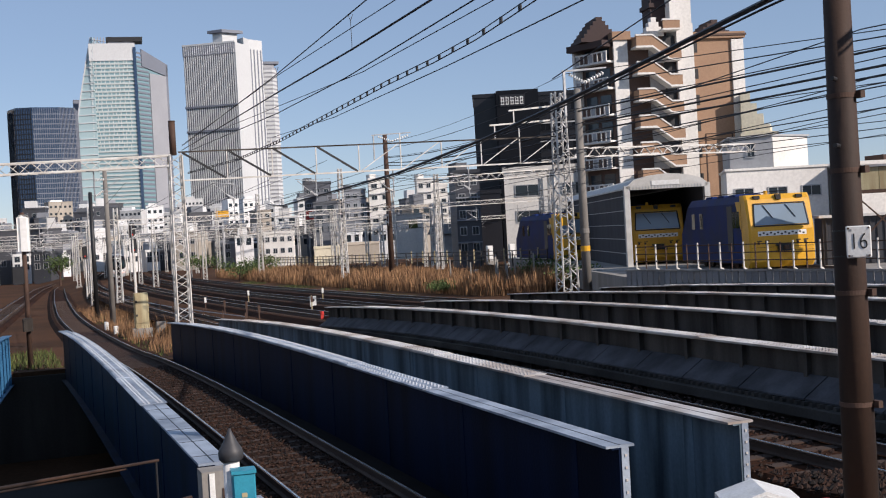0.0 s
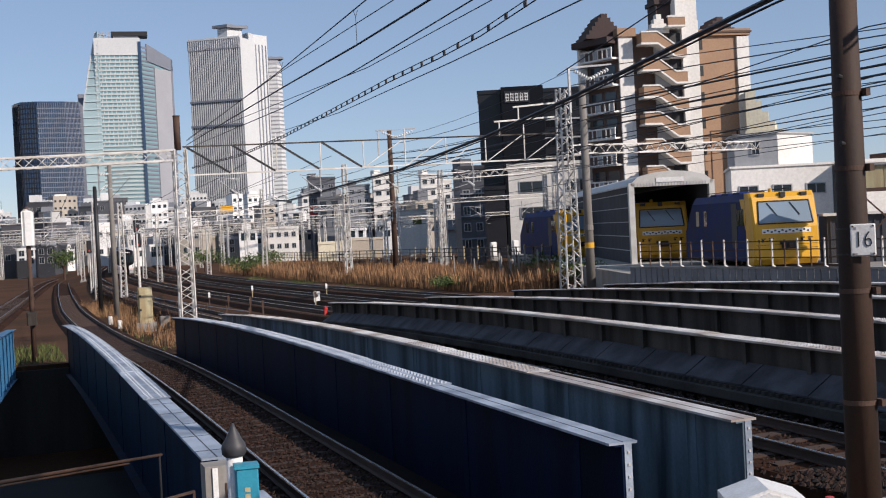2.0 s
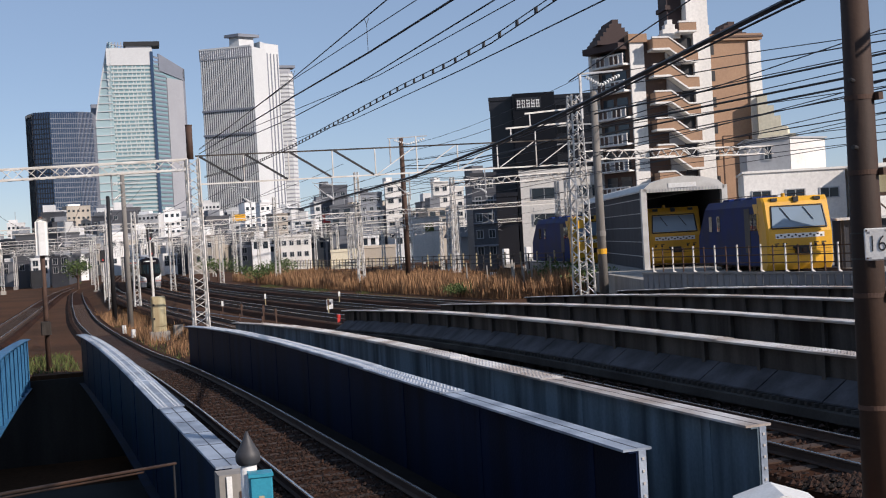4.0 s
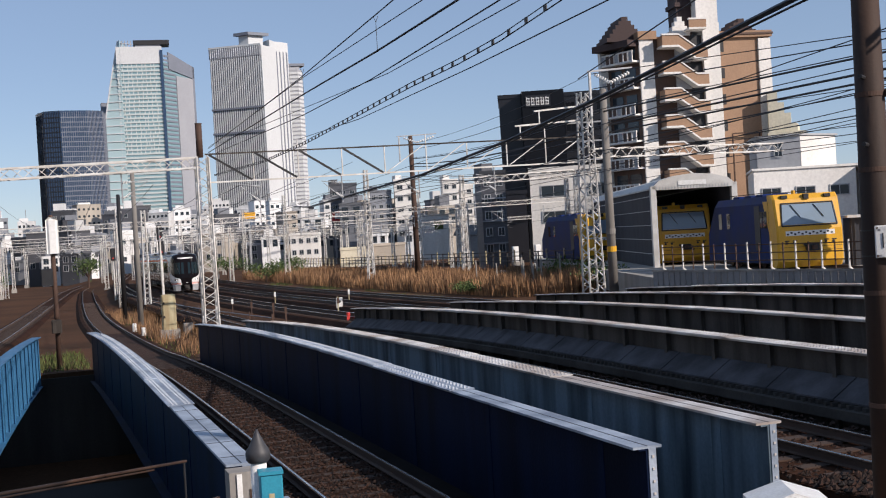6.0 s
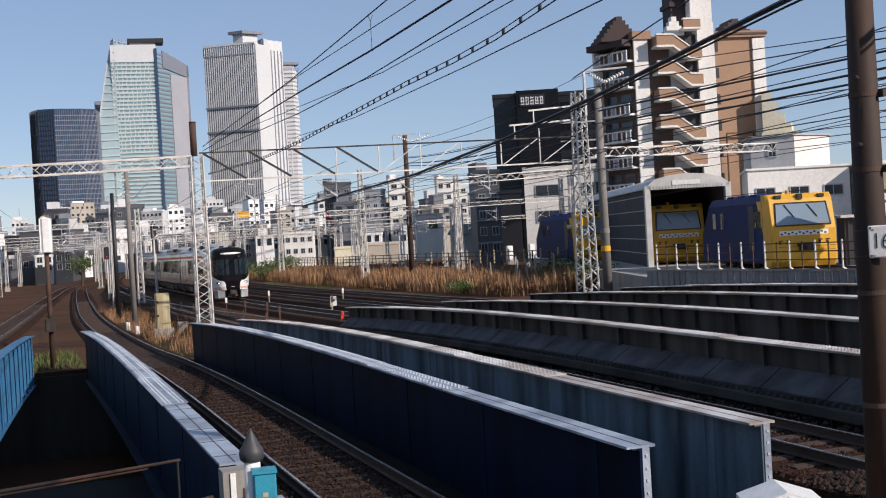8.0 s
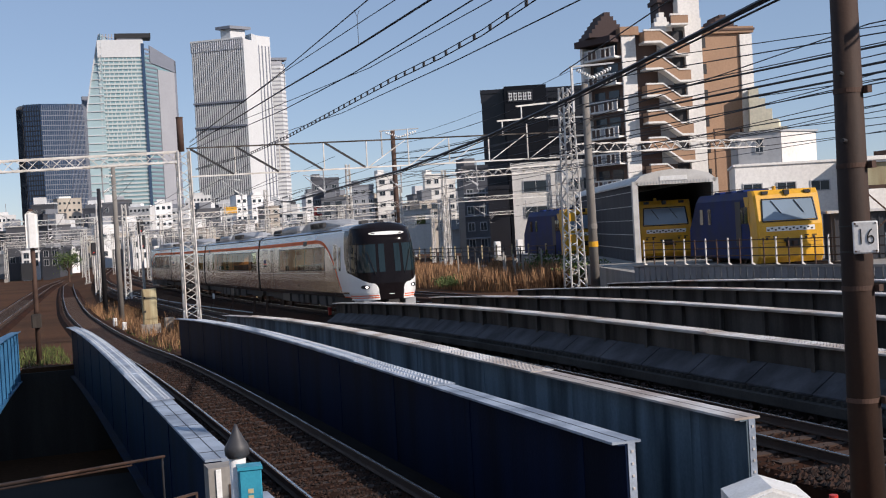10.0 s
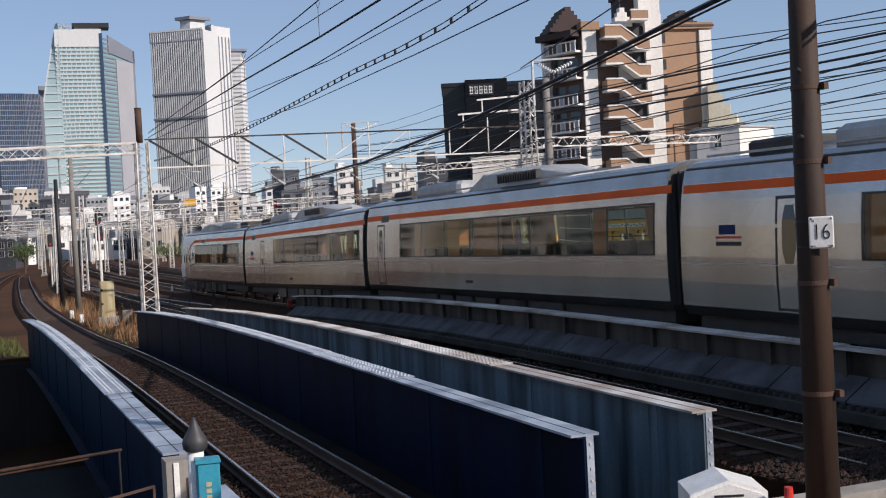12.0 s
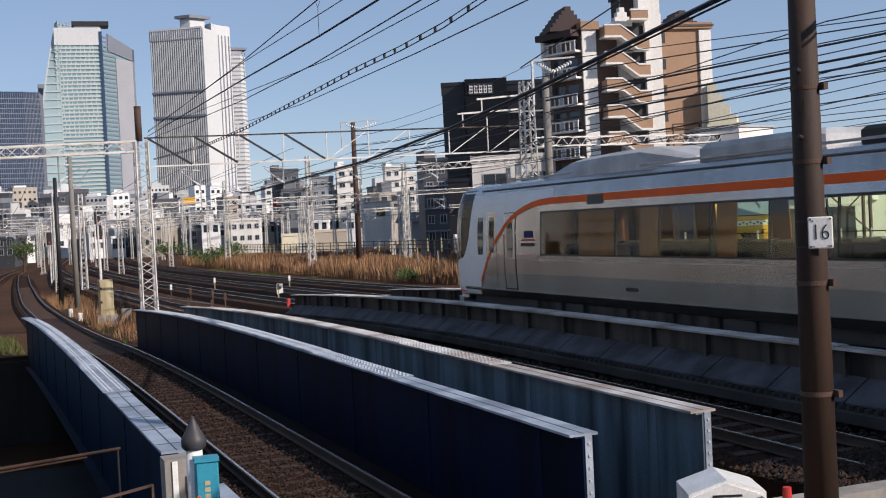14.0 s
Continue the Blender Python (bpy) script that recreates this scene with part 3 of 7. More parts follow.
for z, x0, x1 in ((9.2, 26.0, 30.2), (10.0, 27.2, 30.2)):
    part("bracket", Mesh().bar((x0, 61.9, z), (x1, 61.9, z + 0.25), 0.09), M_WHITEST, arms)
    part("stay", Mesh().bar((x0 + 0.3, 61.9, z), (x0 + 0.3, 61.9, z - 0.8), 0.06), M_WHITEST, arms)

# repeating portals that fade into the distance
for k, y in enumerate((108, 152, 196, 240, 286, 335)):
    bx = bend_far(y)
    zg = ground_z(20, y) - 0.2
    lattice_mast(9.6 + bx * 0.6, y, zg, zg + 8.5 + 0.4 * (k % 2), 0.5)
    lattice_mast(31.0 + bx, y + 3.7, zg, zg + 11.5, 0.6)
    lattice_mast(-6.0 + bx * 0.5, y, zg, zg + 8.2, 0.5)
    pb = thing("portal_beam", "white lattice portal beam across the tracks", "catenary beam", group="portal beams")
    part("lattice", lattice(Mesh(), (9.6 + bx * 0.6, y, zg + 7.2), (31.0 + bx, y + 3.7, zg + 7.4), 0.45, 0.45, 0.6, 0.06, 0.045), M_WHITEST, pb)
    part("lattice", lattice(Mesh(), (-6.0 + bx * 0.5, y, zg + 7.2), (9.6 + bx * 0.6, y, zg + 7.3), 0.4, 0.4, 0.6, 0.055, 0.04), M_WHITEST, pb)
    for xx in (-4.0, 3.2, 10.9, 15.4, 19.7, 24.1):
        cantilever(xx + bx, y + (xx - 9) * 0.16, zg + 7.1, -1.1 if k % 2 else 1.1, pb)

    yb = thing("portal_beam", "white lattice portal beam over the yard", "catenary beam", group="portal beams")
    part("lattice", lattice(Mesh(), (31.0 + bx, y + 3.7, zg + 7.4), (58.0 + bx, y + 8.0, zg + 7.9), 0.4, 0.4, 0.6, 0.055, 0.04), M_WHITEST, yb)
    for xx in (36, 41, 46, 51, 56):
        cantilever(xx + bx, y + 4 + (xx - 31) * 0.16, zg + 7.3, 1.2 if xx % 2 else -1.2, yb)
    lattice_mast(58.0 + bx, y + 8.0, zg, zg + 9.5, 0.5)

# more masts that crowd the yard throat and the line beside it
random.seed(4)
for k in range(54):
    y = random.uniform(120, 420)
    side = k % 3
    x = (random.uniform(-16, -7) if side == 0 else random.uniform(33, 62) if side == 1 else random.choice((8.6, 12.8, 17.2, 26.2)) + random.uniform(-0.3, 0.3)) + bend_far(y)
    zg = ground_z(min(x, 27), y) - 0.2
    lattice_mast(x, y, zg, zg + random.uniform(7.5, 11.0), random.uniform(0.45, 0.6))
    if side != 2 and k % 2 == 0:
        pb = thing("portal_beam", "white lattice portal beam across the tracks", "catenary beam", group="portal beams")
        part("lattice", lattice(Mesh(), (x, y, zg + 7.0), (x + (-14 if side == 0 else 16), y + 2, zg + 7.2), 0.45, 0.45, 0.7, 0.07, 0.05), M_WHITEST, pb)
        lattice_mast(x + (-14 if side == 0 else 16), y + 2, zg, zg + 8.0, 0.5)
        for dx in (4, 9):
            cantilever(x + (-dx if side == 0 else dx), y + 0.5, zg + 7.0, 1.2, pb)

# lattice beam on the right, in front of the apartment block
rb = thing("portal_beam", "white lattice portal beam before the depot shed", "catenary beam", group="portal beams")
part("lattice", lattice(Mesh(), (31.0, 62.0, 7.55), (47.5, 68.0, 7.9), 0.5, 0.5, 0.55, 0.07, 0.05), M_WHITEST, rb)
rb2 = thing("portal_beam", "white lattice portal beam far behind the reeds", "catenary beam", group="portal beams")
part("lattice", lattice(Mesh(), (39.5, 108.0, 8.35), (54.0, 114.0, 9.1), 0.6, 0.6, 0.75, 0.08, 0.06), M_WHITEST, rb2)
lattice_mast(39.5, 108.0, -0.8, 9.0, 0.55)
lattice_mast(54.5, 114.2, -0.8, 9.4, 0.55)


def pole(name, x, y, z0, z1, r0, r1, m, label, extra=None):
    t = thing(name, label, "pole", group="line poles")
    part("shaft", Mesh().tube((x, y, z0), (x, y, z1), r0, 14, r1), m, t, smooth=True)
    part("cap", Mesh().tube((x, y, z1), (x, y, z1 + 0.05), r1 * 1.05, 14, r1 * 0.6), m, t)
    return t


pole("line_pole", 7.35, 88.7, -1.9, 9.1, 0.21, 0.15, M_CONC_POLE, "grey concrete line pole beside the near tracks")
pole("line_pole", 7.05, 99.7, -2.0, 8.1, 0.19, 0.15, M_BLACK, "dark slim line pole beside the near tracks")
pole("line_pole", 0.95, 52.0, -1.2, 5.1, 0.11, 0.09, M_RUST, "slim dark signal pole with equipment boxes")
pole("line_pole", 36.65, 114.3, -1.0, 13.4, 0.30, 0.22, M_RUST, "brown line pole with an insulator bracket")
rp = pole("line_pole", 30.9, 60.6, -0.6, 11.0, 0.27, 0.19, M_CONC_POLE, "tall grey concrete pole beside the lattice mast")
for z in (1.9, 2.9):
    part("band", Mesh().tube((30.9, 60.6, z), (30.9, 60.6, z + 0.3), 0.27, 14), M_YELLOW if z < 2 else M_CONC_POLE, rp)
for (x, y, z, w) in ((36.65, 114.3, 13.3, 4.0), (30.9, 60.6, 11.9, 2.6)):
    br = thing("insulator_bracket", "steel bracket with a sagging chain of insulators", "bracket")
    part("arm", Mesh().bar((x - w * 0.35, y, z + 0.1), (x + w * 0.65, y - 0.4, z + 0.25), 0.10), M_GALV, br)
    part("upright", Mesh().bar((x - w * 0.3, y, z - 2.4), (x - w * 0.3, y, z + 0.1), 0.12), M_GALV, br)
    ins = Mesh()
    insulator(ins, (x - w * 0.2, y - 0.1, z - 0.05), (x + w * 0.15, y - 0.2, z - 0.55), 7, 0.13)
    insulator(ins, (x + w * 0.15, y - 0.2, z - 0.55), (x + w * 0.6, y - 0.3, z), 7, 0.13)
    part("insulator", ins, M_WHITE, br, "pale ribbed insulators")

# pole with white sheet and boxes at the far end of the bridge
sb = thing("signal_box_set", "white panel and grey boxes fixed to the signal pole", "signal equipment")
part("panel", Mesh().bevel_box(0.72, 51.7, 3.55, 1.22, 51.86, 5.05, 0.12), M_WHITE, sb)
part("box", Mesh().bevel_box(0.42, 51.6, 2.25, 0.90, 51.9, 2.95, 0.04), M_BLACK, sb, "dark equipment box")
part("box", Mesh().bevel_box(0.72, 51.5, 0.3, 1.12, 51.9, 0.85, 0.04), M_GREY, sb)

# near pole with the number plate
np_ = thing("catenary_pole", "dark brown weathered steel pole with clamps", "pole")
part("shaft", Mesh().tube((7.51, 9.3, -0.6), (7.51, 9.3, 6.8), 0.169, 32, 0.115), M_POLE, np_, smooth=True)
for z in (1.55, 2.6, 3.75, 4.45):
    f = (z + 0.6) / 7.4
    c = 7.51
    r = 0.169 - 0.054 * f
    b = part("clamp_band", Mesh().tube((c, 9.3, z), (c, 9.3, z + 0.045), r + 0.006, 32), M_RUST, np_, "rusty clamp band")
    part("clamp_bolt", Mesh().box(c + r * 0.55, 9.3 - r - 0.05, z - 0.01, c + r * 0.55 + 0.05, 9.3 - r + 0.05, z + 0.055), M_RUST, b)
for z in (4.0, 4.62):
    part("step_bolt", Mesh().tube((7.37, 9.2, z), (7.25, 9.1, z), 0.022, 8), M_BLACK, np_, "step bolt")


def text(body, size, m, material, name, parent):
    cu = bpy.data.curves.new(name, "FONT")
    cu.offset = -0.0035
    cu.body, cu.size, cu.extrude, cu.align_x, cu.align_y = body, size, 0.0015, "CENTER", "CENTER"
    cu.materials.append(material)
    dg = bpy.context.evaluated_depsgraph_get()
    tmp = bpy.data.objects.new("tmp", cu)
    scene.collection.objects.link(tmp)
    dg.update()
    me = bpy.data.meshes.new_from_object(tmp.evaluated_get(dg))
    bpy.data.objects.remove(tmp)
    ob = new(name, me)
    ob.parent = parent
    ob.matrix_basis = m
    return ob


plate = thing("number_plate", "white enamel plate with black numeral on the pole", "number plate", pose(7.47, 9.11, 3.10, 90, 0, -36))
part("plate", Mesh().bevel_box(-0.112, -0.15, -0.004, 0.112, 0.15, 0.004, 0.01), M_WHITE, plate)
text("16", 0.215, pose(0, 0.0, 0.008) @ Matrix.Diagonal((0.78, 1, 1, 1)), M_INK, "numeral", plate)
for sx in (-1, 1):
    for sy in (-1, 1):
        part("screw", Mesh().tube((sx * 0.09, sy * 0.128, 0.003), (sx * 0.09, sy * 0.128, 0.009), 0.009, 8), M_RUST, plate)
part("small_print", Mesh().box(-0.10, -0.135, 0.004, -0.055, -0.12, 0.006).box(0.055, -0.135, 0.004, 0.10, -0.12, 0.006).box(-0.085, 0.10, 0.004, -0.06, 0.12, 0.006), M_GALV, plate)
strap = thing("plate_strap", "dark wire straps that hold the plate", "strap")
for z in (2.96, 3.2):
    part("strap", Mesh().tube((7.51, 9.3, z), (7.51, 9.3, z + 0.014), 0.148, 28), M_BLACK, strap)


# ---- buildings ----
def rect(x, y, a, w, d):
    """Footprint: corner (x, y), width w along the angle a (degrees), depth d to the left of it."""
    c, s = math.cos(radians(a)), math.sin(radians(a))
    return [(x, y), (x + c * w, y + s * w), (x + c * w - s * d, y + s * w + c * d), (x - s * d, y + c * d)]


def wall_frame(p, q):
    """Matrix whose x runs from p to q along a wall, -y points out, z up."""
    a = math.atan2(q[1] - p[1], q[0] - p[0])
    return Matrix.Translation((p[0], p[1], 0)) @ Matrix.Rotation(a, 4, "Z")


def windows(parent, p, q, z0, z1, cols, rows, ww, wh, glass=M_BGLASS, frame_m=M_GREYPL, side=0.0):
    """A grid of recessed-looking windows: frame proud, pane inside; each an object on shared meshes."""
    L = math.hypot(q[0] - p[0], q[1] - p[1])
    pane = Mesh().box(-ww / 2, -0.03, 0, ww / 2, 0.05, wh).data("pane", glass)
    fr = Mesh()
    t = 0.09
    fr.box(-ww / 2 - t, -0.09, -t, ww / 2 + t, 0.0, 0).box(-ww / 2 - t, -0.09, wh, ww / 2 + t, 0.0, wh + t)
    fr.box(-ww / 2 - t, -0.09, 0, -ww / 2, 0.0, wh).box(ww / 2, -0.09, 0, ww / 2 + t, 0.0, wh).box(-0.03, -0.06, 0, 0.03, 0.0, wh)
    fr = fr.data("window_frame", frame_m)
    w = wall_frame(p, q)
    for j in range(rows):
        for i in range(cols):
            m = w @ Matrix.Translation((side + (L - side) * (i + 0.5) / cols, 0, z0 + (z1 - z0) * (j + 0.3) / rows))
            win = part("window", fr, None, parent, at=m)
            part("pane", pane, None, win)


def plain_windows(parent, p, q, z0, z1, cols, rows, ww, wh):
    """Frameless dark windows for buildings far off."""
    L = math.hypot(q[0] - p[0], q[1] - p[1])
    me = Mesh().box(0, -0.06, 0, L / cols * 0.55, 0.05, wh * 1.1).data("window", M_BGLASS)
    w = wall_frame(p, q)
    for j in range(min(rows, 5)):
        for i in range(min(cols, 5)):
            part("window", me, None, parent, at=w @ Matrix.Translation((L * (i + 0.2) / min(cols, 5), 0, z1 - (z1 - z0) * (j + 0.75) / max(rows, 5))))


def block(name, label, foot, z0, z1, wall_m, parapet=0.6, cat="building"):
    b = thing(name, label, cat)
    part("wall", Mesh().prism(foot, z0, z1), wall_m, b)
    cx, cy = sum(p[0] for p in foot) / len(foot), sum(p[1] for p in foot) / len(foot)
    roof = Mesh()
    n = len(foot)
    for i in range(n):
        p, q = foot[i], foot[(i + 1) % n]
        L = math.hypot(q[0] - p[0], q[1] - p[1])
        roof.box(-0.15, -0.15, z1, L + 0.15, 0.2, z1 + parapet, wall_frame(p, q))
    part("parapet", roof, wall_m, b)
    return b


def bands(parent, p, q, zs, h, proud, m, name="spandrel", x0=0.0, x1=0.0):
    L = math.hypot(q[0] - p[0], q[1] - p[1])
    me = Mesh().box(x0, -proud, 0, L - x1, 0.05, h).data(name, m)
    for z in zs:
        part(name, me, None, parent, at=wall_frame(p, q) @ Matrix.Translation((0, 0, z)))


def ribs(parent, p, q, z0, z1, n, w, proud, m, name="rib"):
    L = math.hypot(q[0] - p[0], q[1] - p[1])
    me = Mesh().box(-w / 2, -proud, z0, w / 2, 0.05, z1).data(name, m)
    for i in range(n):
        part(name, me, None, parent, at=wall_frame(p, q) @ Matrix.Translation((L * (i + 0.5) / n, 0, 0)))


M_GREYGLASS = glass_mat("grey_glass", (0.09, 0.10, 0.12), 0.3, 0.4)
# glass tower with a curved, raked wing
A, B, C = (98.5, 1296.0), (145.1, 1292.0), (183.0, 1338.0)
t1 = thing("office_tower", "tall office tower with white bands and a curved glass wing", "skyscraper")
part("core", Mesh().prism([A, B, C, (140.0, 1350.0)], -5, 203), M_SKYGLASS, t1)
bands(t1, A, B, [6 + i * 4.15 for i in range(48)], 1.9, 0.7, M_BAND)
pier_me = Mesh().box(-0.5, -0.5, 0, 0.5, 0.05, 2.25).data("window_pier", M_BAND)
pick = random.Random(31)
for i in range(24, 48):
    for k in range(9):
        part("window_pier", pier_me, None, t1, at=wall_frame(A, B) @ Matrix.Translation((2.0 + k * 4.6 + pick.uniform(-1.2, 1.2), 0, 7.9 + i * 4.15)))
part("crown", Mesh().box(0, -1.0, 201, 46.7, 6, 219, wall_frame(A, B)), M_TOWERW, t1, "plain white crown wall")
part("corner_strip", Mesh().box(44.5, -1.6, -5, 47.5, 0.05, 215, wall_frame(A, B)), M_DARKGLASS, t1, "dark vertical corner strip")
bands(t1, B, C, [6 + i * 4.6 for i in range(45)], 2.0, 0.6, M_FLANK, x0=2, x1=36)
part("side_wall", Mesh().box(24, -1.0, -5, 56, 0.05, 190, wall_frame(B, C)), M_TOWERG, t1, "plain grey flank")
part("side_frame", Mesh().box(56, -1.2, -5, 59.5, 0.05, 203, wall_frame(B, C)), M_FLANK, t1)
part("side_crown", Mesh().add([(10, -1.2, 196), (59.5, -1.2, 190), (59.5, -1.2, 203), (10, -1.2, 214), (10, 0.05, 196), (59.5, 0.05, 190), (59.5, 0.05, 203), (10, 0.05, 214)], [(0, 1, 2, 3), (7, 6, 5, 4), (0, 4, 5, 1), (3, 2, 6, 7), (1, 5, 6, 2), (0, 3, 7, 4)], wall_frame(B, C)), M_FLANK, t1, "grey sloping crown")


def wing_x(z):
    """Left edge of the glass wing: it curves in towards the top."""
    return 68.0 + 33.0 * (max(0.0, z) / 226.0) ** 1.75 + 6.0 * max(0.0, z) / 226.0 * (1 - max(0.0, z) / 226.0)


wz = [-5 + 231 * i / 22 for i in range(23)]
part("glass_wing", Mesh().rings([[(wing_x(z), 1300, z), (102.5, 1294.5, z), (112, 1330, z), (wing_x(z) + 12, 1332, z)] for z in wz]), M_WINGGLASS, t1, "curved pale green glass wing")
for i in range(26):
    z = 4 + i * 8.3
    part("mullion", Mesh().bar((wing_x(z), 1299.6, z), (102.3, 1294.1, z), 0.9), M_TOWERW, t1)
part("wing_edge", Mesh().rings([[(wing_x(z) - 0.5, 1299, z), (wing_x(z) + 0.9, 1298.6, z), (wing_x(z) + 0.9, 1300, z), (wing_x(z) - 0.5, 1300.4, z)] for z in wz]), M_TOWERW, t1)
part("roof_slab", Mesh().box(18, 4, 222, 55, 26, 226.5, wall_frame(A, B)), M_BLACK, t1, "dark flat roof canopy")
part("roof_plant", Mesh().box(20, 6, 214, 46, 24, 222, wall_frame(A, B)), M_TOWERG, t1)
for i in range(5):
    part("roof_frame", Mesh().bar((101 + i * 3.2, 1297, 219), (102.5 + i * 3.0, 1299, 226), 0.8), M_TOWERG, t1)
part("roof_frame", Mesh().bar((101, 1297, 224), (116, 1297, 221.5), 0.8), M_TOWERG, t1)
bt = block("city_building", "dark slab tower seen past the glass wing", rect(87.0, 1400.0, 0, 16, 12), -5, 173, M_FLANK)

# twin white towers with vertical ribs
A, B = (219.0, 1451.6), (274.0, 1415.0)
C = (296.5, 1441.0)
t2 = thing("office_tower", "tall white tower with fine vertical ribs", "skyscraper")
part("core", Mesh().prism([A, B, C, (246.0, 1484.0)], -5, 241), M_GREYGLASS, t2)
ribs(t2, A, B, -5, 229, 24, 1.35, 0.6, M_TOWERW)
part("crown", Mesh().box(-0.5, -1.0, 229, 66.2, 0.05, 241, wall_frame(A, B)), M_TOWERG, t2, "grey crown band")
part("edge_rail", Mesh().box(-0.5, -1.6, 241, 66.4, 0.6, 243, wall_frame(A, B)), M_TOWERW, t2)
for i in range(24):
    part("crown_post", Mesh().box(1.2 + i * 2.75, -1.5, 230, 1.7 + i * 2.75, -0.9, 241, wall_frame(A, B)), M_TOWERW, t2)
part("flank", Mesh().box(-0.5, -1.2, -5, 34.5, 0.05, 241, wall_frame(B, C)), M_TOWERW, t2, "sunlit white flank")
for z in (138, 167):
    part("belt", Mesh().box(-0.5, -1.9, z, 66.4, 0.05, z + 2.2, wall_frame(A, B)), M_FLANK, t2, "dark belt course")
D0, D1, D2 = (288.5, 1433.0), (297.0, 1446.0), (316.0, 1458.0)
part("rear_wing", Mesh().prism([D0, D1, D2, (300, 1490), (280, 1460)], -5, 250), M_TOWERW, t2, "stepped white rear wing")
for p, q, n in ((D0, D1, 2), (D1, D2, 4)):
    L_ = math.hypot(q[0] - p[0], q[1] - p[1])
    for i in range(n):
        u = L_ * (i + 0.35) / n
        part("slit", Mesh().box(u, -0.5, 8, u + 1.7, 0.05, 238, wall_frame(p, q)), M_FLANK, t2, "dark vertical window slit")
part("helipad", Mesh().prism([(247, 1440), (262, 1426), (289, 1436), (270, 1450)], 255, 258.5), M_FLANK, t2, "grey helipad on the roof")
part("plant_room", Mesh().prism([(253, 1440), (263, 1431), (282, 1438), (268, 1449)], 240, 255), M_TOWERW, t2)
t3 = thing("office_tower", "white round-topped tower behind its twin", "skyscraper")
foot3 = [(313.0, 1478), (319, 1470), (329, 1468), (336.5, 1477), (333, 1496), (316, 1496)]
part("core", Mesh().prism(foot3, -5, 219), M_TOWERG, t3)
for z in range(8, 216, 5):
    part("sill_band", Mesh().prism([(324.5 + (x - 324.5) * 1.05, 1482 + (y - 1482) * 1.05) for x, y in foot3], z, z + 3.1), M_TOWERW, t3)
part("helipad", Mesh().prism([(310, 1472), (339, 1472), (339, 1490), (310, 1490)], 224, 227), M_FLANK, t3)
part("plant_room", Mesh().prism([(315, 1474), (333, 1474), (333, 1488), (315, 1488)], 219, 224), M_TOWERG, t3)

# dark rounded tower
t4 = thing("office_tower", "dark glass tower with a rounded plan", "skyscraper")
foot = [(12.0, 1012.0), (17.0, 999.0), (30.0, 994.0), (50.0, 996.0), (63.0, 1002.0), (66.0, 1020.0), (40.0, 1035.0)]
part("core", Mesh().prism(foot, -5, 116), M_DARKGLASS, t4)
part("core_top", Mesh().prism([(x * 0.96 + 1.6, y + 1) for x, y in foot], 116, 119), M_DARKGLASS, t4)
for i in range(5):
    p, q = foot[i], foot[i + 1]
    ribs(t4, p, q, -5, 118 + (i % 2), 12 if i > 1 else 7, 0.28, 0.5, M_FLANK if i > 1 else M_BLACKFAC, "fin")
for i in range(1, 5):
    bands(t4, foot[i], foot[i + 1], [4 + k * 3.9 for k in range(29)], 0.7, 0.3, M_FLANK if i > 1 else M_BLACKFAC, "floor_band")

# black office block with a white rooftop sign
bo = block("office_block", "black office block with a rooftop sign", [(71.4, 176.0), (75.4, 174.3), (82.7, 183.4), (77.0, 189.5)], -3, 24.2, M_BLACKFAC)
b2 = block("office_block", "black glass office block with stepped roof", [(79.5, 178.2), (89.5, 173.6), (96.0, 186.0), (84.0, 190.0)], -3, 24.6, M_BLACKFAC)
part("front_wall", Mesh().prism([(73.8, 172.3), (79.8, 169.8), (81.6, 174.4), (75.4, 177.2)], -3, 24.9), M_BLACKGLASS, bo)
sg = thing("rooftop_sign", "black sign board with pale characters", "sign", wall_frame((73.8, 172.3), (79.8, 169.8)) @ Matrix.Translation((0.5, -0.14, 22.5)))
part("board", Mesh().box(0.0, 0.0, -0.1, 3.9, 0.1, 1.7), M_BLACKFAC, sg)
for i in range(5):
    x = 0.15 + i * 0.74
    chars = Mesh()
    for k in range(3):
        chars.box(x, -0.03, 0.15 + 0.5 * k, x + 0.55, 0.0, 0.30 + 0.5 * k)
    chars.box(x + 0.06, -0.03, 0.15, x + 0.16, 0.0, 1.4).box(x + 0.4, -0.03, 0.15, x + 0.5, 0.0, 1.2)
    part("character_bar", chars, M_WHITE, sg)
bands(b2, (79.5, 178.2), (89.5, 173.6), [z for z in (2, 5, 8, 11, 14, 17, 20)], 0.25, 0.15, M_GREYPL, "floor_line")
part("white_strip", Mesh().box(0.05, -0.2, 2, 0.7, 0.05, 24, wall_frame((79.5, 178.2), (89.5, 173.6))), M_GREYPL, b2)
windows(b2, (79.5, 178.2), (89.5, 173.6), 3, 24, 4, 7, 1.4, 1.6, M_BLACKGLASS, M_BLACKFAC, side=1.0)
b3 = block("office_block", "dark building with a roof frame", [(68.5, 174.0), (73.5, 172.0), (77, 180), (71, 182)], -3, 9.0, M_BLACKFAC)

# white office beside it
wo = block("office_building", "white office building with ribbon windows", [(59.4, 137.7), (69.8, 132.5), (75, 143), (64.5, 148)], -2, 10.4, M_WPLASTER)
windows(wo, (59.4, 137.7), (69.8, 132.5), 0.0, 9.6, 2, 3, 3.0, 1.3)
part("stair_tower", Mesh().prism([(67.6, 133.2), (70.6, 131.7), (73, 136.5), (70, 138)], -2, 14.6), M_WPLASTER, wo, "white stair tower")
windows(wo, (67.6, 133.2), (70.6, 131.7), 0, 14, 1, 4, 0.6, 1.6)

# apartment block with zigzag outside stairs
ap = thing("apartment_block", "brown and white apartment block with zigzag stairs", "apartment block")
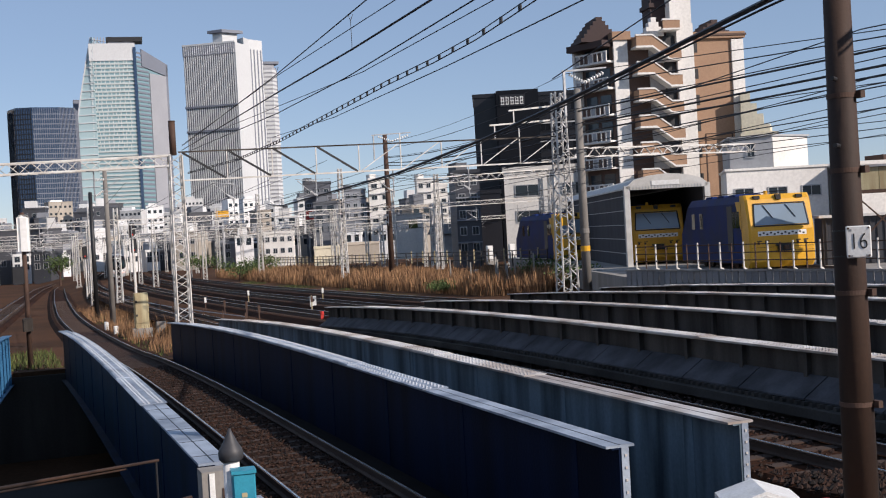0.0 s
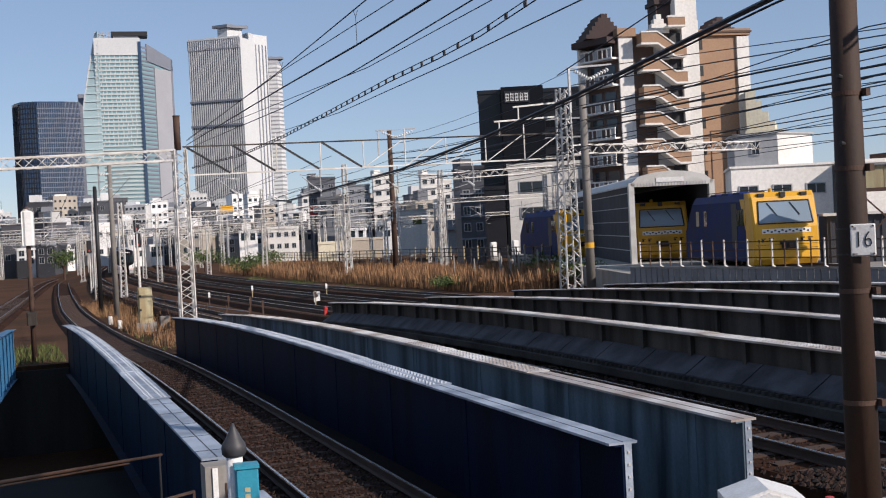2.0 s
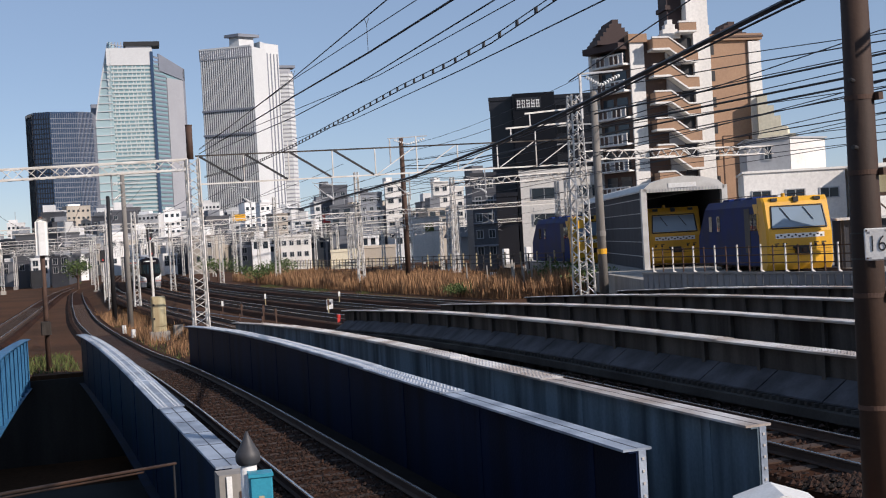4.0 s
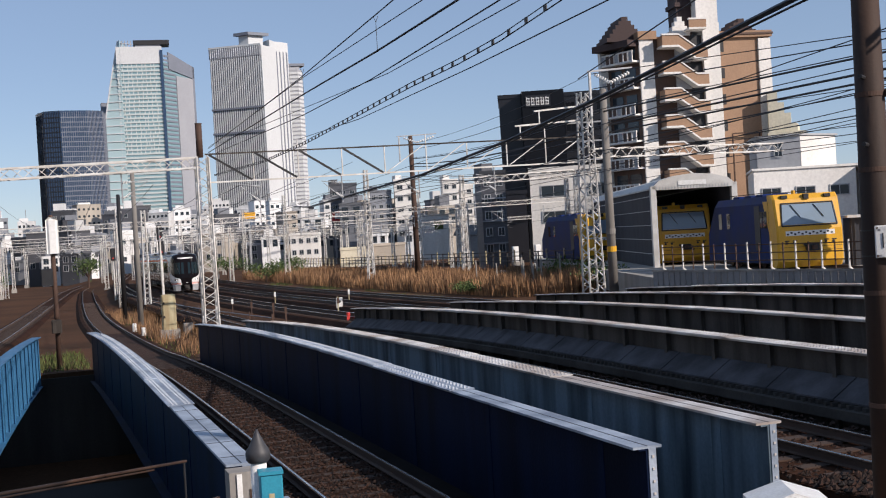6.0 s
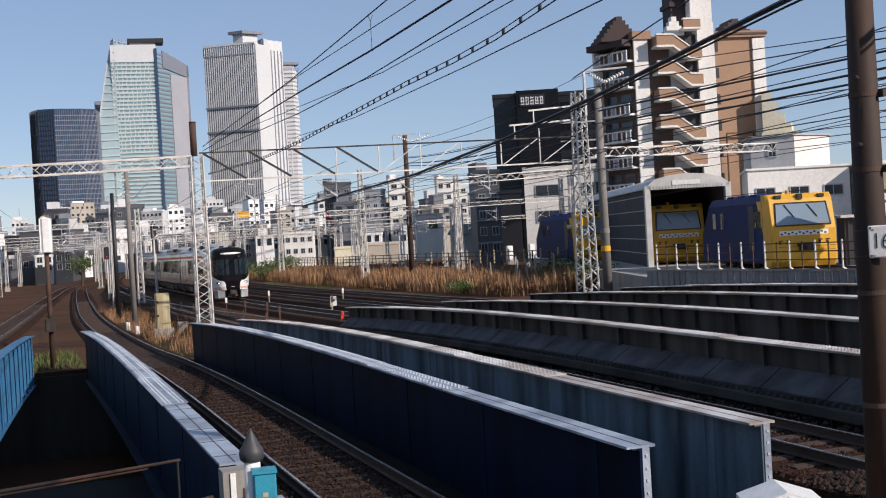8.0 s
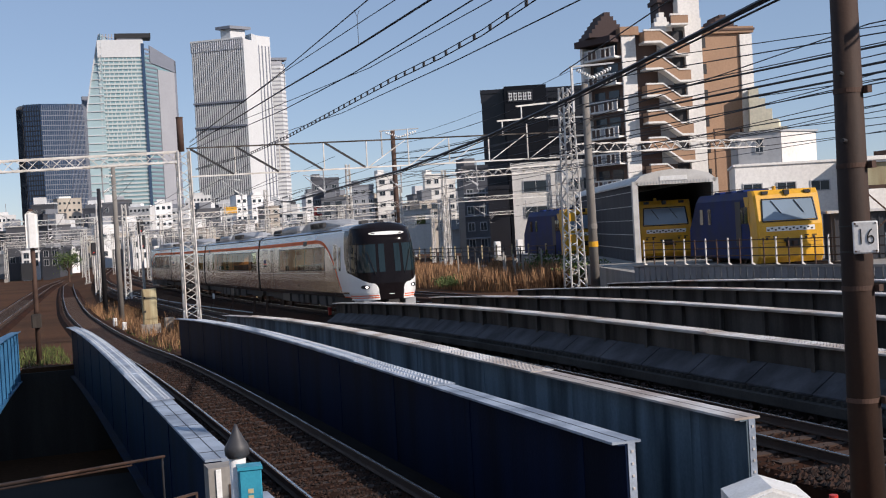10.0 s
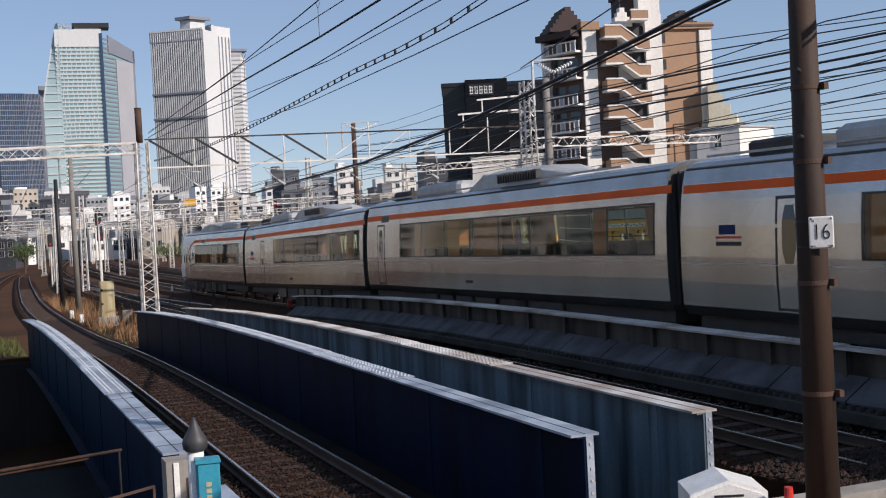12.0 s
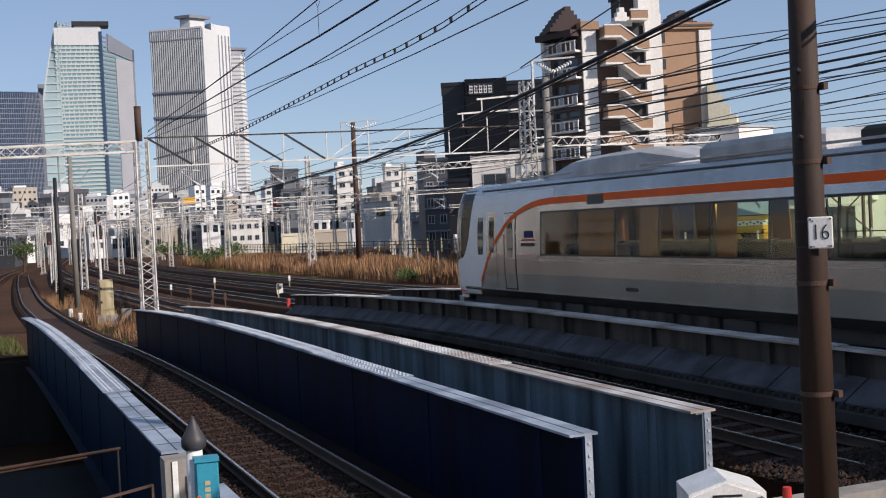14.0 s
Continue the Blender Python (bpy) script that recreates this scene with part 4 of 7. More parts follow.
U = Matrix.Translation((60.9, 108.2, 0)) @ Matrix.Rotation(radians(-11.0), 4, "Z")
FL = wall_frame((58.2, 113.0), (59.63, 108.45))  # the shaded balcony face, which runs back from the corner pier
FW = 4.77
STOREY = 2.7


def slab6(mesh, x0, x1, za, zb, h, y0, y1):
    """A sloping bar from (x0, za) to (x1, zb), h high, from y0 to y1 deep."""
    return mesh.add([(x0, y0, za), (x1, y0, zb), (x1, y0, zb + h), (x0, y0, za + h), (x0, y1, za), (x1, y1, zb), (x1, y1, zb + h), (x0, y1, za + h)],
                    [(0, 1, 2, 3), (7, 6, 5, 4), (0, 4, 5, 1), (3, 2, 6, 7), (1, 5, 6, 2), (0, 3, 7, 4)], U)


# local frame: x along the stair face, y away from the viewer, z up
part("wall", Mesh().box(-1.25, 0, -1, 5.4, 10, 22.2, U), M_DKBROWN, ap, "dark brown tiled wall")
part("wall", Mesh().box(7.1, 0.25, -1, 11.5, 10, 21.85, U), M_BROWN, ap, "tan brown tiled wall")
part("pier", Mesh().box(-1.35, -0.3, -1, 0.12, -0.005, 21.9, U), M_WPLASTER, ap, "white pier")
part("pier", Mesh().box(5.33, -0.5, -1, 7.1, 4.0, 23.4, U), M_WPLASTER, ap, "white stair shaft")
part("pier", Mesh().box(4.72, -0.5, 23.4, 7.0, 4.0, 27.4, U), M_WPLASTER, ap, "white lift tower")
part("pier", Mesh().box(11.42, 0.0, -1, 12.72, 10, 21.7, U), M_WPLASTER, ap, "white corner pier")
part("stair_head", Mesh().box(3.15, 0.8, 22.2, 4.70, 3.4, 27.0, U), M_MAROON, ap, "dark brown stair head")
part("stair_head_cap", Mesh().box(2.95, 0.6, 25.3, 4.715, 3.6, 25.75, U), M_MAROON, ap)
for i in range(6):
    part("gable_step", Mesh().box(-4.3 + i * 0.33, 1.0, 22.0 + i * 0.42, -0.35 - i * 0.33, 5, 22.42 + i * 0.42, U), M_MAROON, ap, "stepped maroon gable")
for i in range(4):
    part("gable_step", Mesh().box(8.6 + i * 0.45, 1.5, 22.5 + i * 0.38, 11.9 - i * 0.42, 5, 22.88 + i * 0.38, U), M_MAROON, ap, "stepped maroon gable")
for i in range(4):
    part("white_gable", Mesh().box(2.0 + i * 0.26, -0.2, 22.2 + i * 0.48, 4.1 - i * 0.26, 0.7, 22.68 + i * 0.48, U), M_WPLASTER, ap, "white stepped gable")
part("cornice", Mesh().box(-1.5, -0.5, 21.9, 0.45, 0.9, 22.75, U), M_BROWN, ap, "tan cornice")
part("cornice", Mesh().box(7.0, -0.1, 21.85, 12.9, 10.1, 22.5, U), M_BROWN, ap, "tan cornice")
part("cornice", Mesh().box(7.05, -0.2, 22.1, 13.0, 10.2, 22.3, U), M_DKBROWN, ap)
part("top_parapet", Mesh().box(3.5, -1.7, 22.75, 5.3, -1.5, 23.55, U), M_BROWN, ap)
part("white_edge", Mesh().box(3.45, -1.75, 23.55, 5.32, -1.4, 23.72, U).box(3.45, -1.75, 22.58, 5.32, 0, 22.75, U), M_WPLASTER, ap, "white stair edging")
# zigzag landings, one a storey
for k in range(9):
    zt = 22.05 - STOREY * k
    par = Mesh().box(0.62, -1.7, zt - 1.0, 2.3, -1.5, zt, U).box(0.62, -1.5, zt - 1.0, 0.8, -0.01, zt, U)
    part("landing_parapet", par, M_BROWN, ap, "tan stair parapet")
    part("flight_parapet", slab6(Mesh(), 2.3, 4.1, zt - 1.0, zt - 2.33, 1.0, -1.7, -1.5), M_BROWN, ap, "sloping tan stair parapet")
    part("half_landing_parapet", Mesh().box(4.1, -1.7, zt - 2.33, 5.32, -1.5, zt - 1.33, U), M_BROWN, ap, "tan stair parapet")
    ed = Mesh().box(0.55, -1.78, zt, 2.3, -1.42, zt + 0.16, U).box(0.55, -1.78, zt - 1.2, 2.3, -0.01, zt - 1.0, U)
    slab6(ed, 2.3, 4.1, zt, zt - 1.33, 0.16, -1.78, -1.42)
    slab6(ed, 2.3, 4.1, zt - 1.2, zt - 2.53, 0.2, -1.78, -0.3)
    ed.box(4.1, -1.78, zt - 1.33, 5.325, -1.42, zt - 1.17, U).box(4.1, -1.78, zt - 2.53, 5.325, -0.3, zt - 2.33, U)
    part("white_edge", ed, M_WPLASTER, ap, "white stair edging")
    part("back_wall", Mesh().box(2.4, -0.25, zt - 2.6, 4.0, -0.02, zt - 1.1, U), M_GREYPL, ap, "pale wall behind the flight")
    # no hole here: a flat black sheet stands for the opening's shade
    part("opening", Mesh().box(4.0, -0.06, zt - 1.3, 5.2, -0.005, zt + 0.2, U), M_BLACK, ap, "black sheet painted as the shade in a stair opening")
    part("slit_window", Mesh().box(7.22, 0.19, zt - 1.6, 7.75, 0.245, zt - 0.55, U), M_BLACK, ap)
    part("side_window", Mesh().box(12.72, 1.0, zt - 1.8, 12.78, 1.7, zt - 0.8, U), M_BGLASS, ap)
    # balconies on the shaded face
    by = zt - 2.35
    part("balcony", Mesh().box(0.25, -1.0, by, FW - 0.05, -0.01, by + 0.2, FL).box(0.25, -1.0, by + 1.05, FW - 0.05, -0.88, by + 1.2, FL), M_WPLASTER, ap, "white balcony edge")
    for i in range(7):
        part("balcony_panel", Mesh().box(0.3 + i * 0.64, -0.97, by + 0.2, 0.72 + i * 0.64, -0.92, by + 1.05, FL), M_DKBROWN if i % 3 else M_GREYPL, ap)
        part("balcony_post", Mesh().box(0.76 + i * 0.64, -0.99, by + 0.2, 0.86 + i * 0.64, -0.90, by + 1.05, FL), M_WPLASTER, ap)
    part("balcony_door", Mesh().box(0.7, -0.05, by + 0.2, 2.2, -0.005, by + 2.2, FL), M_BGLASS, ap)
    part("balcony_door", Mesh().box(2.7, -0.05, by + 0.2, 4.2, -0.005, by + 2.2, FL), M_BGLASS, ap)
# darker brown than the tan wall: this face's shade is in the colour
part("wall", Mesh().box(0.0, 0.0, -1, FW, 3.2, 21.3, FL), M_DKBROWN, ap, "balcony wall with its shade put in as dark brown")
part("pier", Mesh().box(-0.1, -1.1, -1, 0.22, 0, 21.2, FL), M_WPLASTER, ap, "white pier")
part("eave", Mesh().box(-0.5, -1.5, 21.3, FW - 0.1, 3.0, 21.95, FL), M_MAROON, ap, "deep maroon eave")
fr = Mesh()
for x in (8.0, 10.9):
    fr.bar(U @ Vector((x, -0.3, 6)), U @ Vector((x, -0.3, 12)), 0.12)
fr.bar(U @ Vector((8.0, -0.3, 12)), U @ Vector((10.9, -0.3, 12)), 0.12)
part("service_frame", fr, M_RUST, ap)
st = block("stepped_building", "cream stepped apartment wing behind", [(71.8, 104.5), (74.6, 102.5), (77.8, 107), (75.3, 110)], -1, 11.5, M_CREAMPL, 0.3)
for i in range(4):
    part("upper_step", Mesh().prism([(71.8, 104.5), (74.1 - i * 0.5, 102.9 + i * 0.35), (77.3 - i, 107), (75.3, 110)], 11.5 + i * 1.1, 12.6 + i * 1.1), M_CREAMPL, st)

# white buildings by the depot
wb1 = block("workshop", "white workshop with grey shaded gable end", [(61.0, 91.5), (69.6, 88.6), (74, 96), (66, 100)], -1, 7.4, M_WPLASTER, 0.2)
windows(wb1, (61.0, 91.5), (69.6, 88.6), 4.0, 7.2, 3, 1, 1.6, 0.8)
# grey walls hold the left face's shade, the white end its sunlight
wb2 = block("workshop", "white upper block with its left face's shade put in as grey", [(62.4, 92.9), (65.4, 90.7), (70.3, 92.1), (70, 96), (65, 98)], 7, 10.4, M_GREYPL, 0.15)
part("sunlit_end", Mesh().prism([(65.45, 90.65), (70.2, 92.0), (69, 96), (66, 95)], 7.6, 10.3), M_WPLASTER, wb2)
windows(wb2, (62.4, 92.9), (65.4, 90.7), 8, 10.2, 1, 1, 0.6, 1.2)
wb3 = block("warehouse", "long pale plastered warehouse wall", [(69.7, 86.6), (92.0, 81.5), (96, 96), (74, 100)], -1, 7.3, M_WPLASTER, 0.35)
windows(wb3, (69.7, 86.6), (92.0, 81.5), 4.6, 7.2, 3, 1, 0.9, 0.7)
for i in range(3):
    v = thing("wall_vent", "small white hooded vent on the wall", "vent")
    m = wall_frame((69.7, 86.6), (92.0, 81.5)) @ Matrix.Translation((3.0 + i * 3.1, -0.02, 5.2 - 2.0 * (i % 2)))
    part("hood", Mesh().add([(-0.3, 0, 0), (0.3, 0, 0), (0.3, 0, 0.6), (-0.3, 0, 0.6), (-0.3, -0.4, 0.05), (0.3, -0.4, 0.05)], [(0, 1, 5, 4), (3, 4, 5, 2), (0, 4, 3), (1, 2, 5), (0, 3, 2, 1)], m), M_WHITE, v)
plant = thing("rooftop_plant", "brown air-conditioning units and rails on the roof", "rooftop unit")
part("unit", Mesh().box(74.5, 87.0, 7.3, 77.0, 89.5, 8.2), M_RUST, plant)
part("unit", Mesh().box(78.0, 86.5, 7.3, 80.0, 88.5, 8.0), M_RUST, plant)

# the city behind
random.seed(11)
CITY_MATS = [M_CITYA, M_CITYD, M_CITYA, M_CITYB, M_CITYC, M_CITYA, M_CITYA, M_CITYD]
for k in range(240):
    yaw = radians(2.2 - 25.5 * (k % 120 + random.uniform(0, 0.95)) / 120)
    dist = random.uniform(280, 520) if k < 120 else random.uniform(520, 950)
    x, y = -math.sin(yaw) * dist, math.cos(yaw) * dist
    w, d = random.uniform(4, 9) * dist / 450, random.uniform(6, 11)
    tall = random.random()
    h = (random.uniform(2.5, 8) if tall < 0.68 else random.uniform(8, 17)) * dist / 400
    if yaw > radians(-8):
        h *= 1.05
    foot = rect(x - w / 2, y, math.degrees(yaw) + random.uniform(-28, 28), w, d)
    cm = random.choice(CITY_MATS)
    b = block("city_building", {M_CITYA: "white city building with rows of windows", M_CITYB: "grey city building with rows of windows", M_CITYD: "dark grey city building with rows of windows", M_CITYC: "beige city building with rows of windows"}[cm], foot, -4, h, cm)
    rows = max(2, int(h / 3.6))
    (windows if k < 60 else plain_windows)(b, foot[0], foot[1], -0.5, h, max(2, int(w / 2.3)), min(rows, 8), 1.1, 1.3)
    part("roof_hut", Mesh().prism([((p[0] + foot[0][0]) / 2 + 1, (p[1] + foot[0][1]) / 2 + 1) for p in foot], h, h + random.uniform(1.5, 3.5)), random.choice((M_CITYB, M_CITYA)), b)
    if k % 5 == 0:
        part("aerial", Mesh().tube((x, y + 2, h), (x, y + 2, h + 7), 0.15), M_GALV, b)
for label, x0, x1, y, top, m, cols, rows in (("dark blue-grey office block with a roof rail", 71.3, 77.8, 290.0, 17.1, M_CITYD, 3, 5), ("grey apartment block with balconies", 81.8, 87.0, 291.0, 15.0, M_CITYB, 3, 6),
                                             ("white sunlit apartment tower", 87.4, 92.6, 288.0, 17.4, M_WPLASTER, 2, 6), ("white apartment tower with roof huts", 100.9, 104.6, 290.0, 17.0, M_WPLASTER, 2, 6),
                                             ("white apartment tower with roof huts", 105.4, 109.4, 292.0, 15.4, M_WPLASTER, 2, 6), ("dark office block with pale floor lines", 57.6, 60.6, 150.0, 11.1, M_CITYD, 2, 5),
                                             ("low beige works building", 60.5, 66.5, 240.0, 1.4, M_CREAMPL, 3, 1), ("low beige works building", 67.5, 75.0, 243.0, 1.8, M_CITYC, 4, 1), ("low white workshop by the tracks", 56.0, 62.5, 268.0, 5.2, M_WPLASTER, 4, 2)):
    lb = block("city_building", label, [(x0, y), (x1, y - 1.2), (x1 + 2.5, y + 8), (x0 + 2.5, y + 9)], -3, top, m, 0.5)
    if top > 4:
        windows(lb, (x0, y), (x1, y - 1.2), 0.0, top, cols, rows, (x1 - x0) / cols * 0.5, 1.0)
    if top > 10:
        part("roof_hut", Mesh().box(x0 + 1.0, y + 2, top, x0 + 2.6, y + 5, top + 1.6), m, lb)
        part("roof_rail", Mesh().bar((x0, y, top + 1.1), (x1, y - 1.2, top + 1.1), 0.08), M_GALV, lb)
        for z in range(2, int(top), 3):
            part("floor_line", Mesh().box(0, -0.35, z - 0.25, math.hypot(x1 - x0, 1.2), 0.0, z - 0.05, wall_frame((x0, y), (x1, y - 1.2))), M_GREYPL if m is not M_CITYD else M_CITYB, lb)
rs = thing("billboard", "red and white billboard on a far roof", "billboard")
part("board", Mesh().box(71.5, 289.0, 8.3, 77.5, 290, 10.6), M_RED, rs)
for x in (72, 77):
    part("leg", Mesh().bar((x, 289.5, -3.5), (x, 289.5, 8.2), 0.4), M_GALV, rs)
part("letter_bars", Mesh().box(72.0, 288.9, 8.8, 73.6, 289.0, 10.2).box(74.0, 288.9, 9.0, 75.2, 289.0, 10.2).box(75.6, 288.9, 8.8, 77.2, 289.0, 10.2), M_WHITE, rs)
ys_ = thing("billboard", "yellow sign panel above the far tracks", "billboard")
part("board", Mesh().box(40.8, 240, 8.8, 43.4, 240.3, 10.1), M_YELLOW, ys_)
part("leg", Mesh().bar((42.1, 240.15, -3.0), (42.1, 240.15, 8.9), 0.3), M_GALV, ys_)
hs = block("house", "small white house with a dark roof", [(70.5, 196.0), (78.5, 193.0), (81, 201), (73, 204)], -1, 3.0, M_GREYPL, 0.1)
part("roof", Mesh().add([(69.8, 195.6, 3.1), (79.2, 192.2, 3.1), (81.6, 201.5, 3.1), (72.6, 204.6, 3.1), (72, 200, 4.9), (79.5, 197.4, 4.9)], [(0, 1, 5, 4), (1, 2, 5), (2, 3, 4, 5), (3, 0, 4), (0, 3, 2, 1)]), M_BLACKFAC, hs)
windows(hs, (70.5, 196.0), (78.5, 193.0), 0.3, 2.9, 3, 1, 1.1, 1.3)
wh = block("house", "white cube house with a green sign", [(67.0, 205.0), (71.6, 203.4), (73, 208), (68.5, 210)], -1, 7.0, M_WPLASTER, 0.1)
part("sign", Mesh().box(2.2, -0.1, 4.4, 3.8, 0.0, 6.0, wall_frame((67.0, 205.0), (71.6, 203.4))), M_GRASS, wh, "green round sign")


# ---- limited express train ----
PROFILE = [(1.34, 0.82), (1.43, 1.02), (1.46, 1.5), (1.46, 2.0), (1.44, 2.6), (1.40, 3.1), (1.35, 3.45), (1.27, 3.76), (1.08, 3.88), (0.75, 3.96), (0.0, 4.0)]


NOSE_Y = 1.9  # where the rounded cab front begins, behind the foremost point


def half_width(z):
    for (w0, z0), (w1, z1) in zip(PROFILE, PROFILE[1:]):
        if z0 <= z <= z1:
            return w0 + (w1 - w0) * (z - z0) / (z1 - z0)
    return PROFILE[0][0]


def side_strip(y0, y1, z0, z1, off, s, n=4, cut=0.0):
    """A thin panel lying on the car side s (+1 or -1), from y0 to y1 and z0 to z1."""
    m = Mesh()
    rows = [z0 + (z1 - z0) * i / n for i in range(n + 1)]
    outer, inner = [], []
    loop = []
    for z in rows:
        k = cut * (abs(2 * (z - z0) / (z1 - z0) - 1)) ** 6
        loop.append((s * (half_width(z) + off), y0 + k, z))
    for z in reversed(rows):
        k = cut * (abs(2 * (z - z0) / (z1 - z0) - 1)) ** 6
        loop.append((s * (half_width(z) + off), y1 - k, z))
    vs = loop + [(x - s * 0.02, y, z) for x, y, z in loop]
    N = len(loop)
    fs = [(i, i + 1, N - 2 - i, N - 1 - i) for i in range(n)]
    fs = [f if s < 0 else f[::-1] for f in fs]
    fs += [(i, (i + 1) % N, (i + 1) % N + N, i + N) for i in range(N)]
    return m.add(vs, fs)


def car(length, cab, label, wins, doors, emblem=None, seed=0):
    """A car along local Y, its rail level at z = 0. cab: a cab at the -Y end. wins, doors: spans along Y."""
    t = thing("railway_car", label, "railway car", group="cars of the limited express")
    L = length
    yb0 = NOSE_Y if cab else 0.25
    sec = [(x, z) for x, z in PROFILE] + [(-x, z) for x, z in PROFILE[-2::-1]]
    ys = sorted({yb0, L - 0.25} | {y for w in wins for y in w})
    n = len(sec)
    faces = [tuple(range(n - 1, -1, -1)), tuple((len(ys) - 1) * n + i for i in range(n))]
    for k in range(len(ys) - 1):
        opening = any(y0 <= ys[k] and ys[k + 1] <= y1 for y0, y1 in wins)
        for j in range(n):
            if not (opening and j in (3, 4, 15, 16)):
                faces.append((k * n + j, k * n + (j + 1) % n, (k + 1) * n + (j + 1) % n, (k + 1) * n + j))
    body = Mesh().add([(x, y, z) for y in ys for x, z in sec], faces)
    part("body", body, M_SILVER, t, "brushed silver-grey body shell", smooth=False)
    part("underframe", Mesh().box(-1.2, yb0 + 0.2, 0.55, 1.2, L - 0.5, 0.84), M_UNDER, t)
    for s in (-1, 1):
        part("roof_edge", side_strip(yb0 + (1.2 if cab else 0), L - 0.3, 3.735, 3.785, 0.010, s, 2), M_UNDER, t, "dark roof gutter")
        a = 7.84 if cab else yb0 + 0.1
        part("stripe", side_strip(a - 0.25, L - 0.3, 3.27, 3.44, 0.008, s, 2), M_ORANGE, t, "orange stripe above the windows")
        for y0, y1 in wins:
            for a0, a1, b0, b1 in ((y0 - 0.04, y1 + 0.04, 1.98, 2.02), (y0 - 0.04, y1 + 0.04, 3.06, 3.10), (y0 - 0.04, y0 + 0.02, 2.02, 3.06), (y1 - 0.02, y1 + 0.04, 2.02, 3.06)):
                part("window_surround", side_strip(a0, a1, b0, b1, 0.006, s, 3), M_BLACK, t)
            n = max(1, round((y1 - y0) / 1.9))
            for i in range(n):
                u0, u1 = y0 + (y1 - y0) * i / n, y0 + (y1 - y0) * (i + 1) / n
                part("window", side_strip(u0 + 0.015, u1 - 0.015, 2.02, 3.06, 0.012, s, 4, 0.0), M_TPANE, t, "clear tinted window pane")
                part("window_post", side_strip(u1 - 0.03, u1 + 0.03, 2.03, 3.05, 0.004, s, 3), M_BLACK, t)
                k = (i * 5 + seed + (s > 0)) % 6
                if k in (1, 3, 4):
                    c0 = u0 + (u1 - u0) * (0.05 if k == 1 else 0.5 if k == 3 else 0.0)
                    part("curtain", side_strip(c0, c0 + (u1 - u0) * (0.35 if k == 1 else 0.45 if k == 3 else 0.95), 2.0, 3.08, -0.08, s, 4), M_CURTAIN, t, "drawn brown curtain")
        for y0 in doors:
            d = part("door", side_strip(y0, y0 + 0.78, 1.05, 3.12, 0.003, s, 5), M_BLACK, t, "recessed entrance door")
            d2 = side_strip(y0 + 0.07, y0 + 0.71, 1.10, 3.06, 0.007, s, 5)
            part("door_leaf", d2, M_SILVER, d)
            part("door_window", side_strip(y0 + 0.2, y0 + 0.58, 1.9, 2.95, 0.010, s, 4, 0.08), M_TGLASS, d)
        part("destination_display", side_strip(L - 2.6 if not cab else 9.4, (L - 2.6 if not cab else 9.4) + 0.75, 3.2, 3.42, 0.014, s, 2), M_BLACK, t)
        if emblem:
            part("emblem", side_strip(emblem + 0.1, emblem + 0.9, 2.22, 2.30, 0.010, s, 2), M_UNDER, t, "small grey emblem bar")
            part("emblem_flash", side_strip(emblem + 0.3, emblem + 0.8, 2.44, 2.62, 0.013, s, 2), M_INDIGO, t)
            part("emblem_flash", side_strip(emblem + 0.1, emblem + 0.9, 2.36, 2.40, 0.013, s, 2), M_RED, t)
        part("number_bars", side_strip(L * 0.52, L * 0.52 + 0.5, 1.22, 1.30, 0.009, s, 1), M_INK, t)
        part("sill_line", side_strip(yb0 + (5.0 if cab else 0), L - 0.3, 1.86, 1.875, 0.006, s, 1), M_ROOFGREY, t)
    # inside: floor, bulkheads and rows of seats
    part("floor_panel", Mesh().box(-1.36, yb0 + 0.1, 1.0, 1.36, L - 0.35, 1.15), M_UNDER, t)
    seat = Mesh().bevel_box(-0.48, 0.0, 1.15, 0.48, 0.14, 2.26, 0.04).bevel_box(-0.48, -0.5, 1.15, 0.48, 0.0, 1.6, 0.04).data("seat", M_SEAT)
    for y0, y1 in wins:
        for y in (y0 - 0.35, y1 + 0.3):
            part("bulkhead", Mesh().box(-1.30, y, 1.15, 1.30, y + 0.05, 3.4), M_CURTAIN, t, "brown inner bulkhead")
        y = y0 + 0.9
        while y < y1 - 0.1:
            for x in (-0.78, 0.78):
                part("seat", seat, None, t, "brown double seat", at=pose(x, y, 0))
            y += 1.02
    # bogies and equipment
    for yc in (3.2, L - 3.2):
        bg = part("bogie", Mesh().box(-1.02, yc - 1.5, 0.42, -0.88, yc + 1.5, 0.70).box(0.88, yc - 1.5, 0.42, 1.02, yc + 1.5, 0.70).box(-0.9, yc - 0.3, 0.4, 0.9, yc + 0.3, 0.7), M_UNDER, t)
        for dy in (-1.05, 1.05):
            wm = Mesh()
            for s in (-1, 1):
                wm.tube((s * 0.50, yc + dy, 0.43), (s * 0.63, yc + dy, 0.43), 0.43, 20)
            wm.tube((-0.5, yc + dy, 0.43), (0.5, yc + dy, 0.43), 0.09, 8)
            part("wheelset", wm, M_RAIL, bg, "steel wheelset")
    rr = random.Random(seed)
    y = 5.4
    while y < L - 6.0:
        w = rr.uniform(0.7, 1.8)
        for s in (-1, 1):
            part("equipment_box", Mesh().bevel_box(min(s * 0.5, s * 1.3), y, 0.32 + rr.uniform(0, 0.1), max(s * 0.5, s * 1.3), y + w, 0.82, 0.03), rr.choice((M_UNDER, M_UNDER, M_GREY, M_BLACK)), t, "grimy underfloor equipment box")
        y += w + rr.uniform(0.15, 0.5)
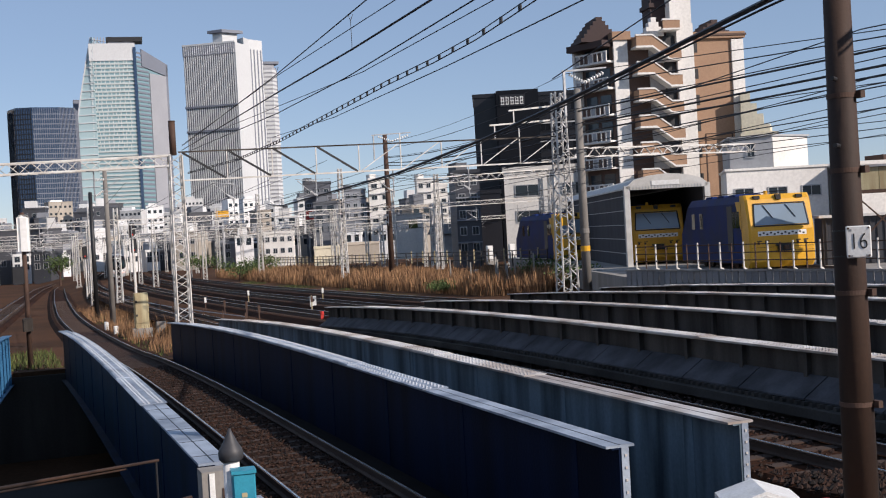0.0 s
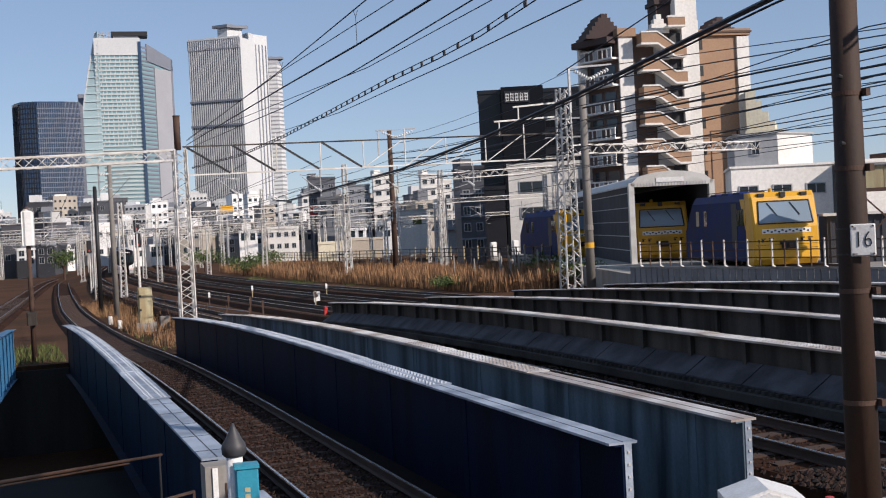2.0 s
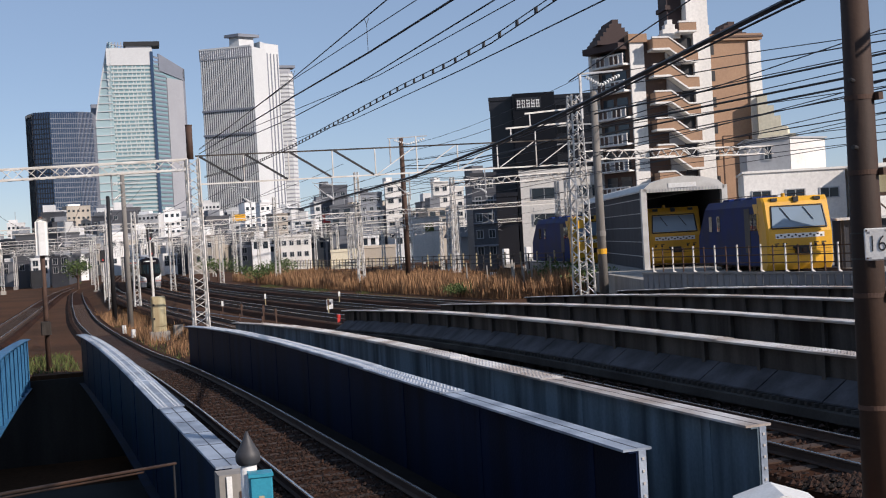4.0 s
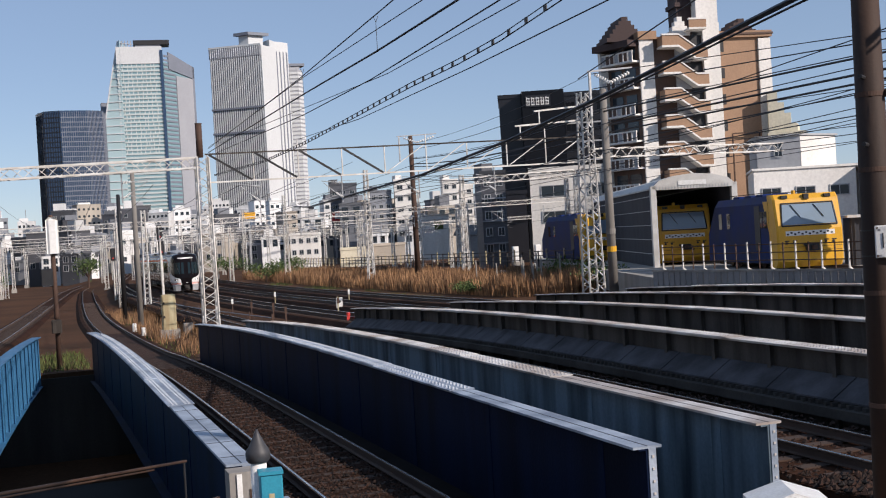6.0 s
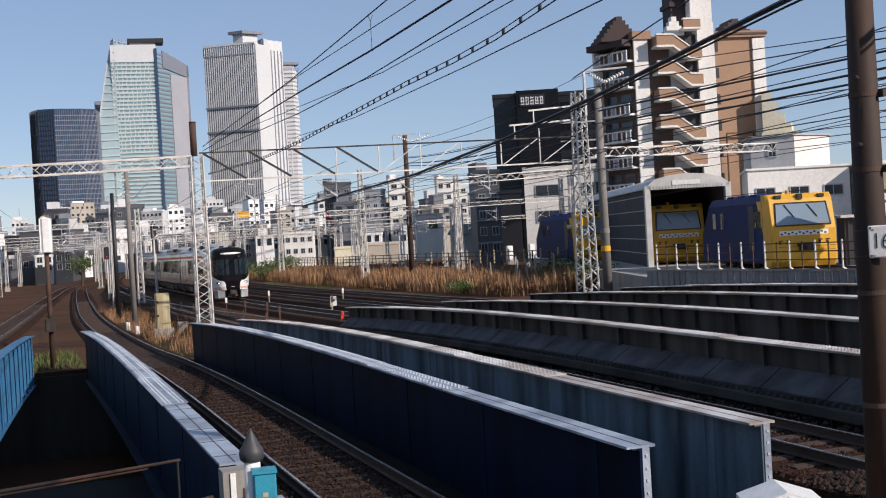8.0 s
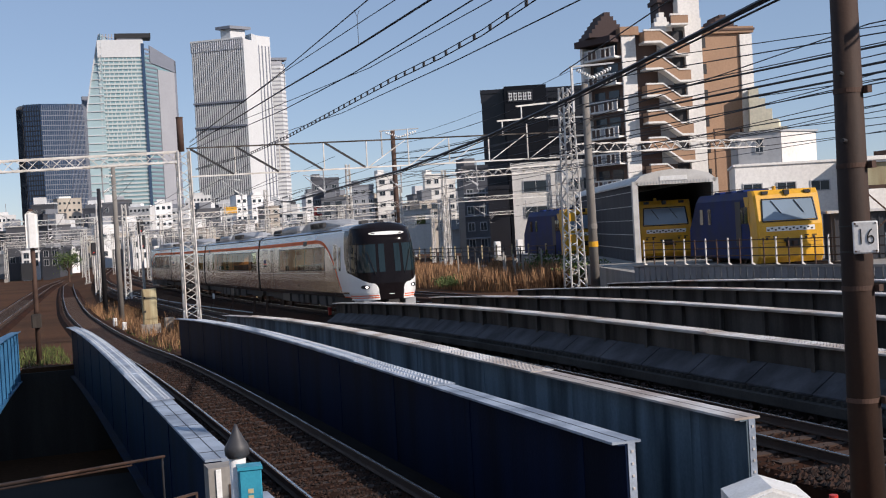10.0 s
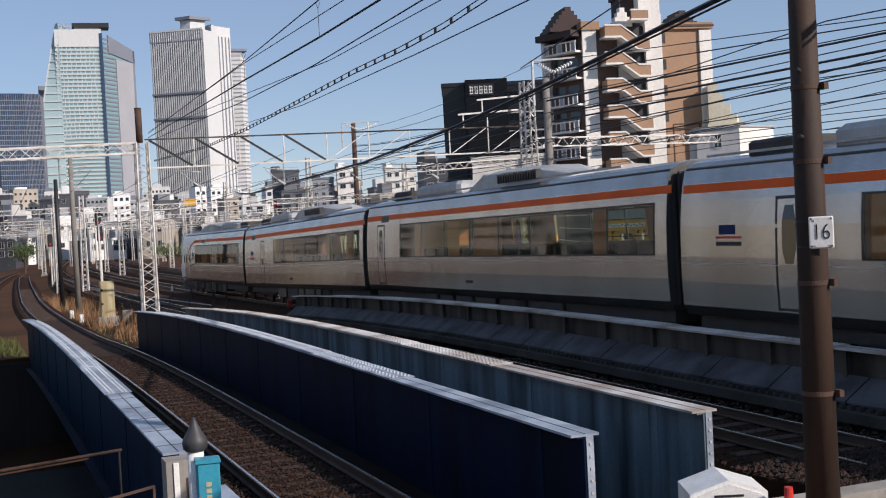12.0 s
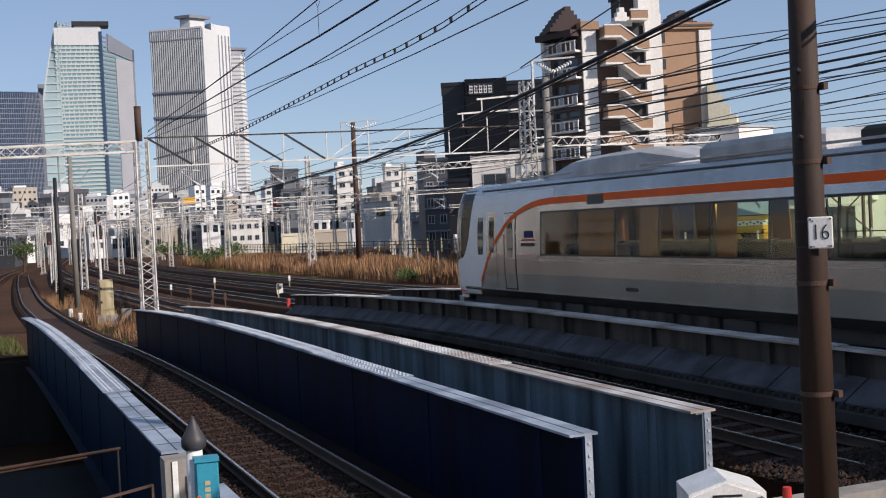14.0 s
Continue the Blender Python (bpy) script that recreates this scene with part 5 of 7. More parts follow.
    # roof gear
    ac = Mesh().rings([[(-1.0, y, 3.9), (1.0, y, 3.9), (0.95 * k, y, 3.95 + 0.34 * k), (0.5 * k, y, 4.0 + 0.41 * k), (-0.5 * k, y, 4.0 + 0.41 * k), (-0.95 * k, y, 3.95 + 0.34 * k)]
                       for y, k in ((L * 0.30, 0.25), (L * 0.36, 0.9), (L * 0.44, 1.0), (L * 0.52, 1.0), (L * 0.57, 0.3))])
    part("roof_unit", ac, M_ROOFGREY, t, "rounded grey air-conditioner cowl")
    grille = Mesh()
    for i in range(16):
        grille.box(-1.06, L * 0.34 + i * 0.16, 4.0, -0.90, L * 0.34 + i * 0.16 + 0.07, 4.25)
    part("roof_grille", grille, M_BLACK, t)
    part("roof_duct", Mesh().bevel_box(-0.9, L * 0.62, 3.9, 0.9, L * 0.80, 4.30, 0.12), M_ROOFGREY, t)
    part("roof_duct", Mesh().bevel_box(-0.8, L * 0.84, 3.9, 0.8, L * 0.92, 4.22, 0.06), M_UNDER, t)
    for s in (-0.95, 0.95):
        part("roof_rail", Mesh().bar((s, yb0 + 2.5, 4.0), (s, L - 0.6, 4.0), 0.05), M_GALV, t)
    bel = Mesh()
    for i in range(5):
        k = 0.03 * (i % 2)
        bel.box(-1.15 + k, L - 0.25 + i * 0.1, 0.95, 1.15 - k, L - 0.17 + i * 0.1, 3.75 - k)
    part("gangway_bellows", bel, M_BELLOWS, t, "dark gangway bellows")
    if cab:
        cab_front(t)
    return t


SWEEP = [(0.9, 2.95), (1.3, 3.22), (1.7, 3.55), (2.1, 3.95), (2.45, 4.36), (2.75, 4.82), (2.95, 5.22), (3.1, 5.62), (3.21, 6.05), (3.29, 6.5), (3.335, 7.0), (3.355, 7.6)]


def sweep_y(z):
    """Where the orange stripe stands at height z as it sweeps down behind the cab."""
    for (z0, y0), (z1, y1) in zip(SWEEP, SWEEP[1:]):
        if z <= z1:
            return y0 + (y1 - y0) * (z - z0) / (z1 - z0)
    return SWEEP[-1][1]


def sweep_stripe(s):
    """The stripe along the sweep, narrowing towards its foot."""
    rows = []
    for k, (z, y) in enumerate(SWEEP):
        a, b = SWEEP[max(0, k - 1)], SWEEP[min(len(SWEEP) - 1, k + 1)]
        d = Vector((b[1] - a[1], b[0] - a[0])).normalized()
        h = 0.04 + 0.045 * k / (len(SWEEP) - 1)
        rows += [(y - d.y * h, z + d.x * h), (y + d.y * h, z - d.x * h)]
    vs = [(s * (half_width(z) + 0.014), y, z) for y, z in rows]
    return Mesh().add(vs, [(2 * k, 2 * k + 1, 2 * k + 3, 2 * k + 2) for k in range(len(SWEEP) - 1)])


def nose_point(a, z):
    """The rounded cab front: a runs from -90 to 90 degrees across, z up."""
    w = half_width(max(z, 0.82))
    rise = max(0.0, (z - 1.4) / 2.6)
    depth = 1.52 - 0.18 * rise - 0.80 * (max(0, rise - 0.66) / 0.34) ** 2.2
    s_ = abs(math.sin(a))
    return (w * math.sin(a), NOSE_Y - depth * max(0.0, 1 - s_ ** 3.9) ** 0.60, z)


def cab_front(t):
    zs = [0.72 + (4.0 - 0.72) * i / 150 for i in range(151)]
    az = [radians(-90 + 180 * i / 200) for i in range(201)]
    white, black = Mesh(), Mesh()
    for mesh in (white, black):
        mesh.v = [nose_point(a, z) for z in zs for a in az]
    n = len(az)
    for j in range(len(zs) - 1):
        for i in range(n - 1):
            z = (zs[j] + zs[j + 1]) / 2
            s = abs(math.sin((az[i] + az[i + 1]) / 2))
            low = 1.40 + 0.48 * max(0, (s - 0.40) / 0.60) ** 2.4
            inner = 0.385 + 0.10 * max(0, (z - 1.18) / 0.22) ** 2
            dark = z > low or s < min(inner, 0.5)
            (black if dark else white).f.append((j * n + i, j * n + i + 1, (j + 1) * n + i + 1, (j + 1) * n + i))
    part("nose_shell", white, M_TRAINWHITE, t, "white lower nose shell", smooth=True)
    mask = part("front_mask", black, M_MASK, t, "glossy black front mask", smooth=True)
    for s in (-1, 1):
        # white cab side bounded by the sweeping stripe
        zz = [0.84 + (3.66 - 0.84) * i / 24 for i in range(25)]
        k = len(zz)
        loop = [(s * (half_width(z) + 0.003), NOSE_Y - 0.02, z) for z in zz] + [(s * (half_width(z) + 0.003), sweep_y(z), z) for z in zz]
        part("cab_side", Mesh().add(loop, [(i, i + 1, k + i + 1, k + i) if s < 0 else (k + i, k + i + 1, i + 1, i) for i in range(k - 1)]), M_TRAINWHITE, t, "white cab side panel")
        part("stripe_sweep", sweep_stripe(s), M_ORANGE, t, "orange stripe sweeping down to the cab")
        part("cab_door", side_strip(3.60, 4.28, 1.15, 3.15, 0.010, s, 8, 0.05), M_SILVER, t)
        part("cab_door_window", side_strip(3.80, 4.12, 2.05, 3.02, 0.016, s, 6, 0.05), M_TGLASS, t)
        part("cab_window", side_strip(3.0, 3.38, 1.98, 3.02, 0.014, s, 6, 0.05), M_TGLASS, t)
        z2 = [1.88 + 0.118 * i for i in range(18)]
        edge = [NOSE_Y + (0.42 + 0.22 * (z - 2.3)) * min(1, max(0, (z - 1.88) / 0.6)) ** 0.5 for z in z2]
        loop = [(s * (half_width(z) + 0.006), NOSE_Y - 0.02, z) for z in z2] + [(s * (half_width(z) + 0.006), e, z) for z, e in zip(z2, edge)]
        k = len(z2)
        part("side_mask", Mesh().add(loop, [(i, i + 1, k + i + 1, k + i) if s < 0 else (k + i, k + i + 1, i + 1, i) for i in range(k - 1)]), M_MASK, t, "black mask wrapping round the side")

    def out(a, z, off):
        p = Vector(nose_point(a, z))
        e = 0.01
        n_ = (Vector(nose_point(a + e, z)) - p).cross(Vector(nose_point(a, z + e)) - p)
        return p + n_.normalized() * off

    def patch(a0, a1, z0, z1, off, m, name, label="", na=10, nz=8, par=None):
        g_ = Mesh()
        g_.v = [tuple(out(radians(a0 + (a1 - a0) * i / na), z0 + (z1 - z0) * j / nz, off)) for j in range(nz + 1) for i in range(na + 1)]
        g_.f = [(j * (na + 1) + i, j * (na + 1) + i + 1, (j + 1) * (na + 1) + i + 1, (j + 1) * (na + 1) + i) for j in range(nz) for i in range(na)]
        return part(name, g_, m, par or t, label, smooth=True)

    def disc(ac, zc, ra, rz, off, m, name, label="", par=None):
        g_ = Mesh()
        k = 24
        g_.v = [tuple(out(radians(ac), zc, off))] + [tuple(out(radians(ac + ra * f * math.cos(i * math.tau / k)), zc + rz * f * math.sin(i * math.tau / k), off)) for f in (0.5, 1.0) for i in range(k)]
        g_.f = [(0, 1 + i, 1 + (i + 1) % k) for i in range(k)] + [(1 + i, 1 + k + i, 1 + k + (i + 1) % k, 1 + (i + 1) % k) for i in range(k)]
        return part(name, g_, m, par or t, label, smooth=True)

    for a0, a1 in ((-86, -62), (-60, -24), (-19, -8.5), (8.5, 19), (24, 60), (62, 86)):
        patch(a0, a1, 1.88, 3.06, 0.012, M_WSCREEN, "windscreen", "reflecting windscreen pane", par=mask)
    disc(0, 3.50, 36, 0.075, 0.012, M_WHITE, "front_lamp_cover", "long white lamp cover on the brow", par=mask)
    for s in (-1, 1):
        hl = disc(47 * s, 1.27, 9, 0.085, 0.010, M_BLACK, "headlight", "black oval headlight with a bright lamp")
        disc(44 * s, 1.265, 2.8, 0.042, 0.018, M_LAMP, "lamp", "lit lamp", par=hl)
        for z in (0.80, 0.89):
            patch(24 if s > 0 else -89, 89 if s > 0 else -24, z, z + 0.035, 0.008, M_ORANGE, "nose_stripe", "thin red-orange stripe", 24, 1)
        part("wiper", Mesh().bar(out(radians(26 * s), 1.80, 0.05), out(radians(40 * s), 2.75, 0.05), 0.028), M_BLACK, t)
    part("lower_stripe", side_strip(NOSE_Y, 3.0, 0.80 + 0.02, 0.855, 0.012, -1, 1), M_ORANGE, t)
    part("skirt", Mesh().rings([[(-1.28, 1.5, 0.12), (-1.12, 0.74, 0.12), (-0.60, 0.56, 0.12), (-0.60, 1.5, 0.12)], [(-1.34, 1.5, 0.71), (-1.14, 0.70, 0.71), (-0.62, 0.50, 0.71), (-0.62, 1.5, 0.71)]]), M_ROOFGREY, t, "grey snow-plough skirt")
    part("skirt", Mesh().rings([[(1.28, 1.5, 0.12), (0.60, 1.5, 0.12), (0.60, 0.56, 0.12), (1.12, 0.74, 0.12)], [(1.34, 1.5, 0.71), (0.62, 1.5, 0.71), (0.62, 0.50, 0.71), (1.14, 0.70, 0.71)]]), M_ROOFGREY, t, "grey snow-plough skirt")
    part("skirt", Mesh().box(-0.6, 1.1, 0.2, 0.6, 1.3, 0.75), M_UNDER, t)
    cp = part("coupler", Mesh().box(-0.12, 0.30, 0.42, 0.12, 1.3, 0.70).box(-0.24, 0.15, 0.38, 0.24, 0.4, 0.70), M_UNDER, t, "grimy automatic coupler")
    part("coupler_head", Mesh().bevel_box(-0.17, 0.10, 0.42, 0.17, 0.15, 0.66, 0.03), M_UNDER, cp)
    part("coupler_step", Mesh().box(-0.35, 0.45, 0.22, 0.35, 0.9, 0.36), M_UNDER, cp)
    part("number_plate_bar", Mesh().box(-0.12, 0.365, 0.93, 0.12, 0.378, 0.96), M_WHITE, t)
    part("horn", Mesh().box(-0.5, 2.6, 3.92, -0.2, 3.1, 4.12).box(0.2, 2.6, 3.92, 0.5, 3.1, 4.12), M_BLACK, t)


CAR = 20.5
cars = [
    car(CAR + 0.9, True, "leading silver car with black-masked cab", [(5.9, 15.8)], [17.3], emblem=19.0, seed=1),
    car(CAR, False, "silver intermediate car with orange stripe", [(0.75, 16.7)], [18.3], emblem=None, seed=2),
    car(CAR, False, "silver car with long window band", [(0.7, 14.0)], [15.9], emblem=18.0, seed=3),
    car(CAR + 0.9, True, "trailing silver car with a cab", [(7.0, 20.0)], [4.75], emblem=5.75, seed=4),
]


NOSE_KEYS = [(0.0, 226.0), (2.5, 192.5), (5.0, 143.0), (6.0, 126.5), (7.0, 109.9), (8.0, 91.4), (9.0, 70.3), (10.0, 47.8), (10.5, 35.7), (11.0, 23.4), (11.5, 11.2), (12.0, -0.2), (12.5, -13.0), (13.0, -25.0), (13.5, -37.2), (14.0, -49.5)]


def nose_y(t):
    """Y of the train's front at time t."""
    ts, ns = [k[0] for k in NOSE_KEYS], [k[1] for k in NOSE_KEYS]
    slopes = np.gradient(ns, ts)
    i = min(max(int(np.searchsorted(ts, t)) - 1, 0), len(ts) - 2)
    h = ts[i + 1] - ts[i]
    u = (t - ts[i]) / h
    return float((2 * u ** 3 - 3 * u * u + 1) * ns[i] + (u ** 3 - 2 * u * u + u) * h * slopes[i] + (3 * u * u - 2 * u ** 3) * ns[i + 1] + (u ** 3 - u * u) * h * slopes[i + 1])


def rail_at(y):
    return Vector((15.05 + bend_far(y), y, 0.4 + drop_far(y)))


def car_pose(front, length, turned):
    a, b = rail_at(front + 3.2), rail_at(front + length - 3.2)
    d = (b - a).normalized()
    m = Matrix.Translation(a - d * 3.2) @ d.to_track_quat("Y", "Z").to_matrix().to_4x4()
    if turned:
        m = m @ Matrix.Translation((0, length, 0)) @ Matrix.Rotation(math.pi, 4, "Z")
    return m


def motions():
    offs = 0.0
    for i, c in enumerate(cars):
        length = CAR + (0.9 if i in (0, 3) else 0.0)
        rows = [(k * 0.5, car_pose(nose_y(k * 0.5) + offs, length, i == 3)) for k in range(29)]
        walk(c, rows)
        offs += length


# ---- depot: deck, barrier, shed, vehicles ----
deck = Mesh().prism([(29.1, 52.0), (33.6, 29.0), (62.0, 40.0), (62.0, 100.0), (45.0, 104.0), (34.0, 68.0)], -0.6, 0.62)
tagged(part("depot_deck", deck, M_CONC), "raised concrete depot ground behind a low wall", "depot ground", kind="structure")
bw = tagged(thing("barrier_wall", "weathered grey panel wall along the depot edge", "wall"), kind="structure")
P0, P1 = Vector((28.9, 52.4, 0)), Vector((33.6, 29.0, 0))
n = 60
panel = Mesh().bevel_box(-0.17, -0.05, -0.5, 0.17, 0.05, 0.98, 0.02).data("panel", mat("barrier_panel", (0.30, 0.30, 0.30), 0.8, col2=(0.14, 0.14, 0.15), scale=2, fine=14, streak=True, jitter=0.15))
ang = math.degrees(math.atan2(P1.y - P0.y, P1.x - P0.x))
for i in range(n):
    p = P0.lerp(P1, (i + 0.5) / n)
    part("panel", panel, None, bw, at=pose(p.x, p.y, 0, rz=ang))
part("coping", Mesh().bar((P0.x, P0.y, 1.02), (P1.x, P1.y, 1.02), 0.16, 0.09), M_CONC, bw)
fence = thing("depot_fence", "dark rail fence with pale posts on the depot wall", "fence")
post_me = Mesh().bar((0, 0, 0), (0, 0, 1.2), 0.06).bar((0, 0, 0.05), (0.18, 0.05, -0.05), 0.06).data("fence_post", M_WHITEST)
rust_me = Mesh().bar((0, 0, 0), (0, 0, 1.15), 0.05).data("fence_post", M_RUST)
F0, F1 = Vector((29.6, 52.6, 1.05)), Vector((34.4, 29.4, 1.05))
for i in range(34):
    p = F0.lerp(F1, i / 33)
    part("fence_post", post_me if i % 2 == 0 else rust_me, None, fence, at=pose(p.x, p.y, p.z))
for z in (0.38, 0.72, 1.08):
    part("fence_rail", Mesh().bar((F0.x, F0.y, F0.z + z), (F1.x, F1.y, F1.z + z), 0.045), M_RUST, fence)


def work_vehicle(m, label):
    """A yellow-fronted maintenance railcar; local x right, y back, z up from the rail."""
    v = thing("maintenance_railcar", label, "railcar", m, group="maintenance railcars")
    W, Lb = 3.55, 10.5
    # body: cab nose in yellow, hull in indigo
    nose = Mesh()
    prof = [(0.25, -0.18), (0.0, 0.12), (0.0, 1.7), (0.38, 3.25), (0.62, 3.5), (1.05, 3.5), (1.05, -0.18)]
    def sect(x, k):
        return [(x, y + k, z) for y, z in prof]
    nose.rings([sect(0.06, 0.10), sect(0.16, 0.0), sect(W - 0.16, 0.0), sect(W - 0.06, 0.10)])
    part("cab", nose, M_YELLOW, v, "bright yellow cab front")
    hull = Mesh().rings([[(0.05, 1.05, 0.05), (W - 0.05, 1.05, 0.05), (W - 0.05, 1.05, 3.1), (W - 0.3, 1.05, 3.48), (0.3, 1.05, 3.48), (0.05, 1.05, 3.1)],
                         [(0.05, Lb - 1.4, 0.05), (W - 0.05, Lb - 1.4, 0.05), (W - 0.05, Lb - 1.4, 3.1), (W - 0.3, Lb - 1.4, 3.48), (0.3, Lb - 1.4, 3.48), (0.05, Lb - 1.4, 3.1)],
                         [(0.05, Lb, 0.05), (W - 0.05, Lb, 0.05), (W - 0.05, Lb - 0.1, 1.6), (W - 0.3, Lb - 1.0, 3.3), (0.3, Lb - 1.0, 3.3), (0.05, Lb - 0.1, 1.6)]])
    part("hull", hull, M_INDIGO, v, "dark indigo side hull")
    def slope_y(z):
        return (z - 1.7) / (3.25 - 1.7) * 0.38
    ws = Mesh().add([(0.38, slope_y(1.95) - 0.02, 1.95), (W - 0.38, slope_y(1.95) - 0.02, 1.95), (W - 0.48, slope_y(2.98) - 0.02, 2.98), (0.48, slope_y(2.98) - 0.02, 2.98),
                     (0.38, slope_y(1.95) + 0.05, 1.95), (W - 0.38, slope_y(1.95) + 0.05, 1.95), (W - 0.48, slope_y(2.98) + 0.05, 2.98), (0.48, slope_y(2.98) + 0.05, 2.98)],
                    [(0, 1, 2, 3), (0, 4, 5, 1), (1, 5, 6, 2), (2, 6, 7, 3), (3, 7, 4, 0)])
    scr = part("windscreen", ws, M_PALEGLASS, v, "wide windscreen with a pale sky reflection in its colour")
    seal = Mesh()
    c4 = [(0.34, slope_y(1.9) - 0.015, 1.90), (W - 0.34, slope_y(1.9) - 0.015, 1.90), (W - 0.44, slope_y(3.03) - 0.015, 3.03), (0.44, slope_y(3.03) - 0.015, 3.03)]
    for i in range(4):
        seal.bar(c4[i], c4[(i + 1) % 4], 0.06)
    part("window_seal", seal, M_BLACK, scr)
    for x in (0.9, 2.1):
        part("wiper", Mesh().bar((x, slope_y(2.95) - 0.05, 2.95), (x + 0.45, slope_y(2.3) - 0.05, 2.3), 0.035), M_BLACK, scr)
    for i in range(13):
        part("chequer", Mesh().box(0.55 + i * 0.19, -0.012, 1.44 + 0.07 * (i % 2), 0.66 + i * 0.19, 0.0, 1.52 + 0.07 * (i % 2)), M_BLACK, v)
    part("chequer_band", Mesh().box(0.5, -0.006, 1.40, 3.05, 0.004, 1.64), M_WHITE, v)
    for x in (0.65, W - 0.65):
        part("headlamp", Mesh().box(x - 0.16, 0.32, 3.28, x + 0.16, 0.5, 3.44), M_BLACK, v)
    part("speaker", Mesh().box(W / 2 - 0.13, 0.28, 3.22, W / 2 + 0.13, 0.5, 3.48), M_BLACK, v)
    part("beacon", Mesh().tube((W / 2 - 0.5, 0.7, 3.5), (W / 2 - 0.5, 0.7, 3.68), 0.1, 10), M_YELLOW, v)
    cpl = part("coupler", Mesh().box(W / 2 - 0.3, -0.35, 0.62, W / 2 + 0.3, 0.1, 0.98).tube((W / 2 - 0.45, -0.2, 0.95), (W / 2 + 0.5, -0.2, 0.62), 0.07), M_BLACK, v)
    part("drawbar", Mesh().box(W / 2 - 0.1, -0.55, 0.7, W / 2 + 0.1, -0.3, 0.9), M_RUST, cpl)
    for x in (0.55, 0.95, W - 0.95, W - 0.55):
        part("marker_bar", Mesh().box(x - 0.12, -0.02, 1.12, x + 0.12, 0.0, 1.17).box(x - 0.10, -0.02, 0.98, x + 0.02, 0.0, 1.10), M_BLACK, v)
    for z in (0.42, 0.62, 0.82):
        part("panel_line", Mesh().box(0.15, -0.008 + 0.0, z, W - 0.15, 0.004, z + 0.018), M_RUST, v) if z > 0.6 else None
    part("side_door", Mesh().box(0.025, 2.2, 0.7, 0.06, 2.95, 3.0), M_BLACK, v, "recessed cab door")
    for y in (1.25, 1.85, 6.7, 8.0):
        part("side_window", Mesh().bevel_box(0.03, y, 1.85, 0.07, y + 0.5, 2.7, 0.005), M_TGLASS, v)
    part("yellow_fillet", Mesh().add([(0.045, 1.05, 1.6), (0.045, 1.05, 3.2), (0.045, 1.75, 3.2), (0.055, 1.05, 1.6), (0.055, 1.05, 3.2), (0.055, 1.75, 3.2)], [(0, 1, 2), (5, 4, 3), (0, 3, 4, 1), (1, 4, 5, 2), (2, 5, 3, 0)]), M_YELLOW, v)
    part("underframe", Mesh().box(0.2, 0.6, 0.0, W - 0.2, Lb - 0.4, 0.32), M_UNDER, v)
    wm = Mesh()
    for y in (2.2, 4.0, Lb - 2.8, Lb - 1.6):
        wm = Mesh()
        for x in (0.85, W - 0.95):
            wm.tube((x, y, 0.0), (x + 0.1, y, 0.0), 0.3, 16)
        part("wheelset", wm, M_RAIL, v)
    for y in (3.5, 5.2, 7.0):
        part("roof_unit", Mesh().bevel_box(0.7, y, 3.48, 2.2, y + 0.9, 3.62, 0.05), M_INDIGO, v)
    part("roof_rail", Mesh().bar((0.5, 0.8, 3.66), (0.5, Lb - 2, 3.66), 0.04).bar((2.4, 0.8, 3.66), (2.4, Lb - 2, 3.66), 0.04), M_RUST, v)
    return v


YAW = -13
v1 = work_vehicle(pose(35.18, 51.1, 0.92, rz=YAW), "yellow and indigo maintenance railcar in the sun")
v2 = copy_thing(v1, pose(38.0, 68.1, 0.92, rz=-19))
tagged(v2, "yellow and indigo maintenance railcar inside the shed mouth")
v3 = copy_thing(v1, pose(40.4, 84.0, 0.85, rz=-6))
tagged(v3, "indigo maintenance railcar beyond the shed")
for cx, cy, rz, L in ((36.4, 45.0, YAW, 20), (40.5, 60.0, -19, 34)):
    tr = thing("depot_track", "pair of rusty depot rails on the concrete", "railway track")
    m = pose(cx, cy, 0.64, rz=rz)
    for s in (-0.55, 0.55):
        part("rail", Mesh().box(s - 0.035, 0, -0.02, s + 0.035, L, 0.1, m), M_RAIL, tr)

shed = thing("train_shed", "grey clad train shed with a white portal frame", "shed", pose(36.5, 65.6, 0.6, rz=-19.7))
SW, SL, SH = 4.9, 32.0, 4.9
for x in (0.0, SW - 0.12):
    part("wall", Mesh().box(x, 0.3, 0, x + 0.12, SL, SH), M_SHED, shed, "dark grey clad wall")
for i in range(5):
    part("cladding_rail", Mesh().box(-0.04, 0.4, 0.8 + i * 0.9, -0.002, SL, 0.84 + i * 0.9), M_SHEDTRIM, shed)
roofp = [(-0.15, SH), (0.35, SH + 0.42), (1.3, SH + 0.68), (SW / 2, SH + 0.78), (SW - 1.3, SH + 0.68), (SW - 0.35, SH + 0.42), (SW + 0.15, SH)]
part("roof", Mesh().rings([[(x, y, z) for x, z in roofp] + [(x, y, z - 0.1) for x, z in roofp[::-1]] for y in (0.0, SL)]), M_SHEDTRIM, shed, "pale arched roof")
part("portal_post", Mesh().box(-0.2, -0.25, 0, 0.14, 0.3, SH + 0.1), M_SHEDTRIM, shed)
part("portal_post", Mesh().box(SW - 0.14, -0.25, 0, SW + 0.2, 0.3, SH + 0.1), M_SHEDTRIM, shed)
part("portal_header", Mesh().rings([[(x, y, z) for x, z in roofp] + [(SW - 0.1, y, SH - 0.15), (0.1, y, SH - 0.15)] for y in (-0.25, 0.25)]), M_SHEDTRIM, shed)
part("name_board", Mesh().box(1.5, -0.29, SH + 0.08, 3.2, -0.26, SH + 0.36), M_WHITE, shed)
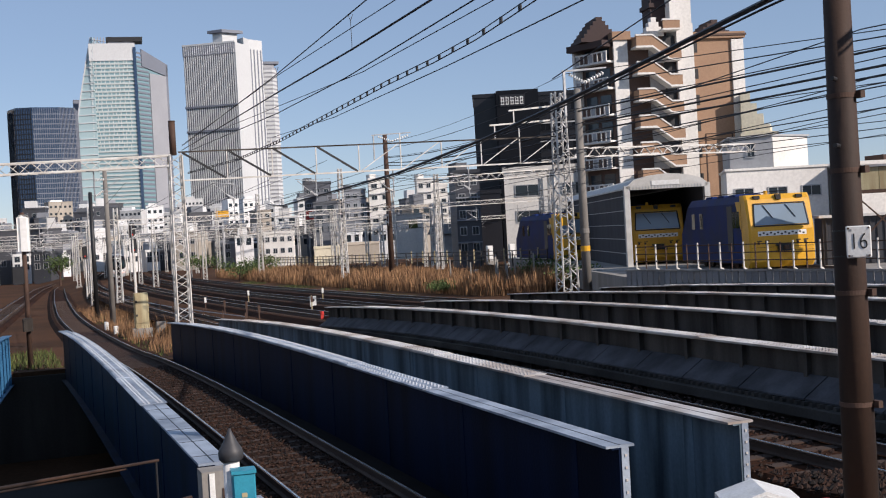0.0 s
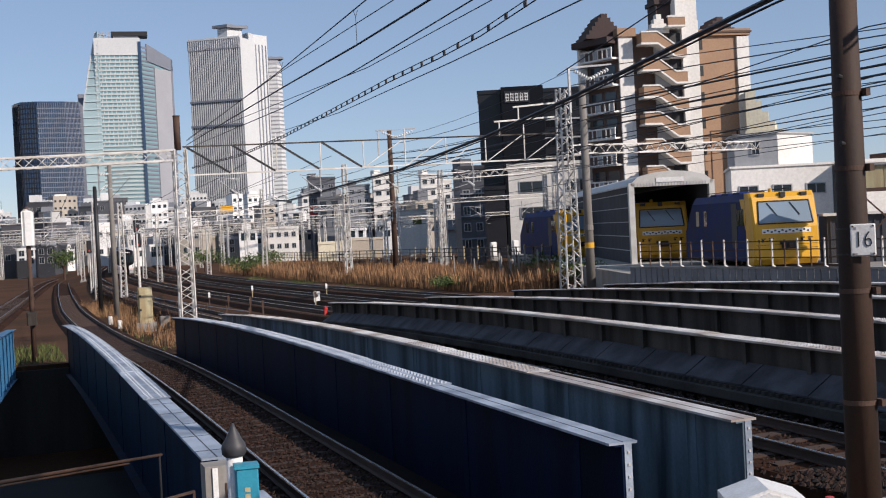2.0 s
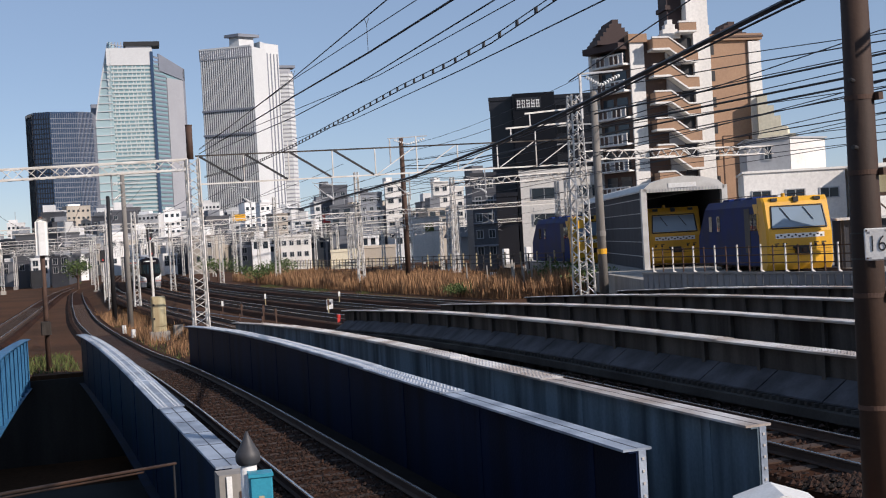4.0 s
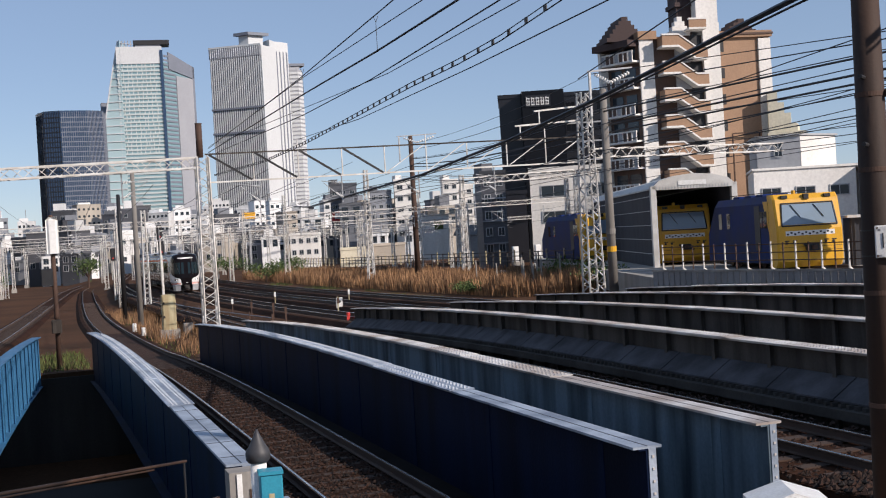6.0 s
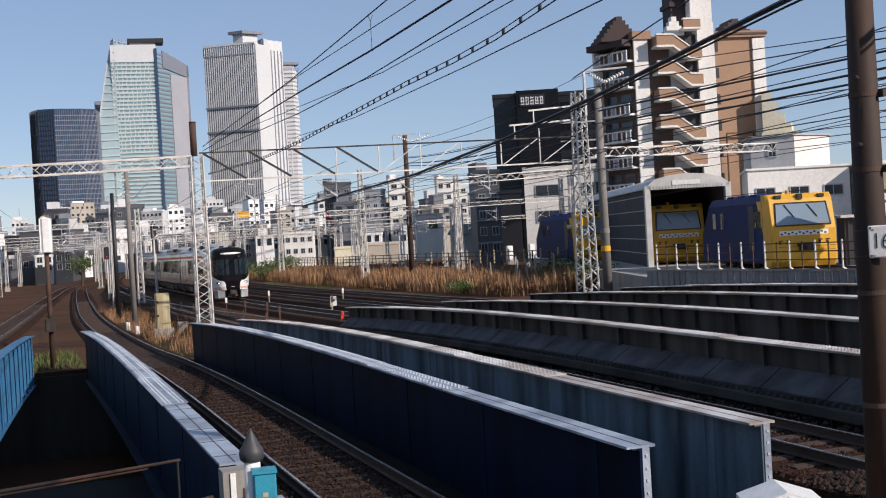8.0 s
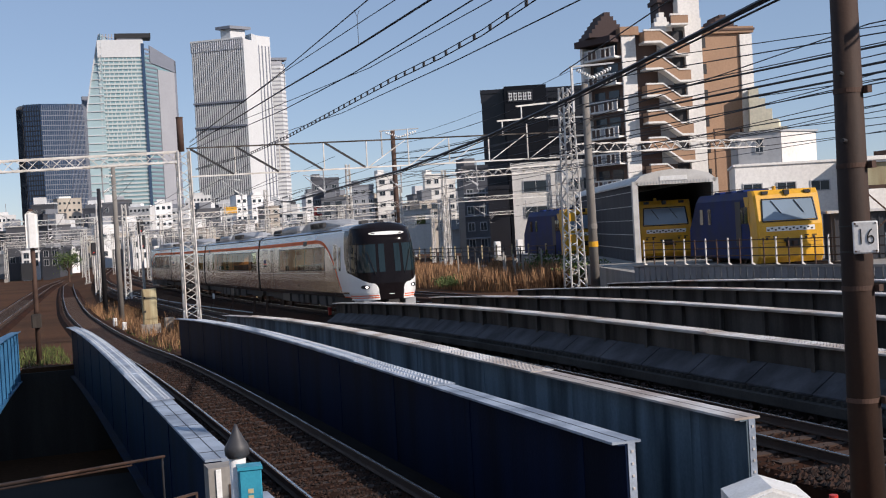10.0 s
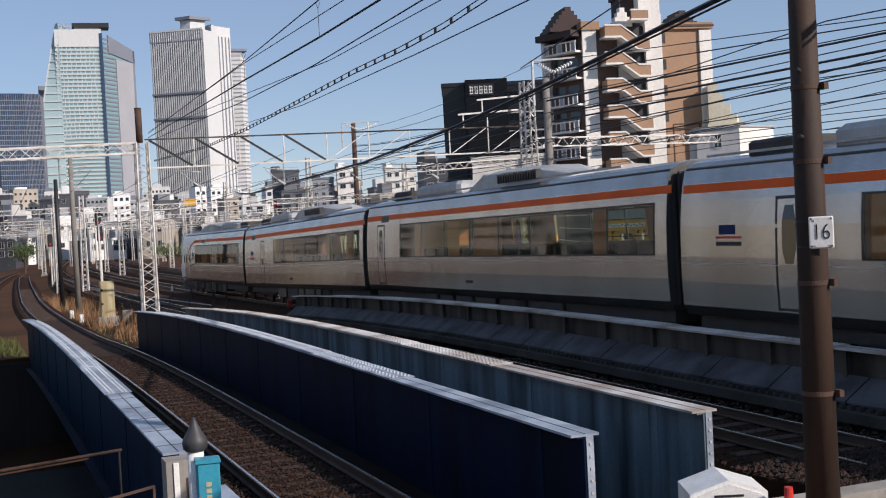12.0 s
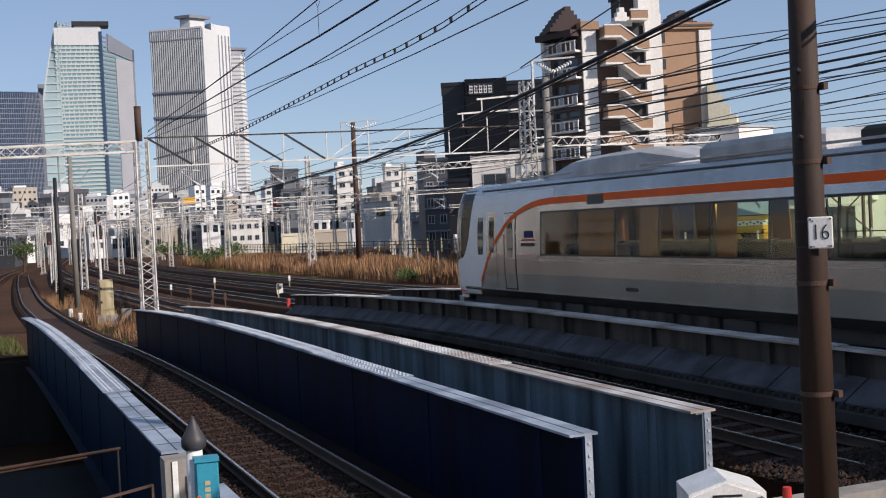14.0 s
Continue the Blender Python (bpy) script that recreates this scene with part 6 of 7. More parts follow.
for i in range(24):
    part("header_rib", Mesh().box(0.15 + i * 0.19, -0.275, SH - 0.14, 0.19 + i * 0.19, -0.25, SH + 0.05), M_GREYPL, shed)
part("back_wall", Mesh().box(0, SL - 0.1, 0, SW, SL, SH + 0.3), M_SHED, shed)
ds = thing("storage_hut", "dark ribbed storage hut beside the railcar", "hut", pose(39.6, 51.0, 0.6, rz=-30))
part("wall", Mesh().box(0, 0, 0, 3.4, 3, 2.45), M_SHED, ds)
part("roof", Mesh().box(-0.2, -0.25, 2.45, 3.6, 3.2, 2.58), M_WPLASTER, ds)
for i in range(9):
    part("rib", Mesh().box(0.15 + i * 0.36, -0.05, 0.05, 0.22 + i * 0.36, 0.0, 2.4), M_SHED, ds)
# equipment platform behind the pole
eq = thing("equipment_platform", "rusty steel platform with a pale cabinet on top", "platform")
em = pose(37.9, 46.2, 0.6, rz=-30)
for x in (0, 2.2):
    for y in (0, 1.6):
        part("leg", Mesh().bar(em @ Vector((x, y, 0)), em @ Vector((x, y, 3.7)), 0.12), M_RUST, eq)
part("brace", Mesh().bar(em @ Vector((0, 0, 1.2)), em @ Vector((2.2, 0, 3.4)), 0.07), M_RUST, eq)
part("brace", Mesh().bar(em @ Vector((2.2, 0, 1.2)), em @ Vector((0, 0, 3.4)), 0.07), M_RUST, eq)
part("floor", Mesh().box(-0.2, -0.2, 3.55, 2.4, 1.8, 3.7, em), M_RUST, eq)
part("cabinet", Mesh().box(-0.15, -0.1, 3.7, 1.0, 1.7, 4.75, em), M_CREAM, eq)
part("cabinet", Mesh().bevel_box(1.0, -0.1, 3.7, 2.35, 1.7, 4.75, 0.04, em), M_CREAM, eq, "cream painted cabinet")
part("roof", Mesh().box(-0.3, -0.25, 4.76, 2.5, 1.85, 4.84, em), M_GALV, eq)

# ---- reeds, grass, trees ----
random.seed(5)
reeds = Mesh()
placed = 0
while placed < 42000:
    y = 62.6 + 127 * random.random() ** 1.45
    x = random.uniform(29.2, 41.0)
    if y < 72.0 - (x - 29) * 0.98 or x > 34.4 + 0.30 * max(0, y - 64):
        continue
    x += bend_far(y) * 0.9
    z = ground_z(x, y) - 0.05
    h = random.uniform(1.1, 2.15) * (0.75 + 0.35 * noise.noise((x * 0.3, y * 0.12, 0)))
    a, r = random.uniform(0, math.tau), random.uniform(0.012, 0.03)
    lx, ly = random.uniform(-0.25, 0.25), random.uniform(-0.25, 0.25)
    ca, sa = math.cos(a) * r, math.sin(a) * r
    reeds.add([(x - ca, y - sa, z), (x + ca, y + sa, z), (x + lx * 0.5 + ca, y + ly * 0.5 + sa, z + h * 0.7), (x + lx, y + ly, z + h)], [(0, 1, 2), (0, 2, 3)])
    placed += 1
tagged(part("dry_reeds", reeds, M_REED), "dense bank of dry brown reeds beside the tracks", "reeds", kind="stuff")
grass = Mesh()
for k in range(5000):
    zone = random.random()
    if zone < 0.45:
        y = random.uniform(78, 150); x = 27.2 + random.uniform(-0.8, 1.3) + bend_far(y)
        if noise.noise((x * 0.4, y * 0.08, 3)) < 0.05:
            continue
    elif zone < 0.75:
        y = random.uniform(50.6, 64); x = random.uniform(-1.0, 2.2)
    else:
        y = random.uniform(52, 110); x = random.uniform(6.2, 9.4)
        if noise.noise((x * 0.7, y * 0.3, 7)) < 0.0:
            continue
    z = ground_z(x, y) - 0.03
    h = random.uniform(0.08, 0.35)
    a = random.uniform(0, math.tau)
    ca, sa = math.cos(a) * 0.03, math.sin(a) * 0.03
    grass.add([(x - ca, y - sa, z), (x + ca, y + sa, z), (x + random.uniform(-0.15, 0.15), y, z + h)], [(0, 1, 2)])
tagged(part("weeds", grass, M_GRASS), "patches of green and dry weeds by the ballast", "weeds", kind="stuff")
brown = Mesh()
for k in range(5000):
    y, x = random.uniform(54, 120), random.uniform(6.4, 9.6)
    if noise.noise((x * 0.5, y * 0.2, 9)) < -0.1:
        continue
    z, h, a = ground_z(x, y) - 0.03, random.uniform(0.3, 1.0), random.uniform(0, math.tau)
    ca, sa = math.cos(a) * 0.02, math.sin(a) * 0.02
    brown.add([(x - ca, y - sa, z), (x + ca, y + sa, z), (x + random.uniform(-0.2, 0.2), y, z + h)], [(0, 1, 2)])
tagged(part("dry_weeds", brown, M_REED), "tall dry brown weeds between the lines", "weeds", kind="stuff")


def tree(x, y, z, h, w, label, seed):
    rr = random.Random(seed)
    t = thing("tree", label, "tree")
    tk = Mesh().tube((x, y, z - 0.2), (x + 0.1, y, z + h * 0.5), 0.05 * h, 8, 0.025 * h)
    limbs = []
    for i in range(7):
        a = i * 0.9 + rr.random()
        q = (x + math.cos(a) * w * 0.33, y + math.sin(a) * w * 0.33, z + h * rr.uniform(0.55, 0.9))
        tk.tube((x + 0.05, y, z + h * rr.uniform(0.25, 0.45)), q, 0.018 * h, 5, 0.006 * h)
        limbs.append(q)
    part("trunk", tk, M_RUST, t)
    cr = Mesh()
    for i in range(1500):
        q = rr.choice(limbs)
        p = Vector(q) + Vector((rr.gauss(0, w * 0.17), rr.gauss(0, w * 0.17), rr.gauss(-0.03 * h, h * 0.13)))
        s = rr.uniform(0.03, 0.07) * h ** 0.6
        d1, d2 = Vector((rr.uniform(-1, 1), rr.uniform(-1, 1), rr.uniform(-1, 1))) * s, Vector((rr.uniform(-1, 1), rr.uniform(-1, 1), rr.uniform(-1, 1))) * s
        cr.add([p - d1, p + d2, p + d1, p - d2], [(0, 1, 2, 3)])
    tagged(part("crown", cr, M_LEAF, t), kind="stuff")
    return t


for i, (x, y, h, w) in enumerate(((10.2, 232, 5.2, 3.8), (29.5, 158, 2.6, 4.5), (33.0, 161, 3.0, 5.0), (31.0, 200, 3.5, 6.0), (36.5, 77.0, 2.2, 3.2), (34.0, 68.5, 1.7, 2.6), (29.0, 79.0, 1.0, 2.0), (-7, 215, 5, 6))):
    tree(x, y, ground_z(x, y), h, w, "leafy green bush beside the tracks" if h < 4 else "green tree at the bend of the tracks", i)

random.seed(8)
for k in range(16):
    x, y = 31.5 + k * 0.62 + random.uniform(-0.3, 0.3), 74 + random.uniform(-4, 10) + k * 0.8
    z = ground_z(x, y)
    rpst = thing("reed_post", "slim pale concrete post among the dry reeds", "post", group="posts among the reeds")
    part("shaft", Mesh().bar((x, y, z - 0.4), (x + random.uniform(-0.06, 0.06), y, z + random.uniform(1.9, 2.6)), 0.085), M_CONC, rpst)

# fence behind the reeds
rf = thing("trackside_fence", "dark fence with yellow markers behind the reeds", "fence")
pm = Mesh().bar((0, 0, 0), (0, 0, 1.35), 0.09).data("fence_post", M_BLACK)
ym = Mesh().bar((0, 0, 0.3), (0, 0, 1.5), 0.10).data("fence_post", M_CREAM)
pts = [Vector((40.0, 85.0, 0.3)), Vector((39.0, 120.0, 0.1)), Vector((39.5, 160.0, -0.3)), Vector((43.0, 210.0, -0.6))]
for a, b in zip(pts, pts[1:]):
    L = (b - a).length
    for z in (0.55, 0.95, 1.3):
        part("fence_rail", Mesh().bar((a.x, a.y, a.z + z), (b.x, b.y, b.z + z), 0.07), M_BLACK, rf)
    for i in range(int(L / 1.6)):
        p = a.lerp(b, i * 1.6 / L)
        part("fence_post", ym if i % 2 else pm, None, rf, at=pose(*p))


# ---- overhead wires ----
def wire(pts, r, label="thin dark overhead wire", sag=0.0, m=M_WIRE, name="overhead_wire", n=6):
    line = []
    for a, b in zip(pts, pts[1:]):
        a, b = Vector(a), Vector(b)
        line += [a.lerp(b, i / n) - Vector((0, 0, 4 * sag * (i / n) * (1 - i / n))) for i in range(n)]
    line.append(Vector(pts[-1]))
    mesh = Mesh().rings([[(q.x - r, q.y, q.z), (q.x, q.y, q.z - r), (q.x + r, q.y, q.z), (q.x, q.y, q.z + r)] for q in line])
    return tagged(part(name, mesh, m), label, "overhead wire", "overhead wires")


def onward(a, b, y):
    a, b = Vector(a), Vector(b)
    return tuple(a + (b - a) * ((y - a.y) / (b.y - a.y)))


def along(pts):
    """The wire carried on at both ends: to the portal and back over the viewer."""
    return [onward(pts[1], pts[0], -14.0)] + list(pts) + ([onward(pts[-2], pts[-1], 62.0)] if pts[-1][1] < 60 else [])


for r, pts in (
    (0.016, [(6.64, 21.71, 7.77), (7.24, 32.31, 7.86), (8.83, 60.66, 8.4)]),
    (0.012, [(7.35, 22.19, 7.88), (7.82, 34.17, 8.19), (8.89, 61.03, 8.49)]),
    (0.022, [(6.36, 17.68, 6.93), (6.65, 22.5, 7.05), (7.2, 31.55, 7.37), (9.06, 62.35, 8.33)]),
    (0.014, [(6.88, 16.98, 6.85), (7.29, 25.28, 6.88), (7.72, 33.96, 7.08), (8.54, 50.57, 7.71)]),
    (0.01, [(7.42, 17.48, 6.96), (7.84, 25.8, 7.08), (8.39, 36.86, 7.6)]),
    (0.013, [(8.39, 16.34, 6.75), (9.33, 24.4, 7.0), (11.25, 40.72, 7.63), (13.46, 59.52, 8.71)]),
):
    wire(along(pts), r, n=1)
# sagging feeder with close hangers
feeder = along([(8.06, 17.26, 6.92), (8.26, 20.09, 6.83), (8.44, 22.86, 6.83), (8.72, 26.94, 6.91), (9.13, 33.02, 6.94), (9.85, 43.61, 7.02), (10.67, 55.7, 7.27), (12.65, 84.97, 8.46)])
wire(feeder, 0.013, "feeder wire with close-set clamps", n=1)
wire([(x, y, z + 0.10) for x, y, z in feeder], 0.011, n=1)
clamp = Mesh().bevel_box(-0.014, -0.05, -0.005, 0.014, 0.05, 0.11, 0.006).data("clamp", M_WIRE)
cl = thing("feeder_clamps", "small dark clamps along the feeder wire", "clamp", kind="stuff")
for a, b in zip(feeder, feeder[1:]):
    a, b = Vector(a), Vector(b)
    for i in range(max(1, int((b - a).length / 0.72))):
        part("clamp", clamp, None, cl, at=pose(*a.lerp(b, (i + 0.5) / max(1, int((b - a).length / 0.72)))))
# droppers that hang from the thick wire
drp = thing("wire_dropper", "thin loop droppers hanging between two wires", "dropper")
for p in ((6.65, 22.5, 7.05), (7.2, 31.55, 7.37)):
    part("dropper", Mesh().tube(p, (p[0], p[1], p[2] + 0.55), 0.006, 5).tube((p[0], p[1], p[2] + 0.55), (p[0] + 0.05, p[1], p[2] + 0.68), 0.006, 5).tube((p[0], p[1], p[2] + 0.55), (p[0] - 0.05, p[1], p[2] + 0.68), 0.006, 5), M_WIRE, drp)
# thick black cable
wire([(24.0, 112.0, 6.9), (17.7, 78.0, 5.75), (14.05, 42.75, 5.68), (12.91, 31.45, 5.93), (11.57, 23.28, 6.06), (9.98, 13.76, 6.31), (7.6, -6.0, 6.9)], 0.045, "thick black sagging trunk cable", name="trunk_cable")
wire([(24.0, 112.1, 6.8), (17.7, 78.1, 5.68), (14.05, 42.85, 5.60), (12.91, 31.5, 5.85), (11.57, 23.3, 5.98), (9.98, 13.8, 6.22), (7.6, -6.0, 6.8)], 0.018)
# bundle carried along the depot side
for i, (x, y0, z0, y1, z1, r) in enumerate(((30.4, 57.3, 11.62, 35.0, 9.83, 0.020), (30.54, 57.7, 10.91, 35.2, 9.62, 0.026), (30.68, 58.1, 9.83, 35.4, 9.32, 0.022), (30.82, 58.4, 9.71, 35.6, 9.25, 0.045),
                                            (30.96, 58.7, 9.03, 35.8, 8.97, 0.022), (31.1, 59.0, 8.97, 35.9, 8.68, 0.050), (31.24, 59.3, 8.59, 36.1, 8.35, 0.045), (31.38, 59.5, 8.95, 36.3, 8.1, 0.018),
                                            (31.52, 59.9, 8.04, 36.5, 8.0, 0.026), (31.66, 60.3, 6.81, 36.7, 7.62, 0.018), (31.8, 60.5, 7.23, 36.9, 7.21, 0.024), (31.94, 60.8, 7.41, 37.1, 6.72, 0.016),
                                            (32.08, 61.1, 6.82, 37.2, 6.47, 0.018), (32.22, 61.4, 6.51, 37.4, 6.18, 0.015))):
    a, b = (x, y0, z0), (x, y1, z1)
    wire([onward(a, b, 61.0), onward(a, b, 8.0)], r, "dark wire of the bundle along the depot")
    e = onward(a, b, 61.0)
    wire([e, (36.6 + 0.05 * i, 114.3, 4.5 + e[2] * 0.68)], r * 0.8, "dark wire of the bundle along the depot", 0.5)
# thick black cable that crosses before the apartment block
wire([(16.5, 34.0, 8.0), (13.3, 15.4, 8.85), (12.5, 8.0, 9.2)], 0.02)
# contact and messenger wires over each track, from portal to portal
SPANS = [-20, 18, 61.9, 108, 152, 196, 240, 286, 335]
for cx, z0, bf, ff in ((4.5, -0.2, bend_near, drop), (0.0, -0.2, bend_left, drop), (10.55, 0.2, bend_far, drop_far), (15.05, 0.4, bend_far, drop_far), (19.3, 0.4, bend_far, drop_far), (23.7, 0.4, bend_far, drop_far)):
    S = SPANS if cx > 12 else SPANS[2:]
    wire([(cx + bf(y), y, z0 + 5.25 + ff(y)) for y in S], 0.010, "copper contact wire above a track", n=3)
    wire([(cx + bf(y), y, z0 + 6.3 + ff(y)) for y in S], 0.012, "messenger wire above a track", 0.45)
    for dx, dz in ((-1.6, 7.0), (1.5, 7.9)):
        wire([(cx + dx + bf(y), y, z0 + dz + ff(y)) for y in SPANS[2:]], 0.012, "feeder wire along the tracks", 0.35)

for cx in (34.5, 40.5, 47.0, 53.5):
    for dz, r in ((5.4, 0.012), (6.6, 0.014), (8.1, 0.012)):
        wire([(cx + bend_far(y), y + 5, 0.4 + dz + drop_far(y)) for y in SPANS[3:]], r, "thin wire over the yard tracks", 0.3)

# ---- lineside equipment ----
cb = thing("relay_cabinet", "stained cream relay cabinet among dry weeds", "cabinet")
part("body", Mesh().bevel_box(7.15, 71.4, -1.2, 7.95, 72.0, 0.85, 0.04), M_CREAM, cb)
part("door", Mesh().box(7.22, 71.37, -0.9, 7.88, 71.4, 0.7), M_CREAM, cb)
for z in (-0.5, 0.3):
    part("hinge", Mesh().box(7.2, 71.34, z, 7.3, 71.37, z + 0.12), M_BLACK, cb)
part("plinth", Mesh().box(7.0, 71.3, -1.9, 8.1, 72.1, -1.2), M_CONC, cb)
for x, y, h, m, lab in ((8.6, 71.5, 0.75, M_CONC_POLE, "weathered grey lineside cabinet"), (6.5, 84.0, 0.55, M_WHITE, "small white trackside box"), (6.6, 78.0, 0.5, M_WHITE, "small white trackside box"), 
                        (38.4, 96.0, 1.2, M_WHITE, "white lineside cabinet among reeds"), (43.0, 104.0, 1.3, M_WHITE, "white lineside cabinet among reeds"), (47.0, 108.0, 1.3, M_WHITE, "white lineside cabinet among reeds"), (33.2, 63.6, 1.5, M_GALV, "grey equipment cabinet by the pole")):
    z = max(ground_z(x, y), 0.6 if x > 42 else -9)
    c = thing("lineside_cabinet", lab, "cabinet", group="lineside cabinets")
    q = 0.13 if h < 0.6 else 0.28
    part("body", Mesh().bevel_box(x - q, y - 0.2, z - 0.1, x + q, y + 0.2, z + h, 0.03), m, c)
    part("door", Mesh().box(x - q + 0.05, y - 0.22, z + 0.08, x + q - 0.05, y - 0.2, z + h - 0.12), m, c)
    part("foot", Mesh().box(x - q - 0.05, y - 0.26, z - 0.5, x + q + 0.05, y + 0.26, z - 0.1), M_CONC, c)
mk = thing("distance_marker", "white marker plate with a dark disc on a post", "marker")
part("post", Mesh().bar((18.0, 72.5, -1.4), (18.0, 72.5, -0.3), 0.06), M_WHITE, mk)
part("plate", Mesh().bevel_box(17.8, 72.42, -0.75, 18.2, 72.47, -0.1, 0.02), M_WHITE, mk)
part("disc", Mesh().tube((18.0, 72.41, -0.35), (18.0, 72.42, -0.35), 0.09, 12), M_BLACK, mk)
rd = thing("switch_lamp", "red trackside switch indicator", "switch indicator")
part("body", Mesh().box(14.24, 55.95, -0.55, 14.38, 56.05, -0.2).tube((14.31, 56.0, -0.2), (14.31, 56.0, -0.06), 0.1, 10), M_RED, rd)
part("base", Mesh().box(14.05, 55.75, -0.85, 14.6, 56.25, -0.55), M_RUST, rd)
for x, y in ((13.0, 68.0), (12.8, 74.0), (12.9, 82.0), (17.4, 90.0), (21.6, 84.0), (17.3, 70.0), (12.7, 63.0)):
    z = ground_z(x, y)
    mp_ = thing("marker_post", "short rusty trackside marker post", "marker", group="marker posts")
    part("post", Mesh().bar((x, y, z - 0.3), (x, y, z + 0.95), 0.07), M_RUST if x < 17 else M_CREAM, mp_)
    part("plate", Mesh().box(x - 0.07, y - 0.05, z + 0.55, x + 0.07, y - 0.036, z + 0.9), M_WHITE if y > 80 else M_RUST, mp_)
for x, y, h in ((13.1, 128.0, 4.6), (12.6, 124.0, 6.2), (9.6, 150.0, 5.0), (17.3, 190.0, 5.4)):
    z = ground_z(x, y)
    sgn = thing("railway_signal", "black railway colour-light signal on a white post", "signal", group="signals")
    part("post", Mesh().tube((x, y, z - 0.3), (x, y, z + h), 0.09, 8), M_WHITEST, sgn)
    hd = part("head", Mesh().bevel_box(x - 0.3, y - 0.2, z + h - 0.2, x + 0.3, y, z + h + 1.3, 0.1), M_BLACK, sgn)
    for k in range(3):
        part("lens", Mesh().tube((x, y - 0.22, z + h + 0.1 + k * 0.4), (x, y - 0.2, z + h + 0.1 + k * 0.4), 0.1, 10), M_RED if k == 0 else M_BLACK, hd)
rail_fence = thing("cable_fence", "low rusty cable fence between the two lines", "fence")
for i in range(10):
    y = 60 + i * 6
    x = 11.4 - 0.018 * (y - 60)
    part("post", Mesh().bar((x, y, ground_z(x, y) - 0.2), (x, y, ground_z(x, y) + 0.9), 0.07), M_RUST, rail_fence)
    if i < 9:
        x2 = x - 0.108
        for dz in (0.35, 0.7):
            part("cable", Mesh().tube((x, y, ground_z(x, y) + dz), (x2, y + 6, ground_z(x2, y + 6) + dz), 0.025, 4), M_GALV, rail_fence)

# ---- foreground ----
tb = thing("emergency_button_box", "teal box with pale markings under a dark finial", "button box", pose(2.19, 12.15, 0, rz=-6))
part("box", Mesh().bevel_box(-0.115, -0.10, -0.2, 0.115, 0.10, 1.08, 0.015), M_TEAL, tb)
part("lid", Mesh().box(-0.125, -0.115, 1.08, 0.125, 0.11, 1.115), M_TEAL, tb)
for i in range(6):
    part("marking", Mesh().box(-0.03, -0.104, 0.52 + i * 0.065, 0.025, -0.10, 0.565 + i * 0.065), M_CREAM, tb)
part("switch", Mesh().box(-0.11, -0.12, 0.5, -0.08, -0.10, 0.75), M_ORANGE, tb)
fn = thing("finial_post", "white post with a dark onion-shaped finial", "post", pose(2.12, 12.4, 0))
part("post", Mesh().tube((0, 0, -0.5), (0, 0, 1.17), 0.085, 18), M_WHITE, fn, smooth=True)
prof = [(0.10, 1.16), (0.125, 1.19), (0.13, 1.25), (0.118, 1.29), (0.085, 1.34), (0.055, 1.40), (0.03, 1.45), (0.012, 1.50)]
part("finial", Mesh().rings([[(r * math.cos(a * math.tau / 24), r * math.sin(a * math.tau / 24), z) for a in range(24)] for r, z in prof]), mat("finial_rubber", (0.05, 0.05, 0.055), 0.55, scale=6, fine=40, bump=0.03), fn, "dark ribbed finial cap", smooth=True)
bk = thing("girder_end_cover", "chipped cream steel cover at the girder end", "steel cover")
part("plate", Mesh().box(1.98, 13.55, -1.0, 2.38, 13.88, 0.86), M_CONC, bk)
part("edge_strip", Mesh().box(2.06, 13.53, -1.0, 2.12, 13.55, 0.84), M_WHITE, bk)
part("rust_patch", Mesh().box(2.2, 13.54, 0.2, 2.26, 13.55, 0.66), M_RUST, bk)
sp = thing("blue_ledge", "pale blue steel ledge beside the button box", "steel ledge")
part("top", Mesh().box(2.34, 12.2, 0.50, 2.62, 13.5, 0.54), M_FLANGE, sp)
part("side", Mesh().box(2.6, 12.2, 0.1, 2.62, 13.5, 0.5), M_BLUE, sp)
part("bracket", Mesh().box(2.34, 12.22, -0.6, 2.60, 12.3, 0.5), M_BLUE, sp)
hr = thing("handrail", "rusty brown pipe handrail beside the girder", "handrail")
part("top_rail", Mesh().tube((-1.6, 6.9, 2.06), (1.22, 10.93, 1.51), 0.013, 10), M_POLE, hr)
part("top_rail", Mesh().tube((-1.6, 6.92, 2.03), (0.9, 10.5, 1.54), 0.008, 8), M_POLE, hr)
part("post", Mesh().tube((1.2, 10.9, 1.51), (1.2, 10.9, -0.6), 0.010, 10), M_BLACK, hr)
part("post", Mesh().tube((-1.5, 7.05, 2.03), (-1.5, 7.05, -0.6), 0.021, 10), M_POLE, hr)
hr2 = thing("gate_frame", "dark rusty angle-iron frame low beside the handrail", "gate")
part("top_bar", Mesh().bar((-0.3, 7.6, 1.62), (1.35, 9.9, 1.36), 0.02), M_RUST, hr2)
part("post", Mesh().bar((1.35, 9.9, 1.36), (1.35, 9.9, -0.5), 0.02), M_RUST, hr2)
part("post", Mesh().bar((0.7, 9.0, 1.46), (0.7, 9.0, -0.5), 0.02), M_RUST, hr2)
part("post", Mesh().bar((-0.3, 7.6, 1.62), (-0.3, 7.6, -0.5), 0.02), M_RUST, hr2)
wb_ = thing("equipment_box", "white steel box with a six-sided front plate", "equipment box", pose(5.93, 8.55, 0, rz=-22))
hexp = [(-0.33, 0.55), (0.33, 0.55), (0.33, 0.93), (0.22, 1.03), (-0.02, 1.10), (-0.33, 0.96)]
